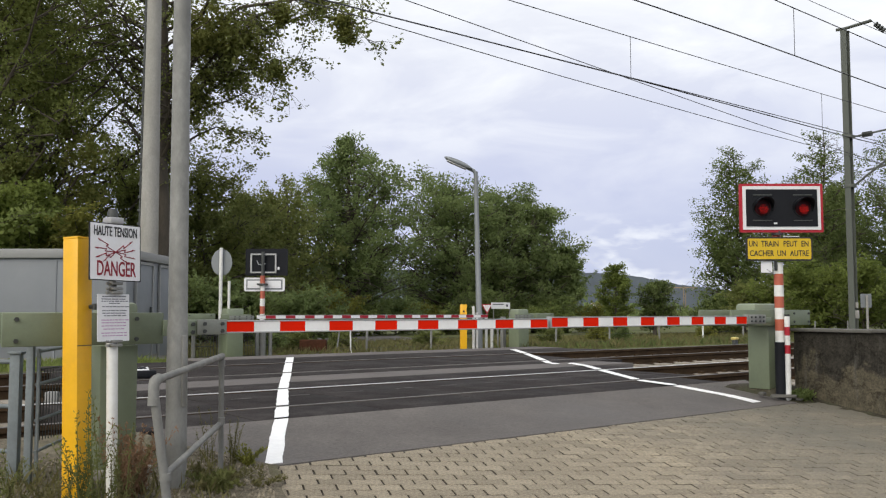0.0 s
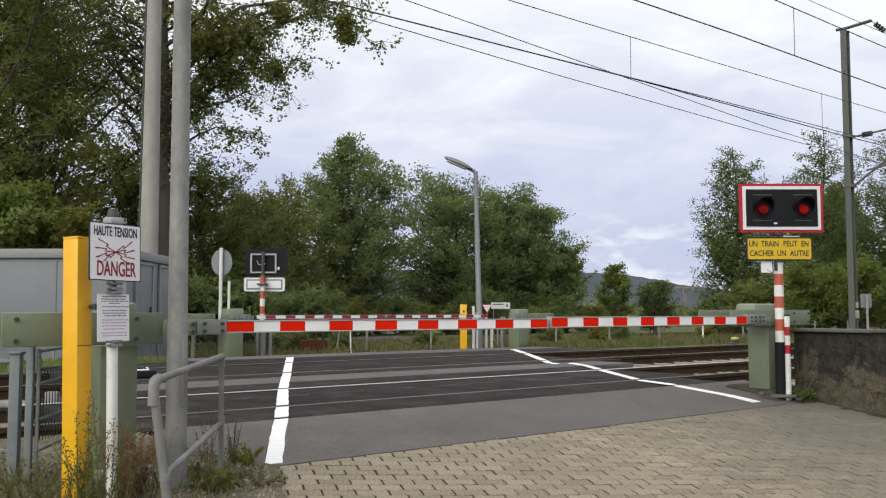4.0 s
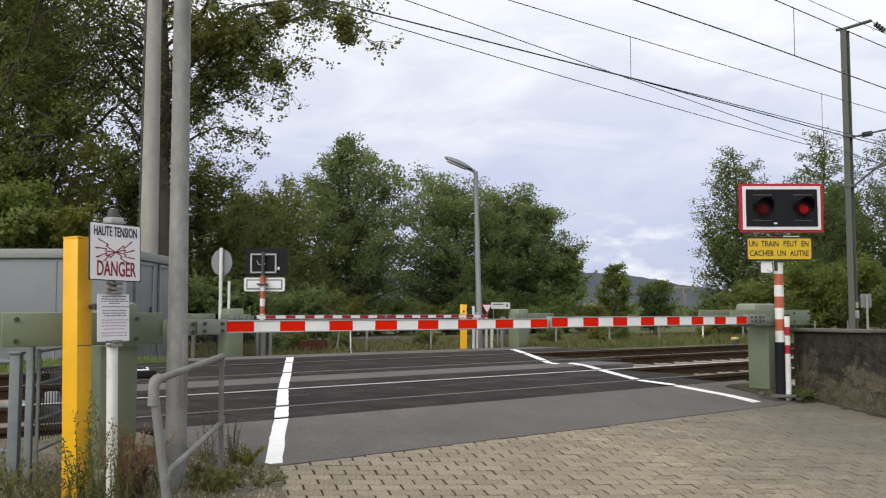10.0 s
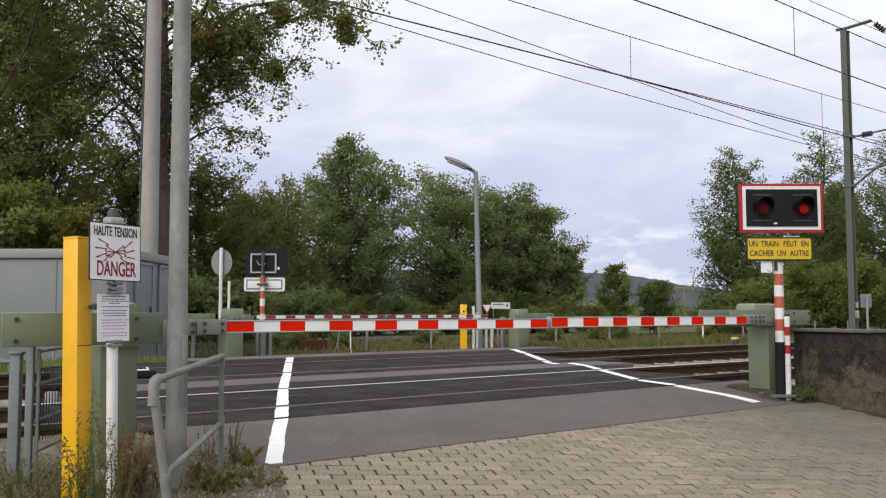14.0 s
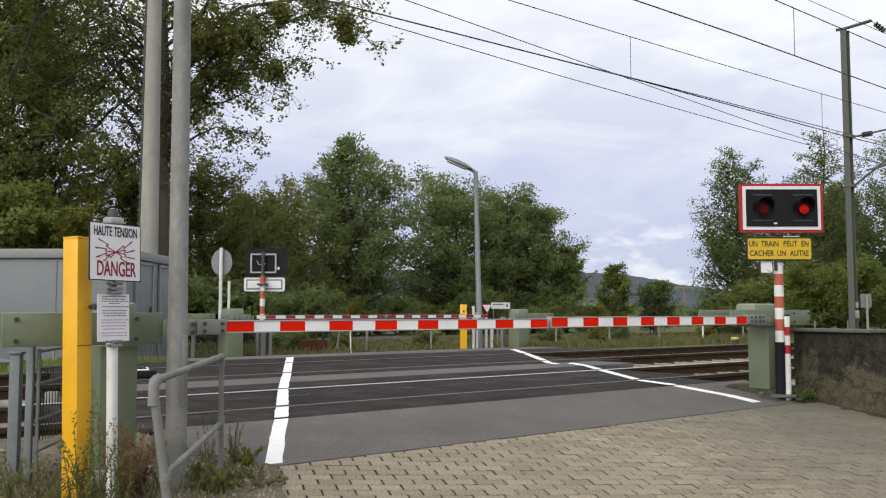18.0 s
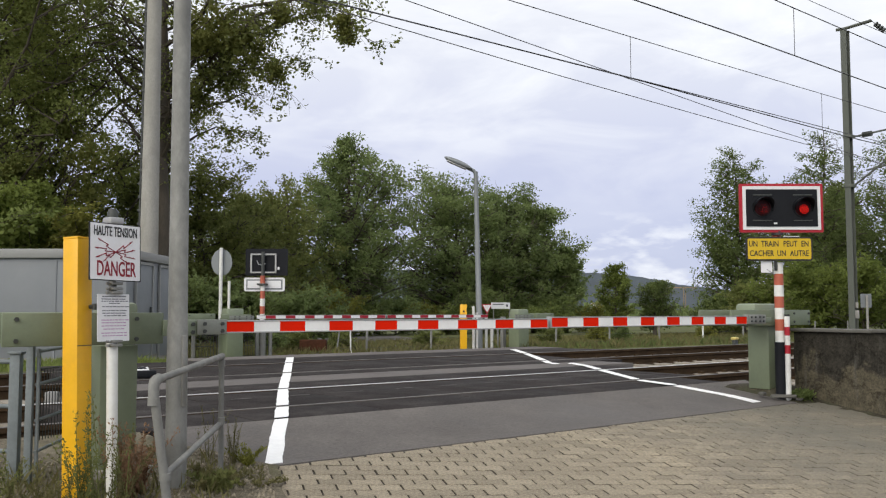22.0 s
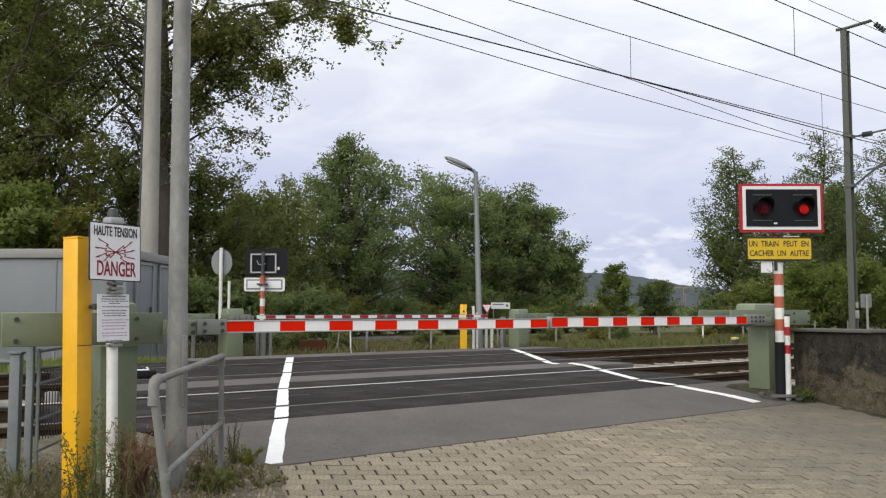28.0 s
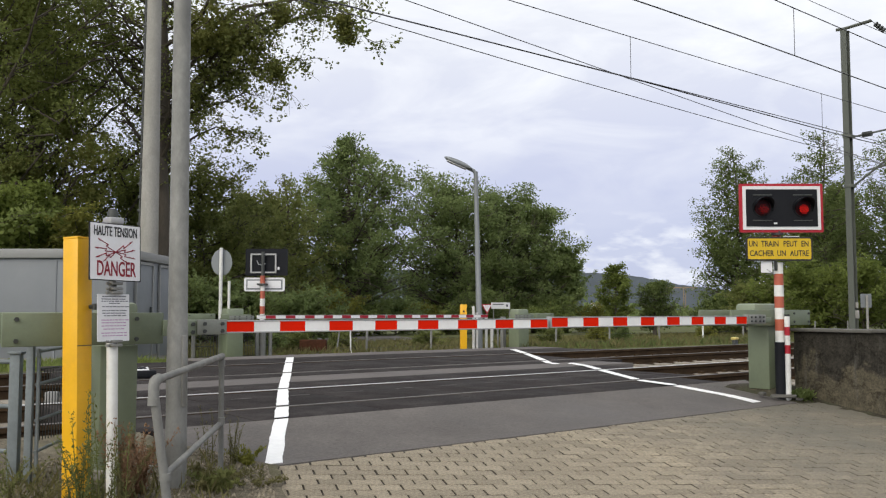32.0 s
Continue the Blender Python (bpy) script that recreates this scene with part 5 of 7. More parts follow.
def build_mast():
    m = thing("catenary_mast", "dark green steel catenary mast with brackets", "catenary mast", pose(27.45, 13.58, -0.3))
    bm = B()
    box(bm, (0, 0, 4.97), (0.178, 0.022, 9.94))
    part("web", bm, M_MAST, m, "dark green steel web")
    for sx in (-0.10, 0.10):
        bm = B()
        box(bm, (sx, 0, 4.97), (0.022, 0.19, 9.94))
        part("flange", bm, M_MAST, m, "dark green steel flange")
    bm = B()
    box(bm, (0, 0, 0.1), (0.8, 0.8, 0.5), bev=0.03)
    part("footing", bm, M_KERB, m)
    bm = B()
    tube(bm, [(-0.12, 0.22, 9.985), (-0.05, 0.0, 9.985), (-0.086, -0.88, 10.02)], 0.05, 6)
    part("top_arm", bm, M_MAST, m)
    bm = B()
    for k in range(4):
        a_, b_ = 0.30 + 0.17 * k, 0.37 + 0.17 * k
        tube(bm, [(-0.086 + 0.067 * a_, -0.88 - 0.40 * a_, 10.02 - 0.44 * a_), (-0.086 + 0.067 * b_, -0.88 - 0.40 * b_, 10.02 - 0.44 * b_)], 0.085, 10)
    tube(bm, [(-0.086, -0.88, 10.02), (-0.019, -1.28, 9.58), (0.1, -2.0, 9.05)], 0.015, 6)
    part("insulator", bm, M_DARKSTEEL, m, "dark ribbed insulator string")
    bm = B()
    tube(bm, [(0.1, -0.15, 6.55), (0.1, -3.0, 6.75)], 0.03, 8)
    tube(bm, [(0.1, -0.15, 5.05), (0.1, -2.4, 6.55)], 0.035, 8)
    tube(bm, [(0.1, -0.5, 5.45), (0.1, -2.6, 5.75)], 0.03, 8)
    part("cantilever", bm, M_MAST, m, "cantilever of thin tubes")
    bm = B()
    for k in range(5):
        tube(bm, [(0.1, -0.42 - 0.06 * k, 6.57), (0.1, -0.45 - 0.06 * k, 6.57)], 0.085, 10)
    part("insulator", bm, M_DARKSTEEL, m, "dark ribbed insulator")
    bm = B()
    box(bm, (0.03, -0.1, 1.02), (0.13, 0.02, 0.25), rz=-39, bev=0.004)
    part("mast_plate", bm, M_CONCRETE, m, "pale grey plate with no readable mark")
    bm = B()
    box(bm, (0.03, -0.1, 1.30), (0.09, 0.02, 0.18), rz=-39, bev=0.004)
    part("mast_plate", bm, M_CONCRETE, m, "small pale grey plate")
    for z in (5.0, 6.55):
        bm = B()
        box(bm, (0, -0.03, z), (0.26, 0.28, 0.1), bev=0.01)
        part("collar", bm, M_MAST, m)


build_mast()


def build_wires():
    def wire(name, pts, r, label, drops=()):
        w = thing(name, label, "overhead wire", pose(0, 0, 0), "overhead wires")
        bm = B()
        tube(bm, pts, r, 6)
        part("strand", bm, M_WIRE, w)
        for a, b in drops:
            bm = B()
            tube(bm, [a, b], 0.006, 5)
            part("dropper", bm, M_WIRE, w)
    wire("contact_wire", [(-40, 7.9, 5.16), (12.4, 7.9, 5.17), (17.5, 7.9, 5.11), (90, 7.9, 5.1)], 0.010, "dark contact wire over the track")
    wire("messenger_wire", [(-40, 7.9, 6.4), (0, 7.9, 6.1), (13.6, 7.9, 5.99), (17.6, 7.9, 5.93), (27, 7.9, 6.0), (90, 7.9, 6.6)], 0.009, "thin messenger wire with droppers",
         [((14.2, 7.9, 5.98), (14.2, 7.9, 5.15)), ((5.0, 7.9, 6.06), (5.0, 7.9, 5.17)), ((23.0, 7.9, 5.97), (23.0, 7.9, 5.1))])
    wire("contact_wire", [(-40, 11.25, 5.42), (14.0, 11.25, 5.41), (22.4, 11.25, 5.32), (90, 11.25, 5.3)], 0.012, "dark contact wire over the far track")
    wire("contact_wire", [(-40, 11.45, 5.62), (8.3, 11.45, 5.49), (14.0, 11.25, 5.42), (22.4, 11.15, 5.36), (90, 11.0, 5.3)], 0.009, "second contact wire beside the first")
    wire("messenger_wire", [(-40, 11.25, 6.6), (10.7, 11.25, 6.25), (17, 11.25, 6.24), (24.9, 11.25, 6.26), (90, 11.25, 6.7)], 0.008, "thin messenger wire over the far track",
         [((14.0, 11.25, 6.25), (14.0, 11.25, 5.41)), ((21.45, 11.25, 6.25), (21.45, 11.25, 5.33)), ((6.4, 11.25, 6.28), (6.4, 11.25, 5.42))])
    wire("feeder_wire", [(-10.0, 11.9, 7.3), (8.89, 11.9, 6.035), (14.8, 11.9, 5.65), (19.6, 11.9, 5.335), (45, 11.9, 4.2)], 0.008, "thin slanting wire above the far track")
    wire("feeder_wire", [(-30, 13.5, 7.6), (8.98, 13.5, 6.195), (14.52, 13.5, 5.975), (22.17, 13.5, 5.74), (60, 13.5, 5.0)], 0.009, "dark feeder wire beside the far track")
    wire("feeder_wire", [(-30, 12.4, 9.7), (23.05, 12.4, 9.33), (27.65, 12.4, 9.295), (60, 12.4, 9.4)], 0.009, "thin high feeder wire")


build_wires()


def build_trackside_bits():
    s = thing("trackside_sign", "small grey trackside board on a white post", "sign", pose(29.95, 14.35, -0.25, 0, 0, -39))
    bm = B()
    tube(bm, [(0, 0, 0), (0, 0, 1.6)], 0.04, 10)
    part("post", bm, M_CONCRETE, s)
    bm = B()
    plate(bm, 0.36, 0.46, 0.03, 0.01, (0, 0.07, 1.42))
    part("board", bm, M_SIGNBACK, s)
    b = thing("cable_box", "white and black box lying beside the rail", "box", pose(4.11, 10.72, 0.01, 0, 0, -15))
    bm = B()
    box(bm, (-0.02, 0, 0.045), (0.34, 0.22, 0.09), bev=0.02)
    part("base", bm, M_BLACK, b)
    bm = B()
    box(bm, (-0.04, 0, 0.10), (0.22, 0.17, 0.025), bev=0.008, rx=8)
    lid = part("lid", bm, M_SIGNWHITE, b)
    bm = B()
    box(bm, (-0.04, 0, 0.112), (0.16, 0.10, 0.012), bev=0.004, rx=8)
    part("dark_panel", bm, M_BLACK, lid)
    b = thing("cable_box", "small pale box on the ballast between the tracks", "box", pose(2.86, 9.95, -0.215, 0, 0, -30))
    bm = B()
    box(bm, (0, 0, 0.09), (0.13, 0.10, 0.18), bev=0.012)
    part("body", bm, M_CONT_TRIM, b)


build_trackside_bits()

# ---------------------------------------------------------------- distance


def build_hill():
    """A long wooded ridge, with a rough line of tree tops."""
    for name, r, a0, a1, h, lab, seed in (("hill", 2500.0, 5, 100, 1.0, "wooded ridge in the distance, its haze painted in as blue-green", 0.0),):
        n, m = 220, 8
        verts, faces = [], []
        for i in range(n + 1):
            az = radians(a0 + (a1 - a0) * i / n)
            deg = math.degrees(az)
            crest = 40 + 78 / (1 + math.exp(-(deg - 36.5) * 0.42)) + 10 * noise.noise((deg * 0.25, 0, seed))
            for j in range(m + 1):
                t = j / m
                rr = r - 700 * (1 - t)
                z = -6 + (crest + 6) * (t ** 0.75)
                z += (2.5 * noise.noise((deg * 6.0, t * 6, 3.0)) + 2.5 * noise.noise((deg * 17.0, t * 9, 5.0))) * min(1, t * 3)
                verts.append((rr * math.cos(az), rr * math.sin(az), z))
        for i in range(n):
            for j in range(m):
                p = i * (m + 1) + j
                faces.append((p, p + m + 1, p + m + 2, p + 1))
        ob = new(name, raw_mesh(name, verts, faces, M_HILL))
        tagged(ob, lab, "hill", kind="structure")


build_hill()


def build_far_objects():
    c = thing("tower_crane", "tan tower crane far off by the hill", "crane", pose(757.5, 545.7, -2, 0, 0, -50))
    bm = B()
    for sx in (-1, 1):
        for sy in (-1, 1):
            box(bm, (sx, sy, 14), (0.5, 0.5, 28))
    for k in range(9):
        box(bm, (0, 0, 2 + 3 * k), (2.2, 2.2, 0.4))
    part("tower", bm, M_CRANE, c)
    bm = B()
    box(bm, (-4, 0, 27), (32, 1.2, 1.0))
    part("jib", bm, M_CRANE, c)
    bm = B()
    box(bm, (9, 0, 25.8), (3, 1.6, 2.0))
    part("counterweight", bm, M_KERB, c)
    h = thing("house", "distant white gabled house among the trees", "house", pose(857.0, 754.6, 1.0, 0, 0, -30))
    bm = B()
    box(bm, (0, 0, 3), (9, 8, 7))
    part("wall", bm, M_SIGNWHITE, h)
    bm = B()
    a = [bm.verts.new(p) for p in ((-5, -4.2, 6.5), (5, -4.2, 6.5), (1.5, -4.2, 11))]
    b = [bm.verts.new(p) for p in ((-5, 4.2, 6.5), (5, 4.2, 6.5), (1.5, 4.2, 11))]
    bm.faces.new(a)
    bm.faces.new(b[::-1])
    for i in range(3):
        bm.faces.new((a[i], b[i], b[(i + 1) % 3], a[(i + 1) % 3]))
    part("gable", bm, M_SIGNWHITE, h)


build_far_objects()


def build_clouds():
    """A veil of moving cloud over the part of the sky ahead."""
    m = bpy.data.materials.new("cloud_veil")
    m.use_nodes = True
    nt = m.node_tree
    nt.nodes.clear()
    out = nt.nodes.new("ShaderNodeOutputMaterial")
    em = nt.nodes.new("ShaderNodeEmission")
    tr = nt.nodes.new("ShaderNodeBsdfTransparent")
    mx = nt.nodes.new("ShaderNodeMixShader")
    tc = nt.nodes.new("ShaderNodeTexCoord")
    mp = nt.nodes.new("ShaderNodeMapping")
    mp.inputs["Scale"].default_value = (0.001, 0.001, 0.0028)
    nt.links.new(tc.outputs["Object"], mp.inputs[0])
    n1 = noise_node(nt, 1.7, 7, 0.58, mp.outputs[0])
    n1.inputs["Distortion"].default_value = 0.4
    n2 = noise_node(nt, 5.5, 6, 0.55, mp.outputs[0])
    f1 = ramp_node(nt, n1.outputs[0], [(0.40, (0, 0, 0)), (0.64, (0.85, 0.85, 0.85))])
    f2 = ramp_node(nt, n2.outputs[0], [(0.47, (0, 0, 0)), (0.60, (0.5, 0.5, 0.5)), (0.74, (0.8, 0.8, 0.8))])
    sep = nt.nodes.new("ShaderNodeSeparateXYZ")
    nt.links.new(tc.outputs["Object"], sep.inputs[0])
    lowf = nt.nodes.new("ShaderNodeMapRange")
    lowf.inputs["From Min"].default_value, lowf.inputs["From Max"].default_value = 250, 390
    lowf.inputs["To Min"].default_value, lowf.inputs["To Max"].default_value = 1.0, 0.0
    nt.links.new(sep.outputs[2], lowf.inputs["Value"])
    mul = nt.nodes.new("ShaderNodeMath")
    mul.operation = "MULTIPLY"
    nt.links.new(f2.outputs[0], mul.inputs[0])
    nt.links.new(lowf.outputs[0], mul.inputs[1])
    mxx = nt.nodes.new("ShaderNodeMath")
    mxx.operation = "MAXIMUM"
    nt.links.new(mul.outputs[0], mxx.inputs[0])
    high = nt.nodes.new("ShaderNodeMapRange")
    high.inputs["From Min"].default_value, high.inputs["From Max"].default_value = 330, 900
    high.inputs["To Min"].default_value, high.inputs["To Max"].default_value = 0.12, 1.0
    nt.links.new(sep.outputs[2], high.inputs["Value"])
    veil = nt.nodes.new("ShaderNodeMath")
    veil.operation = "MULTIPLY"
    nt.links.new(f1.outputs[0], veil.inputs[0])
    nt.links.new(high.outputs[0], veil.inputs[1])
    nt.links.new(veil.outputs[0], mxx.inputs[1])
    em.inputs[0].default_value, em.inputs[1].default_value = (0.945, 0.97, 1.0, 1), 1.10
    nt.links.new(mxx.outputs[0], mx.inputs[0])
    nt.links.new(tr.outputs[0], mx.inputs[1])
    nt.links.new(em.outputs[0], mx.inputs[2])
    nt.links.new(mx.outputs[0], out.inputs[0])
    m.cycles.emission_sampling = "NONE"
    verts, faces = [], []
    na, ne = 48, 14
    for i in range(na + 1):
        az = radians(50.7 - 75 + 150 * i / na)
        for j in range(ne + 1):
            el = radians(-1 + 46 * j / ne)
            verts.append((3200 * math.cos(az) * math.cos(el), 3200 * math.sin(az) * math.cos(el), 3200 * math.sin(el)))
    for i in range(na):
        for j in range(ne):
            p = i * (ne + 1) + j
            faces.append((p, p + ne + 1, p + ne + 2, p + 1))
    ob = new("clouds", raw_mesh("clouds", verts, faces, m))
    ob.data.shade_smooth()
    return tagged(ob, "thin bright drifting overcast clouds", "clouds", kind="structure")


CLOUDS = build_clouds()

# ---------------------------------------------------------------- trees


def leaf_cloud(rnd, centres, spread, per, size, flat=0.8, droop=0.0, level=0.0, slim=1.0):
    """Small folded leaves round the twig ends: corners and faces. level lays them flat, like real sprays."""
    c = np.repeat(np.asarray(centres), per, axis=0)
    n = len(c)
    sp = np.repeat(np.asarray(spread), per)[:, None] if np.ndim(spread) else spread
    off = rnd.normal(size=(n, 3))
    off *= (1.75 * rnd.rand(n, 1) ** 0.45) / np.linalg.norm(off, axis=1)[:, None]
    c = c + off * sp * np.array((1, 1, flat))
    a = rnd.normal(size=(n, 3)) * np.array((1, 1, 1 - 0.6 * level))
    a[:, 2] -= droop
    a /= np.linalg.norm(a, axis=1)[:, None]
    up = rnd.normal(size=(n, 3)) * (1 - 0.45 * level) + np.array((0, 0, 1.3 * level))
    b = np.cross(a, up)
    b /= np.linalg.norm(b, axis=1)[:, None]
    s = size * (0.6 + 0.8 * rnd.rand(n))[:, None]
    V = np.stack([c, c + a * s * 0.5 + b * s * 0.36 * slim, c + a * s, c + a * s * 0.5 - b * s * 0.36 * slim], 1).reshape(-1, 3)
    F = np.arange(4 * n).reshape(n, 4)
    return V, F


def branch_tube(path, radii, n=6):
    """Corners and faces of a round branch."""
    path = np.asarray(path)
    d = np.gradient(path, axis=0)
    d /= np.linalg.norm(d, axis=1)[:, None] + 1e-9
    ref = np.where(np.abs(d[:, 2:3]) < 0.9, np.array([[0, 0, 1.0]]), np.array([[1.0, 0, 0]]))
    u = np.cross(d, ref)
    u /= np.linalg.norm(u, axis=1)[:, None] + 1e-9
    v = np.cross(u, d)
    k = np.arange(n) * 2 * math.pi / n
    V = path[:, None] + (u[:, None] * np.cos(k)[None, :, None] + v[:, None] * np.sin(k)[None, :, None]) * np.asarray(radii)[:, None, None]
    m = len(path)
    F = [(i * n + j, i * n + (j + 1) % n, (i + 1) * n + (j + 1) % n, (i + 1) * n + j) for i in range(m - 1) for j in range(n)]
    return V.reshape(-1, 3), np.array(F)


def join_arrays(items):
    V, F, o = [], [], 0
    for v, f in items:
        V.append(v)
        F.append(f + o)
        o += len(v)
    return np.concatenate(V), np.concatenate(F)


def grow_tree(name, label, at, height, radius, crown_from, shape, leaf, per, seed, leaves, bark=None, limbs=26, twigs=7, trunk_r=None, spread=None, clumps=0, up=0.55, flare=1.0, ragged=0.72, category="tree", group="", pts=3, lobes=0.22, gaps=0.0, fill=0, boughs=(), level=0.6, thin=0.0, masses=None, balls=(), bare=None):
    """A tapered trunk, limbs that reach an uneven outline, twigs and leaf sprays at their ends."""
    rnd = np.random.RandomState(seed)
    t = thing(name, label, category, pose(*at), group)
    tr = trunk_r or height * 0.022
    zs = np.linspace(0, height * 0.93, 9)
    wob = np.cumsum(rnd.normal(size=(9, 2)) * height * 0.008, axis=0)
    trunk = np.column_stack([wob - wob[0], zs])
    wood = [branch_tube(trunk, np.linspace(tr, tr * 0.12, 9), 9)]
    ends = []

    def limb(p0, end, sag, r0, twig_n, ln_of, lift=0.15, short=None, fine=0.35):
        ln_all = np.linalg.norm(end - p0)
        k = np.linspace(0, 1, 6)[:, None]
        path = p0 + (end - p0) * k + np.array([0, 0, sag]) * (k * (1 - k) * 4) + rnd.normal(size=(6, 3)) * ln_all * 0.028 * k
        wood.append(branch_tube(path[:5], np.linspace(r0, 0.008, 6)[:5], 5))
        ends.append(path[-1])
        for j in range(twig_n):
            f = rnd.uniform(0.22, 1.0)
            q0 = np.array([np.interp(f, k[:, 0], path[:, c]) for c in range(3)])
            ln = ln_of * rnd.uniform(0.22, 0.5) + (0.1 * radius if short is None else short)
            dv = rnd.normal(size=3) + (end - p0) / (ln_all + 1e-6) * 0.7
            dv[2] = dv[2] * 0.6 + lift
            dv /= np.linalg.norm(dv)
            q1 = q0 + dv * ln
            mid = (q0 + q1) / 2 + rnd.normal(size=3) * ln * 0.07
            tip = q1 if short is not None or not masses else q0 + (q1 - q0) * 0.62
            wood.append(branch_tube(np.array([q0, q0 + (mid - q0) * (tip - q0).dot(q1 - q0) / (ln * ln), tip]), (r0 * fine + 0.004, r0 * fine * 0.55 + 0.003, 0.003), 4))
            for w_ in np.linspace(0.3, 1.0, pts):
                ends.append(q0 + (q1 - q0) * w_ + rnd.normal(size=3) * ln * 0.10)
    for i in range(limbs):
        h = crown_from + (0.97 - crown_from) * ((i + rnd.rand()) / limbs)
        p0 = np.array([np.interp(h * height * 0.93, zs, trunk[:, 0]), np.interp(h * height * 0.93, zs, trunk[:, 1]), h * height * 0.93])
        u = (h - crown_from) / (1 - crown_from)
        az = i * 2.39996 + rnd.uniform(-0.5, 0.5)
        lump = 1 + lobes * 2.2 * noise.noise((math.cos(az) * 1.6 + seed, math.sin(az) * 1.6, u * 3.2))
        reach = radius * shape(u) * rnd.uniform(ragged, 1.08) * lump
        rise = reach * (up * (1 - 0.3 * u) + rnd.uniform(-0.2, 0.25))
        end = p0 + np.array([math.cos(az) * reach, math.sin(az) * reach, rise])
        limb(p0, end, -0.12 * reach, max(0.01, tr * (1 - h) * 0.34 + 0.01), twigs, reach)
    ends_a = np.array(ends)
    # draw the crown in to its true width and height
    fit = np.array([radius / np.percentile(np.hypot(ends_a[:, 0], ends_a[:, 1]), 94)] * 2 + [height / np.percentile(ends_a[:, 2], 99.6)])
    ends = list(ends_a * fit)
    wood = [(v * fit, f) for v, f in wood]
    for az, h, reach, rise, sag, n in boughs:
        p0 = np.array([0, 0, h])
        limb(p0, p0 + np.array([math.cos(radians(az)) * reach, math.sin(radians(az)) * reach, rise]), sag, 0.035 + 0.008 * reach, n, 1.5, -0.75, 0.42, 0.10)
    ends = np.array(ends)
    main = np.arange(len(ends)) < len(ends_a)
    keep = ends[:, 2] > 0.12 * height * flare
    if gaps:
        q = 3.4 / max(1.5, radius)
        for i, e in enumerate(ends):
            up_ = min(1.0, e[2] / height)
            v = noise.noise((e[0] * q + seed, e[1] * q, e[2] * q)) + 0.5 * noise.noise((e[0] * q * 2.7, e[1] * q * 2.7, e[2] * q * 2.7 + seed))
            if main[i] and (v < -0.55 + gaps * (0.5 + up_) or rnd.rand() < thin * up_ ** 4):
                keep[i] = False
    if bare:
        # the side over the road carries only the long boughs below a certain height
        for i, e in enumerate(ends):
            az = math.degrees(math.atan2(e[1], e[0]))
            if main[i] and bare[0] < az < bare[1] and e[2] < bare[2] and rnd.rand() < bare[3]:
                keep[i] = False
    if masses:
        # foliage gathers in separate masses, with gaps between them
        for i, e in enumerate(ends):
            if main[i] and rnd.rand() > 0.25 + 0.9 * shape(min(1.0, max(0.0, e[2] / height))):
                keep[i] = False
            elif main[i] and noise.noise((e[0] / masses[0] + seed * 3.1, e[1] / masses[0], e[2] / (masses[0] * 0.75))) < masses[1]:
                keep[i] = False
    ends = ends[keep]
    tv, tf = join_arrays(wood)
    tk = new("trunk", raw_mesh("trunk", tv, tf, bark or M_BARK))
    tk.data.shade_smooth()
    tk.parent = t
    sp = (spread or radius * 0.06) * rnd.uniform(0.6, 1.5, len(ends))
    own = main[keep]
    V, F = leaf_cloud(rnd, ends[own], sp[own], per, leaf, flat=0.75, level=level)
    if boughs:
        hung = np.array([e for e in ends[~own] if noise.noise((e[0] / 0.42, e[1] / 0.42, e[2] / 0.5)) > 0.0])
        V, F = join_arrays([(V, F), leaf_cloud(rnd, hung, 0.15, 10, leaf * 1.1, level=level)])
    if fill:
        core = ends[:keep[:len(ends_a)].sum()][rnd.randint(keep[:len(ends_a)].sum(), size=fill)] * np.array((0.78, 0.78, 0.94)) * rnd.uniform(0.75, 1.0, (fill, 1)) ** np.array((1, 1, 0.3))
        v2, f2 = leaf_cloud(rnd, core, radius * 0.07, 3, leaf * 1.7, level=level)
        V, F = join_arrays([(V, F), (v2, f2)])
    cr = new("crown", raw_mesh("crown", V, F, leaves))
    cr.parent = t
    placed = [(np.array(b[:3]), b[3]) for b in balls]
    for c in range(clumps):
        placed.append((ends[rnd.randint(len(ends))] * np.array((0.93, 0.93, 0.98)), rnd.uniform(0.34, 0.80)))
    for e, rb in placed:
        n_b = int(90 * max(1.0, (rb / 0.6) ** 2))
        dirs = rnd.normal(size=(n_b, 3))
        dirs /= np.linalg.norm(dirs, axis=1)[:, None]
        ball = e + dirs * rb * (rnd.rand(n_b, 1) ** 0.4) * np.array((1, 1, 0.9)) * (1 + 0.5 * rnd.rand(n_b, 1) * np.sin(dirs[:, :1] * 4 + dirs[:, 2:] * 3))
        V, F = leaf_cloud(rnd, ball, 0.09, 9, 0.10, droop=0.6)
        o = new("mistletoe_clump", raw_mesh("mistletoe_clump", V, F, L_CLUMP))
        o.parent = t
        tagged(o, "dark round mistletoe clump", kind="stuff")
    return t, cr


def ground_at(x, y):
    return (x, y, land_z(x, y) - 0.02)


def egg(u):
    return max(0.08, math.sin(math.pi * min(1, 0.18 + 0.82 * u)) ** 0.6)


def dome(u):
    return max(0.1, math.sqrt(max(0.0, 1 - (u * 0.97) ** 2)))


def column(u):
    return max(0.1, (0.72 + 0.28 * math.sin(math.pi * u)) * (1 - 0.8 * u ** 2.5))


def vase(u):
    return (0.22 + 0.78 * min(1.0, u / 0.52)) * (1.0 if u < 0.7 else max(0.15, 1 - ((u - 0.7) / 0.32) ** 2))


def ovate(u):
    return max(0.04, min(1.0, (1 - u) / 0.54) ** 0.9) * (0.78 + 0.22 * min(1, u / 0.2))


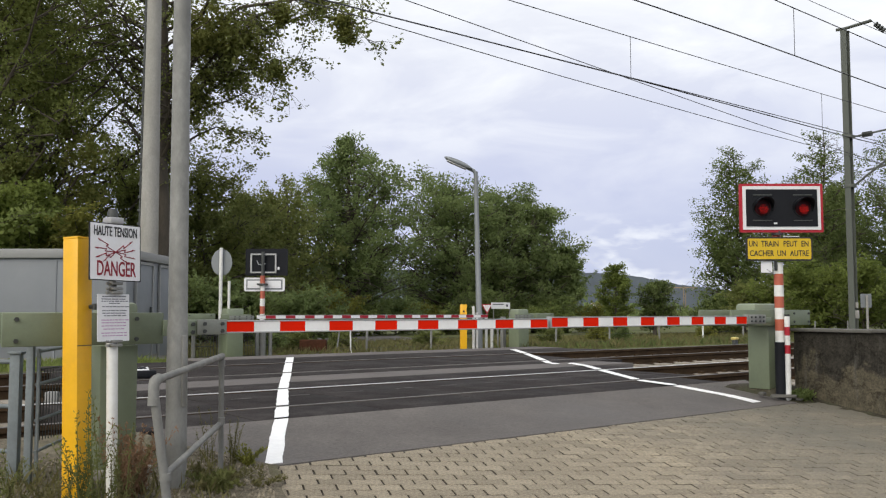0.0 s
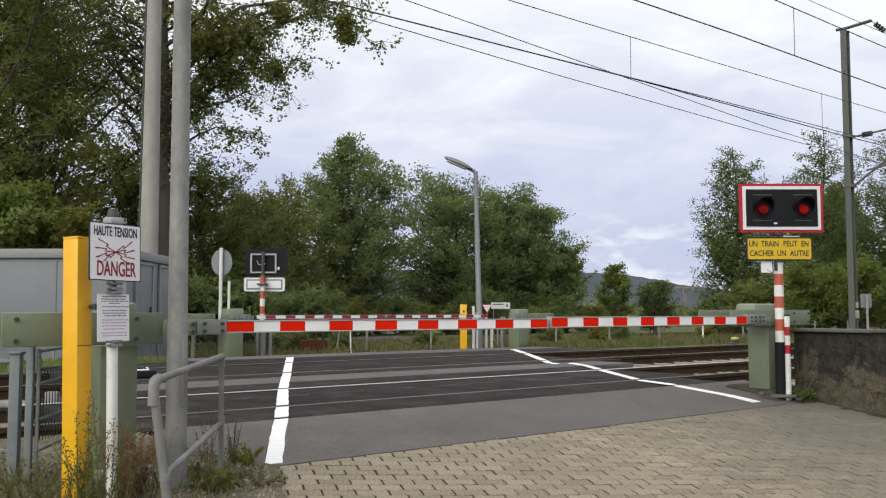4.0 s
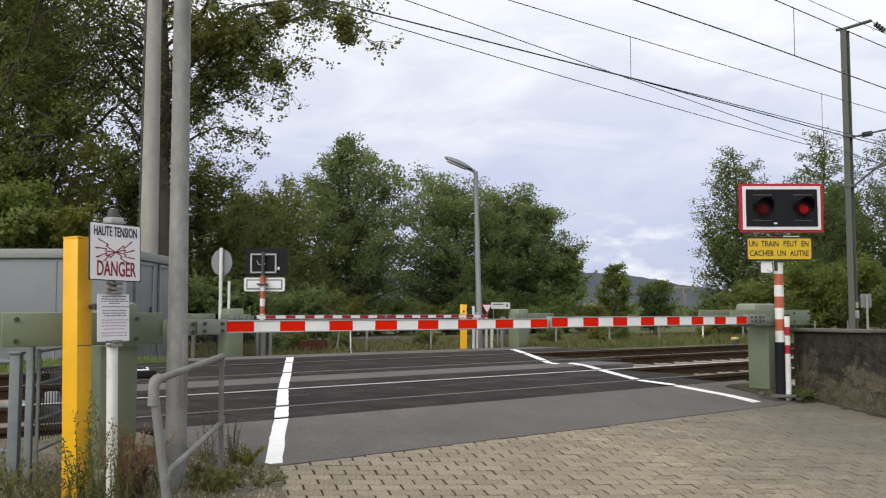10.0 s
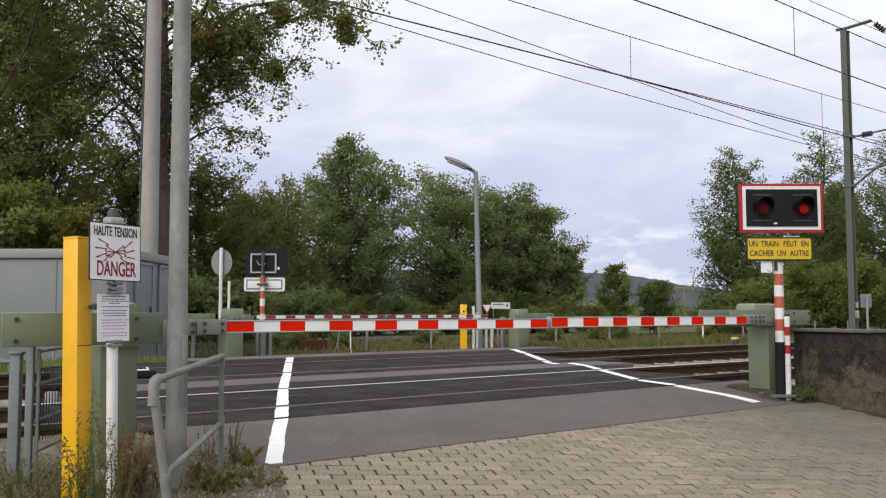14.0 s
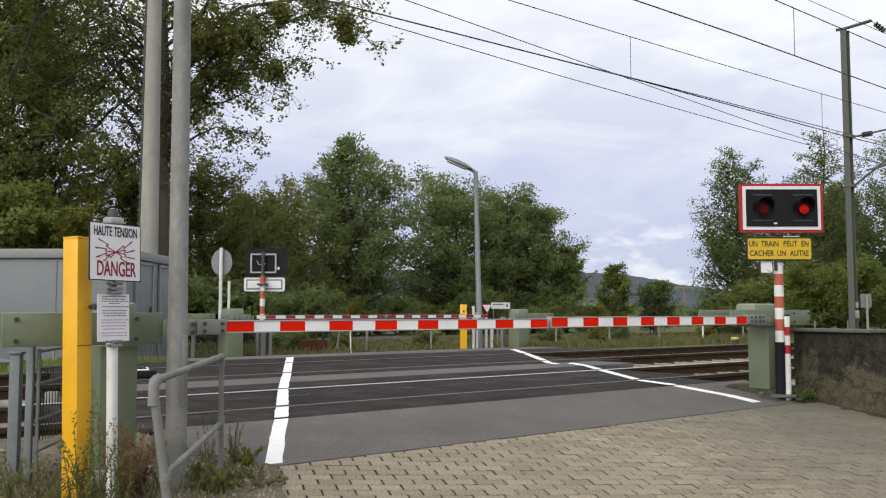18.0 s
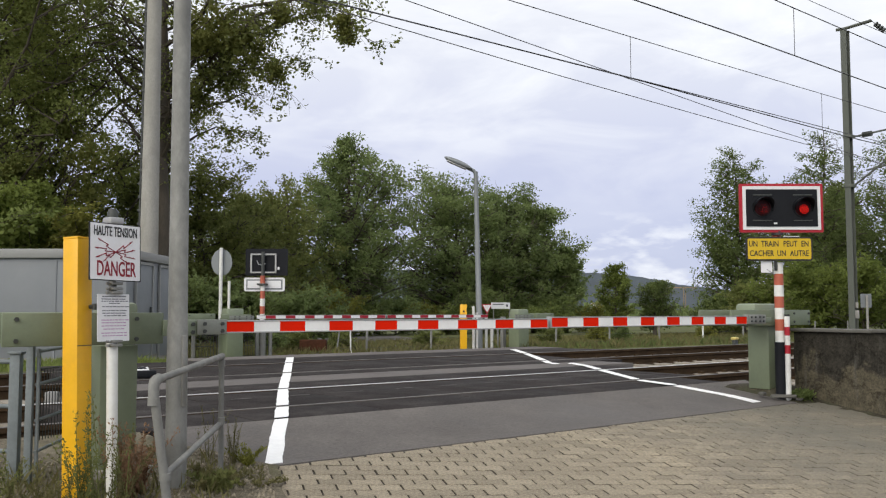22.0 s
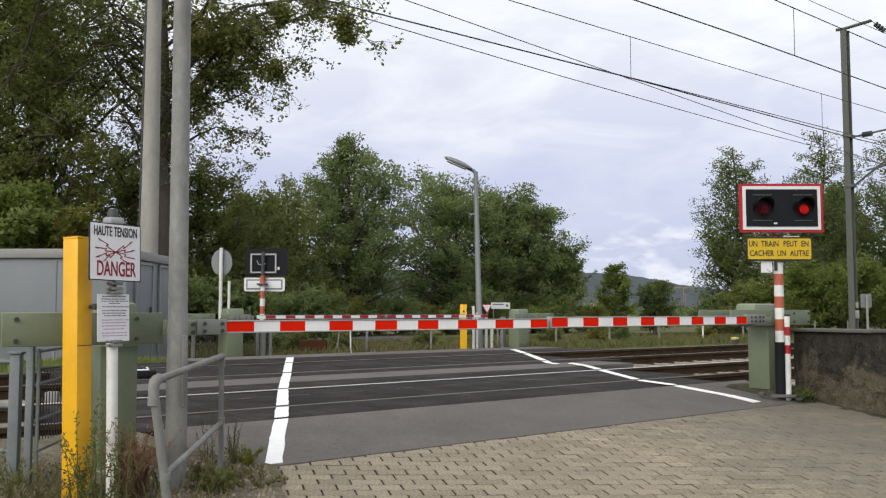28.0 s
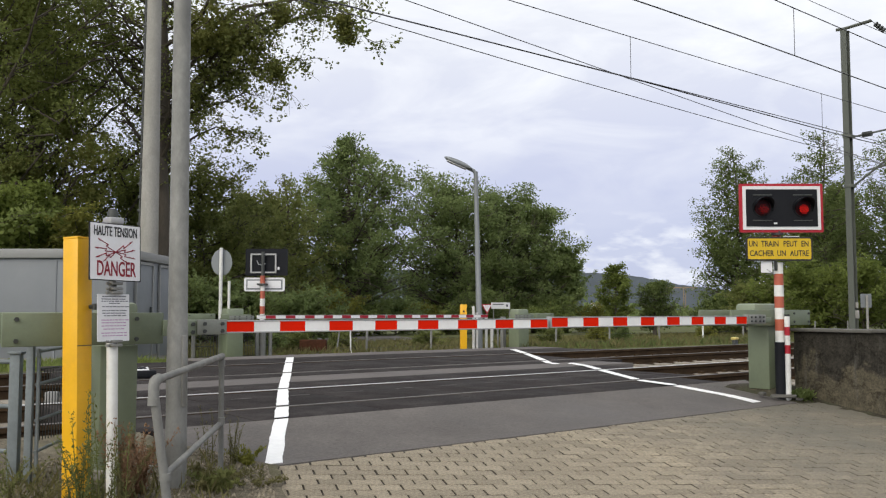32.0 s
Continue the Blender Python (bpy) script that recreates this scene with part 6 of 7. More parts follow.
SWAY = []
for spec in (
    ("poplar_tree", "tall spreading poplar with gaps and mistletoe clumps", (11.5, 29.1), 18.0, 4.4, 0.33, vase, 0.105, 14, 11, L_OLIVE, dict(limbs=60, twigs=10, pts=4, trunk_r=0.4, up=0.9, spread=0.20, ragged=0.5, gaps=0.30, fill=300, masses=(1.1, -0.06), bare=(-115, 40, 11.0, 0.9),
     boughs=((-38, 7.4, 7.7, 4.5, 1.0, 58), (-54, 8.6, 7.4, 1.2, 2.2, 60), (-37, 6.8, 5.0, 3.0, 0.9, 48), (-57, 6.8, 4.9, 1.4, 1.5, 54), (-28, 6.0, 3.0, 1.2, 0.6, 26), (-41, 7.6, 5.9, 3.8, 0.8, 50), (-67, 7.0, 4.6, 3.6, 0.6, 54), (-46, 6.4, 3.8, 2.0, 0.7, 34), (-48, 8.2, 6.4, 3.0, 1.2, 52), (-60, 7.8, 3.4, 3.0, 0.5, 44), (-44, 6.9, 2.4, 2.6, 0.3, 34)),
     balls=((0.6, -2.4, 10.3, 0.95), (0.35, -2.25, 9.7, 0.5), (1.3, -2.7, 10.0, 0.75), (1.9, -3.1, 9.6, 0.6), (2.45, -3.5, 8.9, 0.42), (3.85, -5.3, 10.35, 0.30), (3.95, -5.35, 9.95, 0.26), (3.6, -4.0, 11.4, 0.3), (2.7, -3.4, 10.9, 0.35)))),
    ("poplar_tree", "tall dense poplar behind the hut", (6.0, 30.5), 15.5, 5.6, 0.1, egg, 0.082, 90, 12, L_POPLAR, dict(limbs=64, twigs=9, pts=2, clumps=26, spread=0.30, ragged=0.5, gaps=0.06, fill=3000, up=0.85, level=0.4, masses=(1.25, -0.14))),
    ("poplar_tree", "tall full poplar beside the spreading one", (8.9, 32.4), 17.0, 4.6, 0.06, column, 0.085, 100, 33, L_POPLAR, dict(limbs=76, twigs=10, pts=2, clumps=30, spread=0.30, ragged=0.55, lobes=0.3, gaps=0.10, fill=2200, up=0.9, level=0.4, masses=(1.2, -0.15))),
    ("alder_tree", "dark green alder with bare upper twigs", (23.1, 40.8), 8.3, 2.3, 0.06, egg, 0.13, 20, 34, L_OLIVE, dict(limbs=44, twigs=8, pts=4, masses=(0.9, 0.0), spread=0.24, ragged=0.5, gaps=0.1, thin=0.8, fill=1400)),
    ("lime_tree", "yellow-green tree behind the barrier", (14.9, 32.5), 7.3, 2.9, 0.08, dome, 0.10, 60, 14, L_OLIVE, dict(limbs=46, twigs=9, pts=1, masses=(0.8, -0.08), spread=0.24, ragged=0.5, fill=1800)),
    ("lime_tree", "olive green tree beside the poplar", (12.4, 33.5), 7.4, 2.7, 0.08, dome, 0.10, 60, 24, L_OLIVE, dict(limbs=46, twigs=9, pts=1, masses=(0.8, -0.08), spread=0.24, ragged=0.5, fill=1800)),
    ("alder_tree", "dark green tree with a pointed uneven top", (28.95, 44.3), 11.5, 3.9, 0.10, ovate, 0.14, 72, 15, L_DARK, dict(limbs=106, twigs=9, pts=1, spread=0.30, ragged=0.7, up=0.6, lobes=0.15, gaps=0.06, fill=1500, masses=(0.95, -0.15), level=0.4)),
    ("lime_tree", "olive green tree between the larger ones", (18.3, 36.0), 6.6, 2.2, 0.08, dome, 0.12, 14, 29, L_OLIVE, dict(limbs=36, twigs=8, pts=4, spread=0.15, ragged=0.5, fill=1200)),
    ("alder_tree", "dark green tree in the row", (24.6, 47.5), 7.9, 3.0, 0.08, egg, 0.16, 14, 25, L_DARK, dict(limbs=36, twigs=8, pts=4, spread=0.2, ragged=0.4, fill=1200)),
    ("maple_tree", "broad round dark green maple", (40.3, 47.3), 10.6, 5.4, 0.08, dome, 0.15, 76, 16, L_DARK, dict(limbs=96, twigs=10, pts=1, spread=0.36, ragged=0.7, lobes=0.08, gaps=0.06, fill=1600, masses=(1.2, -0.12), level=0.45)),
    ("maple_tree", "round green maple beside the larger one", (44.6, 44.6), 9.0, 3.1, 0.06, dome, 0.15, 62, 17, L_DARK, dict(limbs=60, twigs=9, pts=1, spread=0.34, ragged=0.65, lobes=0.16, fill=800, masses=(1.1, -0.1), level=0.45)),
    ("maple_tree", "green maple grown into its larger neighbour", (42.3, 45.2), 10.0, 3.6, 0.08, dome, 0.15, 66, 38, L_DARK, dict(limbs=66, twigs=9, pts=1, spread=0.34, ragged=0.7, lobes=0.1, gaps=0.06, fill=800, masses=(1.1, -0.12), level=0.45)),
    ("maple_tree", "low green maple at the end of the row", (46.0, 42.8), 6.0, 1.55, 0.06, dome, 0.16, 16, 27, L_DARK, dict(limbs=34, twigs=7, spread=0.17, fill=700)),
    ("poplar_tree", "slender light green sapling in the meadow", (28.2, 23.6), 3.0, 0.72, 0.12, egg, 0.065, 18, 18, L_BRIGHT, dict(limbs=34, twigs=7, trunk_r=0.05, spread=0.06, ragged=0.45, fill=250)),
    ("willow_tree", "low bushy tree in the meadow", (29.9, 23.0), 2.35, 0.85, 0.16, dome, 0.065, 14, 19, L_MID, dict(limbs=34, twigs=7, trunk_r=0.09, spread=0.065, ragged=0.45, fill=300)),
    ("ash_tree", "loose ash tree beside the railway", (37.25, 24.1), 8.8, 2.0, 0.06, column, 0.085, 30, 20, L_MID, dict(limbs=62, twigs=8, pts=4, masses=(0.7, -0.02), spread=0.19, ragged=0.6, lobes=0.25, gaps=0.12, thin=0.7, trunk_r=0.10, fill=2200)),
    ("ash_tree", "ash tree with thin upper twigs beside the railway", (38.1, 20.4), 9.0, 2.2, 0.06, column, 0.085, 22, 21, L_MID, dict(limbs=62, twigs=8, pts=4, masses=(0.7, -0.02), spread=0.18, ragged=0.5, lobes=0.25, gaps=0.16, thin=0.6, trunk_r=0.10, fill=1300)),
    ("ash_tree", "low full ash tree beside the railway", (39.0, 22.2), 6.6, 2.0, 0.06, dome, 0.09, 24, 28, L_FRESH, dict(limbs=44, twigs=9, pts=4, masses=(0.8, -0.02), spread=0.19, ragged=0.5, fill=1400)),
    ("ash_tree", "full ash tree farther along the railway", (45.0, 23.0), 7.4, 2.6, 0.05, dome, 0.14, 13, 31, L_MID, dict(limbs=48, twigs=9, pts=4, spread=0.17, ragged=0.5, lobes=0.35, fill=1400)),
    ("ash_tree", "broad ash tree at the bend of the railway", (47.5, 20.2), 7.4, 2.6, 0.05, dome, 0.14, 13, 32, L_DARK, dict(limbs=48, twigs=9, pts=4, spread=0.17, ragged=0.5, lobes=0.35, fill=1400)),
    ("ash_tree", "ash tree behind the catenary mast", (41.8, 18.0), 9.6, 3.0, 0.06, egg, 0.09, 22, 22, L_MID, dict(limbs=62, twigs=9, pts=4, masses=(0.8, -0.02), spread=0.2, ragged=0.5, lobes=0.3, gaps=0.12, thin=0.35, trunk_r=0.12, fill=1500)),
):
    nm, lab, (tx, ty), hh, rr_, cf, shp, lf, pr, sd, mt, kw = spec
    tree, crown = grow_tree(nm, lab, ground_at(tx, ty), hh, rr_, cf, shp, lf, pr, sd, mt, **kw)
    SWAY.append((crown, hh, sd))


def build_bushes():
    """Undergrowth along the meadow's far edge and beside the railway."""
    rnd = np.random.RandomState(31)
    rows = []
    for i in range(20):
        x = 13.5 + 1.75 * i
        rows.append((x, 41.0 + rnd.uniform(-1.5, 1.8) + 0.05 * i, rnd.uniform(1.6, 2.4), rnd.uniform(1.6, 3.0), (L_FRESH, L_MID, L_DARK, L_YELLOW)[i % 4]))
    for i in range(7):
        rows.append((8.0 + 1.2 * i, 27.2 + rnd.uniform(-1.0, 1.2), rnd.uniform(1.2, 1.8), rnd.uniform(1.8, 2.8), (L_DARK, L_MID, L_DARK, L_YELLOW)[i % 4]))
    for i in range(1, 9):
        rows.append((34.3 + 2.1 * i, 22.6 - 0.75 * i + rnd.uniform(-0.6, 0.6), rnd.uniform(1.3, 2.0), rnd.uniform(2.0, 3.4), (L_BRIGHT, L_FRESH, L_BRIGHT)[i % 3]))
    rows.append((34.7, 23.2, 1.05, 1.9, L_MID))
    rows.append((32.6, 20.6, 1.3, 2.2, L_OLIVE))
    for x, y, r, h in ((30.3, 17.5, 1.7, 3.0), (31.9, 16.8, 1.6, 2.8), (31.6, 15.3, 1.7, 3.1), (33.9, 14.9, 1.8, 2.7), (33.5, 13.3, 1.6, 2.5)):
        rows.append((x * 1.06, y * 1.06, r, h, L_BRIGHT))
    for i in range(6):
        rows.append((2.6 + 0.9 * i, 23.0 + rnd.uniform(-0.5, 0.5), 1.5, rnd.uniform(3.0, 4.3), (L_FRESH, L_BRIGHT, L_FRESH, L_BRIGHT, L_BRIGHT, L_YELLOW)[i]))
    for x, y, r, h, mt in ((10.05, 18.6, 0.4, 0.75, L_DARK), (11.0, 18.9, 0.35, 0.5, L_OLIVE), (12.4, 19.2, 0.4, 0.5, L_OLIVE), (18.9, 18.2, 0.3, 0.5, L_OLIVE), (20.4, 17.8, 0.35, 0.62, L_YELLOW), (22.2, 18.4, 0.4, 0.5, L_MID), (15.0, 19.0, 0.4, 0.5, L_OLIVE), (25.2, 17.4, 0.35, 0.55, L_YELLOW)):
        grow_tree("shrub", "small scrubby shrub in the meadow", ground_at(x, y), h, r, 0.04, dome, 0.05, 10, int(x * 100), mt, limbs=16, twigs=5, trunk_r=0.02, spread=0.05, ragged=0.4, flare=0.2, category="shrub", group="meadow shrubs")
    for i in range(9):
        rows.append((26.0 + 2.6 * i, 52.0 - 0.2 * i + rnd.uniform(-1, 1), 2.4, rnd.uniform(3.6, 4.8), L_DARK))
    for i, (x, y, r, h, mt) in enumerate(rows):
        grow_tree("bush", "leafy green bush in the undergrowth", ground_at(x, y), h, r, 0.04, dome, 0.10, 13, 100 + i, mt, limbs=24, twigs=6, trunk_r=0.05, spread=0.11, ragged=0.5, fill=420, flare=0.3, category="bush", group="undergrowth bushes")


build_bushes()


def build_far_woods():
    """Wooded belts far across the meadow."""
    rnd = np.random.RandomState(41)
    c, sp = [], []
    for az, r, h in [(a, rnd.uniform(120, 190), rnd.uniform(4, 8)) for a in np.linspace(15, 95, 190)]:
        a = radians(az)
        for k in range(9):
            c.append((r * math.cos(a) + rnd.normal() * 2.5, r * math.sin(a) + rnd.normal() * 2.5, -1.6 + 0.36 * h * rnd.rand()))
    V, F = leaf_cloud(rnd, np.array(c), 1.2, 16, 0.9)
    o = new("far_woods", raw_mesh("far_woods", V, F, L_DARK))
    tagged(o, "dark green belt of distant trees", "trees", kind="stuff")


build_far_woods()


def build_grass():
    """Long grass of the meadow and rough verges."""
    def blades(name, n, area, h, mat, seed, label, w=0.012, lean=0.35):
        rnd = np.random.RandomState(seed)
        x, y, z = area(rnd, n)
        hh = h * (0.5 + rnd.rand(n))
        a = rnd.rand(n) * 6.283
        l = rnd.normal(size=(n, 2)) * lean * hh[:, None]
        ww = w * (0.6 + 0.8 * rnd.rand(n))
        dx, dy = np.cos(a) * ww, np.sin(a) * ww
        V = np.stack([np.stack([x - dx, y - dy, z], -1), np.stack([x + dx, y + dy, z], -1), np.stack([x + dx * 0.6 + l[:, 0] * 0.4, y + dy * 0.6 + l[:, 1] * 0.4, z + hh * 0.6], -1), np.stack([x + l[:, 0], y + l[:, 1], z + hh], -1)], 1).reshape(-1, 3)
        o = new(name, raw_mesh(name, V, np.arange(4 * n).reshape(n, 4), mat))
        return tagged(o, label, "grass", kind="stuff")

    def field(rnd, n):
        x = 8 + 34 * rnd.rand(n)
        y = 16.6 + 10 * rnd.rand(n) ** 1.3
        return x, y, np.array([ramp_z(v) - 0.06 for v in y])

    def verge(rnd, n):
        x = 0.6 + 2.1 * rnd.rand(n) ** 1.4
        y = 3.6 + 1.75 * rnd.rand(n)
        keep = x < 2.45 + 0.5 * (np.minimum(y, 4.95) - 4.95) - 0.4 * np.maximum(y - 4.95, 0)
        x = np.where(keep, x, x - 1.2)
        return x, y, np.array([ramp_z(v) + 0.01 for v in y])

    def trackside(rnd, n):
        x = 10.5 + 30 * rnd.rand(n)
        y = 13.6 + 2.6 * rnd.rand(n)
        keep = x > right_edge(15) + 0.6
        return np.where(keep, x, x + 9), y, np.full(n, -0.28) + 0.1 * (y > 14.5)
    blades("meadow_grass", 24000, field, 0.17, L_STRAW, 51, "long olive and straw coloured meadow grass")
    blades("meadow_grass", 14000, field, 0.13, L_OLIVE, 52, "long green meadow grass")
    blades("verge_grass", 900, verge, 0.05, L_WEED, 53, "short green grass on the verge", 0.004)
    blades("verge_grass", 900, verge, 0.09, L_STRAW, 54, "dry straw on the verge", 0.003)
    blades("trackside_grass", 5000, trackside, 0.22, L_STRAW, 55, "dry grass beside the track", 0.01)
    blades("trackside_grass", 6000, trackside, 0.2, L_MID, 56, "green grass beside the track", 0.01)

    def left_bank(rnd, n):
        return -8 + 14.2 * rnd.rand(n), 14.05 + 2.6 * rnd.rand(n), np.full(n, -0.1)
    blades("trackside_grass", 14000, left_bank, 0.1, L_FRESH, 57, "bright green grass before the hut", 0.012)


build_grass()


def build_weed(x, y, h, n, mat, seed, label, leaf=0.02, name="weed", bush=0.12, per=5):
    rnd = np.random.RandomState(seed)
    t = thing(name, label, "weed", pose(x, y, ramp_z(y) + 0.005), "verge weeds")
    wood, ends = [], []
    for i in range(n):
        b = rnd.normal(size=2) * bush * 0.35
        tip = b + rnd.normal(size=2) * bush
        hh = h * rnd.uniform(0.55, 1.05)
        k = np.linspace(0, 1, 5)
        path = np.column_stack([b[0] + (tip[0] - b[0]) * k ** 1.5, b[1] + (tip[1] - b[1]) * k ** 1.5, hh * k])
        wood.append(branch_tube(path, np.linspace(0.0035, 0.001, 5), 4))
        for f in np.linspace(0.15, 1.0, 15):
            ends.append([np.interp(f, k, path[:, c]) for c in range(3)])
    tv, tf = join_arrays(wood)
    st = new("stalk", raw_mesh("stalk", tv, tf, mat))
    st.parent = t
    tagged(st, kind="stuff")
    V, F = leaf_cloud(rnd, np.array(ends), 0.008, per, leaf * 1.5, droop=-1.2, slim=0.5)
    le = new("foliage", raw_mesh("foliage", V, F, mat))
    le.parent = t
    tagged(le, kind="stuff")
    return t


WEEDS = []
for spec in ((1.40, 4.38, 0.50, 8, L_WEED, 61, "tall thin grass weed before the yellow post", 0.013, 0.06),
             (1.47, 4.40, 0.58, 8, L_WEED, 62, "tall flowering weed before the yellow post", 0.013, 0.07),
             (1.56, 4.40, 0.44, 4, L_WEED, 63, "thin weed around the white post", 0.012, 0.06),
             (1.70, 4.66, 0.40, 20, L_DRY, 64, "rusty red dried dock weed", 0.013, 0.09),
             (1.80, 4.72, 0.36, 20, L_DRY, 65, "rusty red dried dock weed by the handrail", 0.013, 0.09),
             (1.66, 4.52, 0.30, 8, L_STRAW, 75, "dry pale grass weed by the white post", 0.012, 0.10),
             (2.36, 5.10, 0.36, 5, L_STRAW, 66, "yellowish weed at the asphalt edge", 0.008, 0.05),
             (2.50, 5.06, 0.27, 9, L_STRAW, 76, "feathery yellowish weed at the asphalt edge", 0.007, 0.045),
             (2.24, 4.90, 0.10, 5, L_STRAW, 67, "low green weed at the asphalt edge", 0.016, 0.10),
             (2.58, 5.02, 0.09, 10, L_YELLOW, 68, "low bright weed tuft at the asphalt edge", 0.014, 0.06),
             (2.14, 4.70, 0.08, 5, L_STRAW, 69, "low weed at the lamp column's foot", 0.016, 0.10),
             (2.20, 4.62, 0.12, 10, L_WEED, 77, "dark green weed tuft at the column's foot", 0.02, 0.09),
             (2.30, 4.72, 0.07, 6, L_STRAW, 78, "green weed tuft on the verge", 0.018, 0.08),
             (2.44, 4.60, 0.06, 6, L_STRAW, 79, "dry grass tuft on the verge", 0.014, 0.08),
             (8.86, 4.99, 0.10, 13, L_MID, 70, "green weed at the foot of the wall", 0.028, 0.05),
             (8.93, 4.96, 0.10, 11, L_MID, 71, "green weed at the foot of the wall", 0.028, 0.045),
             (1.15, 4.75, 0.30, 9, L_WEED, 72, "thin weed at the fence post", 0.012, 0.12),
             (1.30, 4.62, 0.24, 9, L_STRAW, 73, "pale dry weed at the fence post", 0.012, 0.12)):
    x_, y_, h_, n_, m_, s_, l_, lf_, bu_ = spec
    WEEDS.append((build_weed(x_, y_, h_, n_, m_, s_, l_, lf_, bush=bu_), s_))

# verge soil, and the pavement


def build_verge():
    """Gritty soil between the pavement, the asphalt and the fence, with an uneven edge."""
    rnd = random.Random(12)
    corners = [(2.36, 4.10), (2.49, 4.387), (2.62, 4.68), (2.74, 4.93), (2.70, 4.98), (2.576, 5.30), (2.449, 5.523), (2.30, 6.02), (1.9, 6.14), (-14.0, 6.14), (-14.0, -2.0), (-0.7, -2.0)]
    pts = []
    for (x0, y0), (x1, y1) in zip(corners, corners[1:] + corners[:1]):
        n = max(1, int(min(2.0, math.hypot(x1 - x0, y1 - y0)) / 0.05))
        for i in range(n):
            k = i / n
            pts.append((x0 + (x1 - x0) * k + rnd.uniform(-0.014, 0.014), y0 + (y1 - y0) * k + rnd.uniform(-0.014, 0.014)))
    bm = B()
    prism(bm, pts, lambda x, y: ramp_z(y) - 0.4, lambda x, y: ramp_z(y) + 0.014)
    bmesh.ops.triangulate(bm, faces=[f for f in bm.faces if len(f.verts) > 4])
    o = part("verge_soil", bm, M_SOIL, None, "gritty brown soil verge with weeds", smooth=0)
    tagged(o, "gritty brown soil verge with weeds", "ground", kind="structure")
    r = np.random.RandomState(9)
    n = 4200
    k = r.rand(n)
    y = 4.0 + 1.6 * r.rand(n)
    x = 2.55 + 0.45 * (np.minimum(y, 4.95) - 4.9) - 0.45 * np.maximum(y - 4.95, 0) + 0.10 - 1.4 * k ** 1.6
    s = 0.003 + 0.012 * r.rand(n) ** 2.5
    base = np.array([(1, 0, 0), (-1, 0, 0), (0, 1, 0), (0, -1, 0), (0, 0, 1), (0, 0, -1)], float)
    faces = np.array([(0, 2, 4), (2, 1, 4), (1, 3, 4), (3, 0, 4), (2, 0, 5), (1, 2, 5), (3, 1, 5), (0, 3, 5)])
    V = base[None] * (1 + 0.6 * (r.rand(n, 6, 1) - 0.5)) * s[:, None, None] + np.stack([x, y, np.array([ramp_z(v) for v in y]) + 0.016], -1)[:, None]
    ob = new("verge_gravel", raw_mesh("verge_gravel", V.reshape(-1, 3), (faces[None] + 6 * np.arange(n)[:, None, None]).reshape(-1, 3), M_GRIT))
    tagged(ob, "small pale stones scattered on the verge", "gravel", kind="stuff")


build_verge()


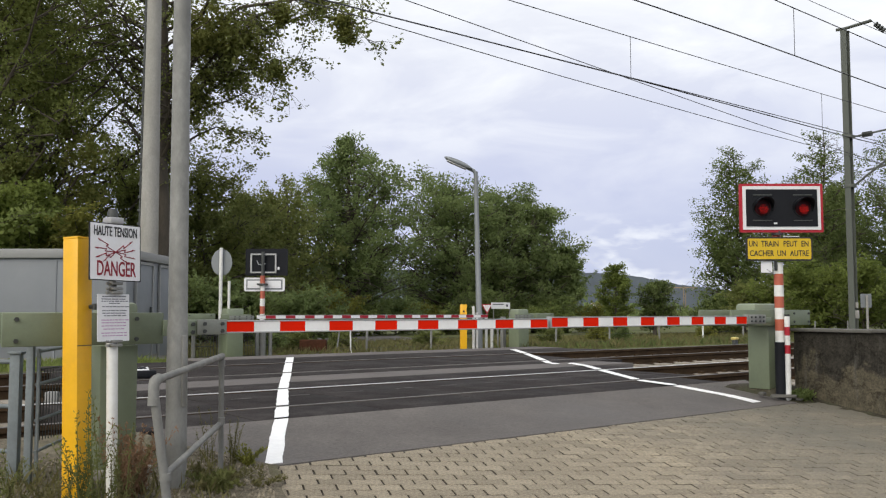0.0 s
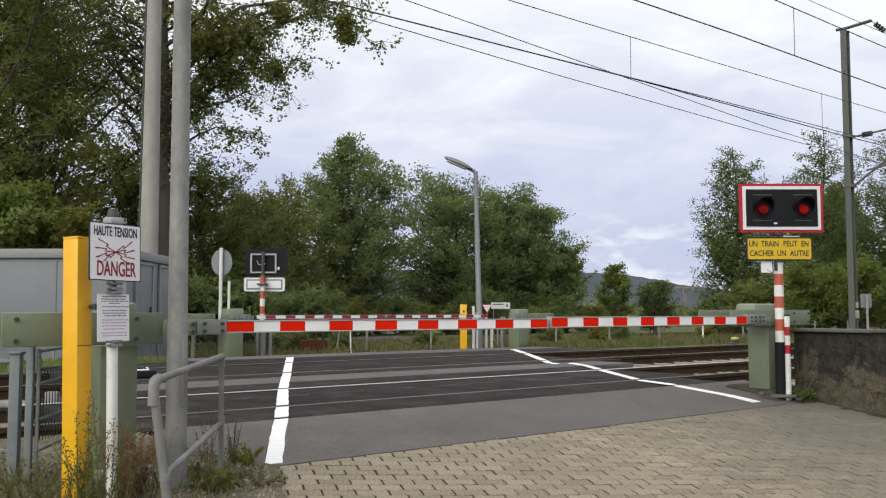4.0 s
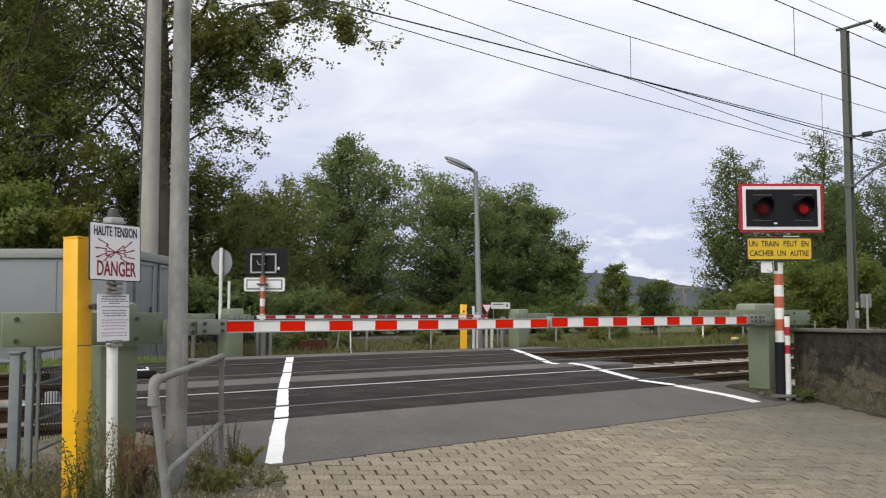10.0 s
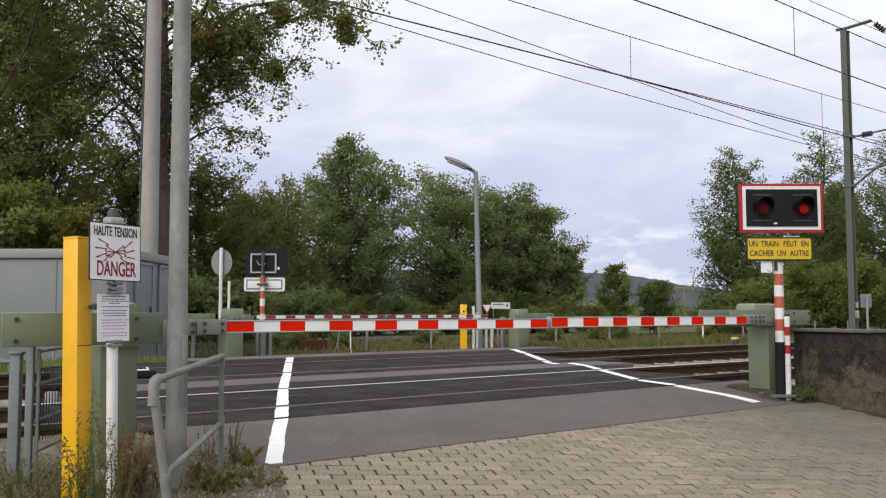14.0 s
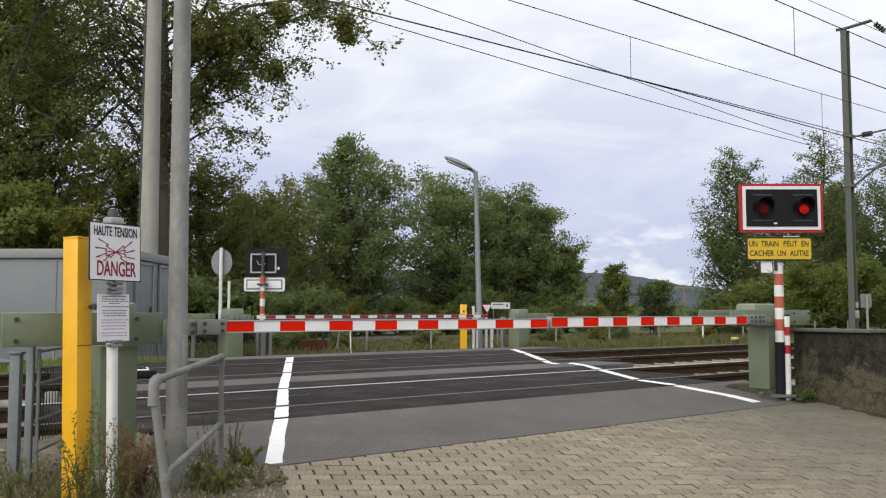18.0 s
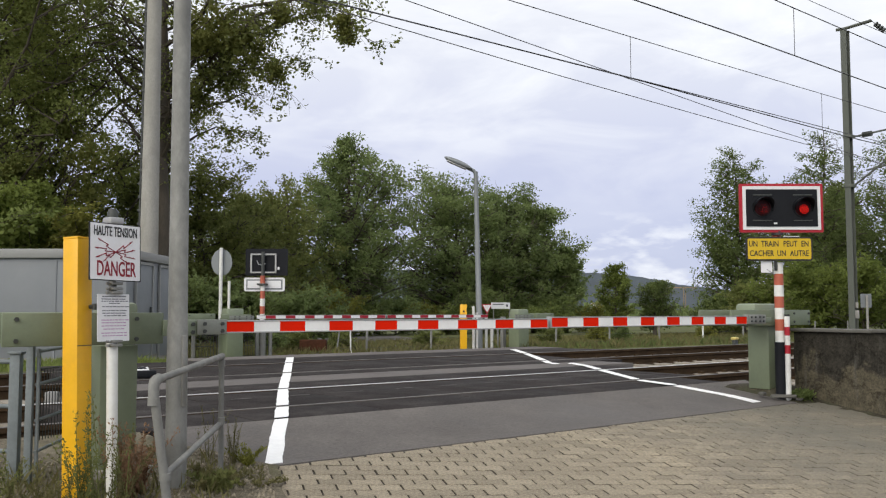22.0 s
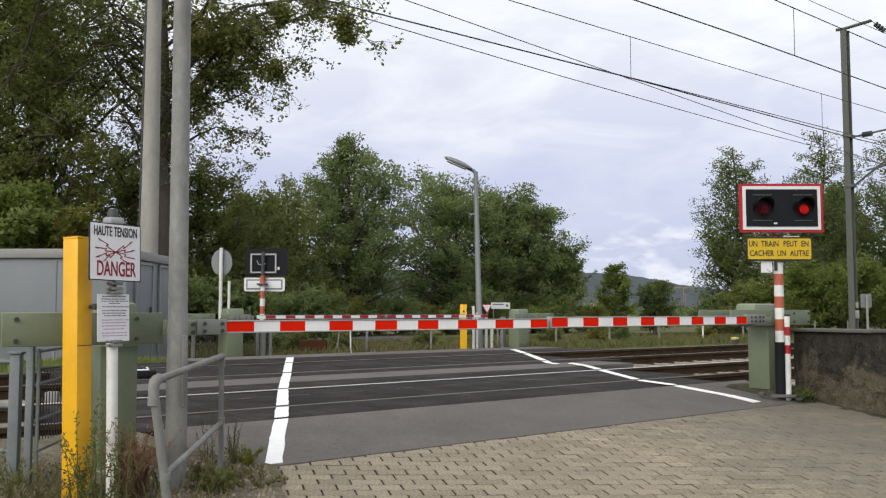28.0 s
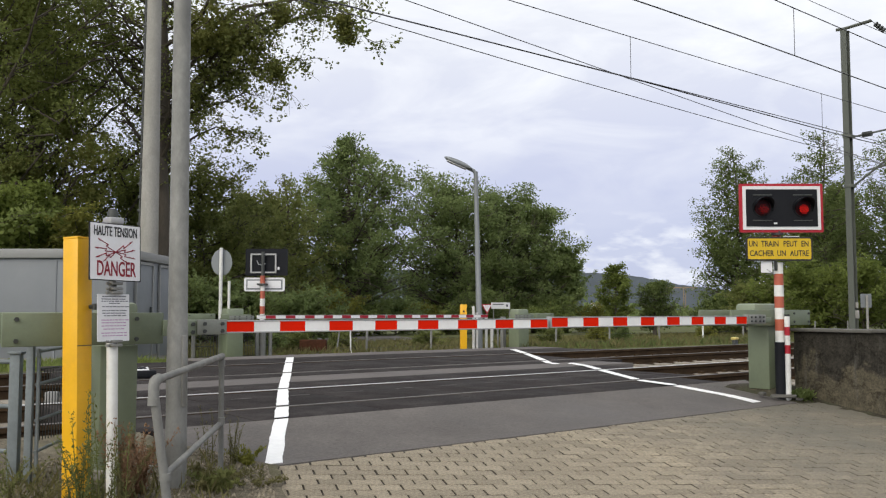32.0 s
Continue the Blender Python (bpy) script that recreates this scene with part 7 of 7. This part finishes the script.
def build_pavers():
    """Zigzag concrete pavers in running bond, turned with the road."""
    pv = thing("pavement", "beige interlocking zigzag concrete pavers", "pavement", Matrix.Identity(4), kind="structure")
    bm = B()
    ys = [-6, -2, 0, 1.5, 3, 4.0, 4.93]
    rows = [[bm.verts.new((x, y, ramp_z(y) - 0.014)) for x in (0.6 + (y - 4.95) * 0.5, 12)] for y in ys]
    for a, b in zip(rows, rows[1:]):
        bm.faces.new((a[0], a[1], b[1], b[0]))
    part("joint_bed", bm, M_JOINT, pv, "dark sandy joints", smooth=0)
    ang = radians(-24.5)
    cu, su = math.cos(ang), math.sin(ang)
    L_, Wd, g = 0.190, 0.104, 0.0034
    wave, row = 0.0042, 0.104
    hx, hy = L_ / 2 - 1.6 * g, Wd / 2 - 0.9 * g
    side = [(-hx, wave), (-0.05, -wave), (0.0, wave), (0.05, -wave), (hx, wave)]
    out = [(x, -hy + d) for x, d in side] + [(x, hy + d) for x, d in reversed(side)]
    tri = math.atan(0.113)

    def stone():
        b = B()
        top = [b.verts.new((x * 0.97, y * 0.94, 0.0)) for x, y in out]
        rim = [b.verts.new((x, y, -0.004)) for x, y in out]
        low = [b.verts.new((x, y, -0.03)) for x, y in out]
        b.faces.new(top)
        for i in range(10):
            j = (i + 1) % 10
            b.faces.new((rim[i], rim[j], top[j], top[i]))
            b.faces.new((low[i], low[j], rim[j], rim[i]))
        ms = mesh_of("paver", b, M_PAVER, 0)
        ms.materials.append(M_JOINT)
        for p in ms.polygons:
            p.material_index = 1 if abs(p.normal.z) < 0.2 else 0
        return ms
    me = stone()
    base_v = np.array([v.co[:] for v in me.vertices])
    polys = [tuple(p.vertices) for p in me.polygons]
    rnd = random.Random(77)
    far_v, far_f, near = [], [], 0
    cells = []
    for r in range(-108, 98):
        for c in range(-76, 66):
            u = (c + 0.5 * (r % 2)) * L_
            v = r * row
            x, y = 5.0 + u * cu - v * su, 3.9 + u * su + v * cu
            if not (-2.2 < x < 9.6 and -1.95 < y < 5.03):
                continue
            if x < 2.42 + 0.5 * (y - 4.95) or x > 9.0 + 0.22 * (min(y, 5) - 4.3):
                continue
            cells.append((x, y))
    cells.sort(key=lambda p: math.hypot(p[0] - 3.6, p[1] - 4.3))
    tilt = Matrix.Rotation(tri, 4, "X") @ Matrix.Rotation(ang, 4, "Z")
    fv, ff, o = [], [], 0
    for i, (x, y) in enumerate(cells):
        m = Matrix.Translation((x, y, ramp_z(y) + rnd.uniform(-0.0022, 0.0022))) @ Matrix.Rotation(rnd.uniform(-0.008, 0.008), 4, "X") @ Matrix.Rotation(rnd.uniform(-0.008, 0.008), 4, "Y") @ tilt
        if i < 300:
            ob = new("paver", me)
            ob.parent = pv
            ob.matrix_basis = m
        else:
            a = np.array(m)
            fv.append(base_v @ a[:3, :3].T + a[:3, 3])
            ff += [tuple(k + o for k in p) for p in polys]
            o += len(base_v)
    mm = bpy.data.meshes.new("pavers_rest")
    mm.from_pydata(np.concatenate(fv).tolist(), [], ff)
    mm.materials.append(M_PAVER)
    mm.materials.append(M_JOINT)
    sides = [p.material_index for p in me.polygons]
    mm.polygons.foreach_set("material_index", sides * (len(ff) // len(sides)))
    rest = new("pavers_rest", mm)
    rest.parent = pv
    tagged(rest, kind="stuff")


build_pavers()

# ---------------------------------------------------------------- what moves


def motions():
    # the two red lamps take turns, about once a second; added slats imitate it
    period = 1.0017
    for side, slats in enumerate(LAMPS):
        turns = [(0.0, -70 if side == 0 else -68)]
        k = -1
        while k * period < 33:
            for dt, a in ((-0.12, -86), (0.0, -69), (0.09, -14), (0.20, -3), (0.40, -14), (0.49, -66), (0.59, -88)):
                t = k * period + (0.0 if side == 0 else period / 2) + dt
                if 0.03 < t < 31.97 and t > turns[-1][0] + 0.03:
                    turns.append((t, a))
            k += 1
        turns.append((32.0, -76 if side == 0 else -56))
        for slat in slats:
            place = slat.matrix_basis.copy()
            walk(slat, [(t, place @ pose(0, 0, 0, a)) for t, a in turns])
    # clouds drift slowly over
    walk(CLOUDS, [(0.0, pose(0, 0, 0)), (16.0, pose(0, 0, 0, 0, 0, -1.35)), (32.0, pose(0, 0, 0, 0, 0, -2.7))])
    # a light wind rocks crowns and weeds
    for crown, h, seed in SWAY:
        r = random.Random(seed)
        rows = [(t, pose(0, 0, 0, r.uniform(-0.22, 0.22), r.uniform(-0.22, 0.22), r.uniform(-0.15, 0.15))) for t in [k * 1.6 for k in range(21)]]
        walk(crown, rows)
    for weed, seed in WEEDS:
        r = random.Random(seed)
        m = weed.matrix_basis.copy()
        rows = [(t, m @ pose(0, 0, 0, r.uniform(-2.5, 2.5), r.uniform(-2.5, 2.5), 0)) for t in [k * 0.8 for k in range(41)]]
        walk(weed, rows)


motions()
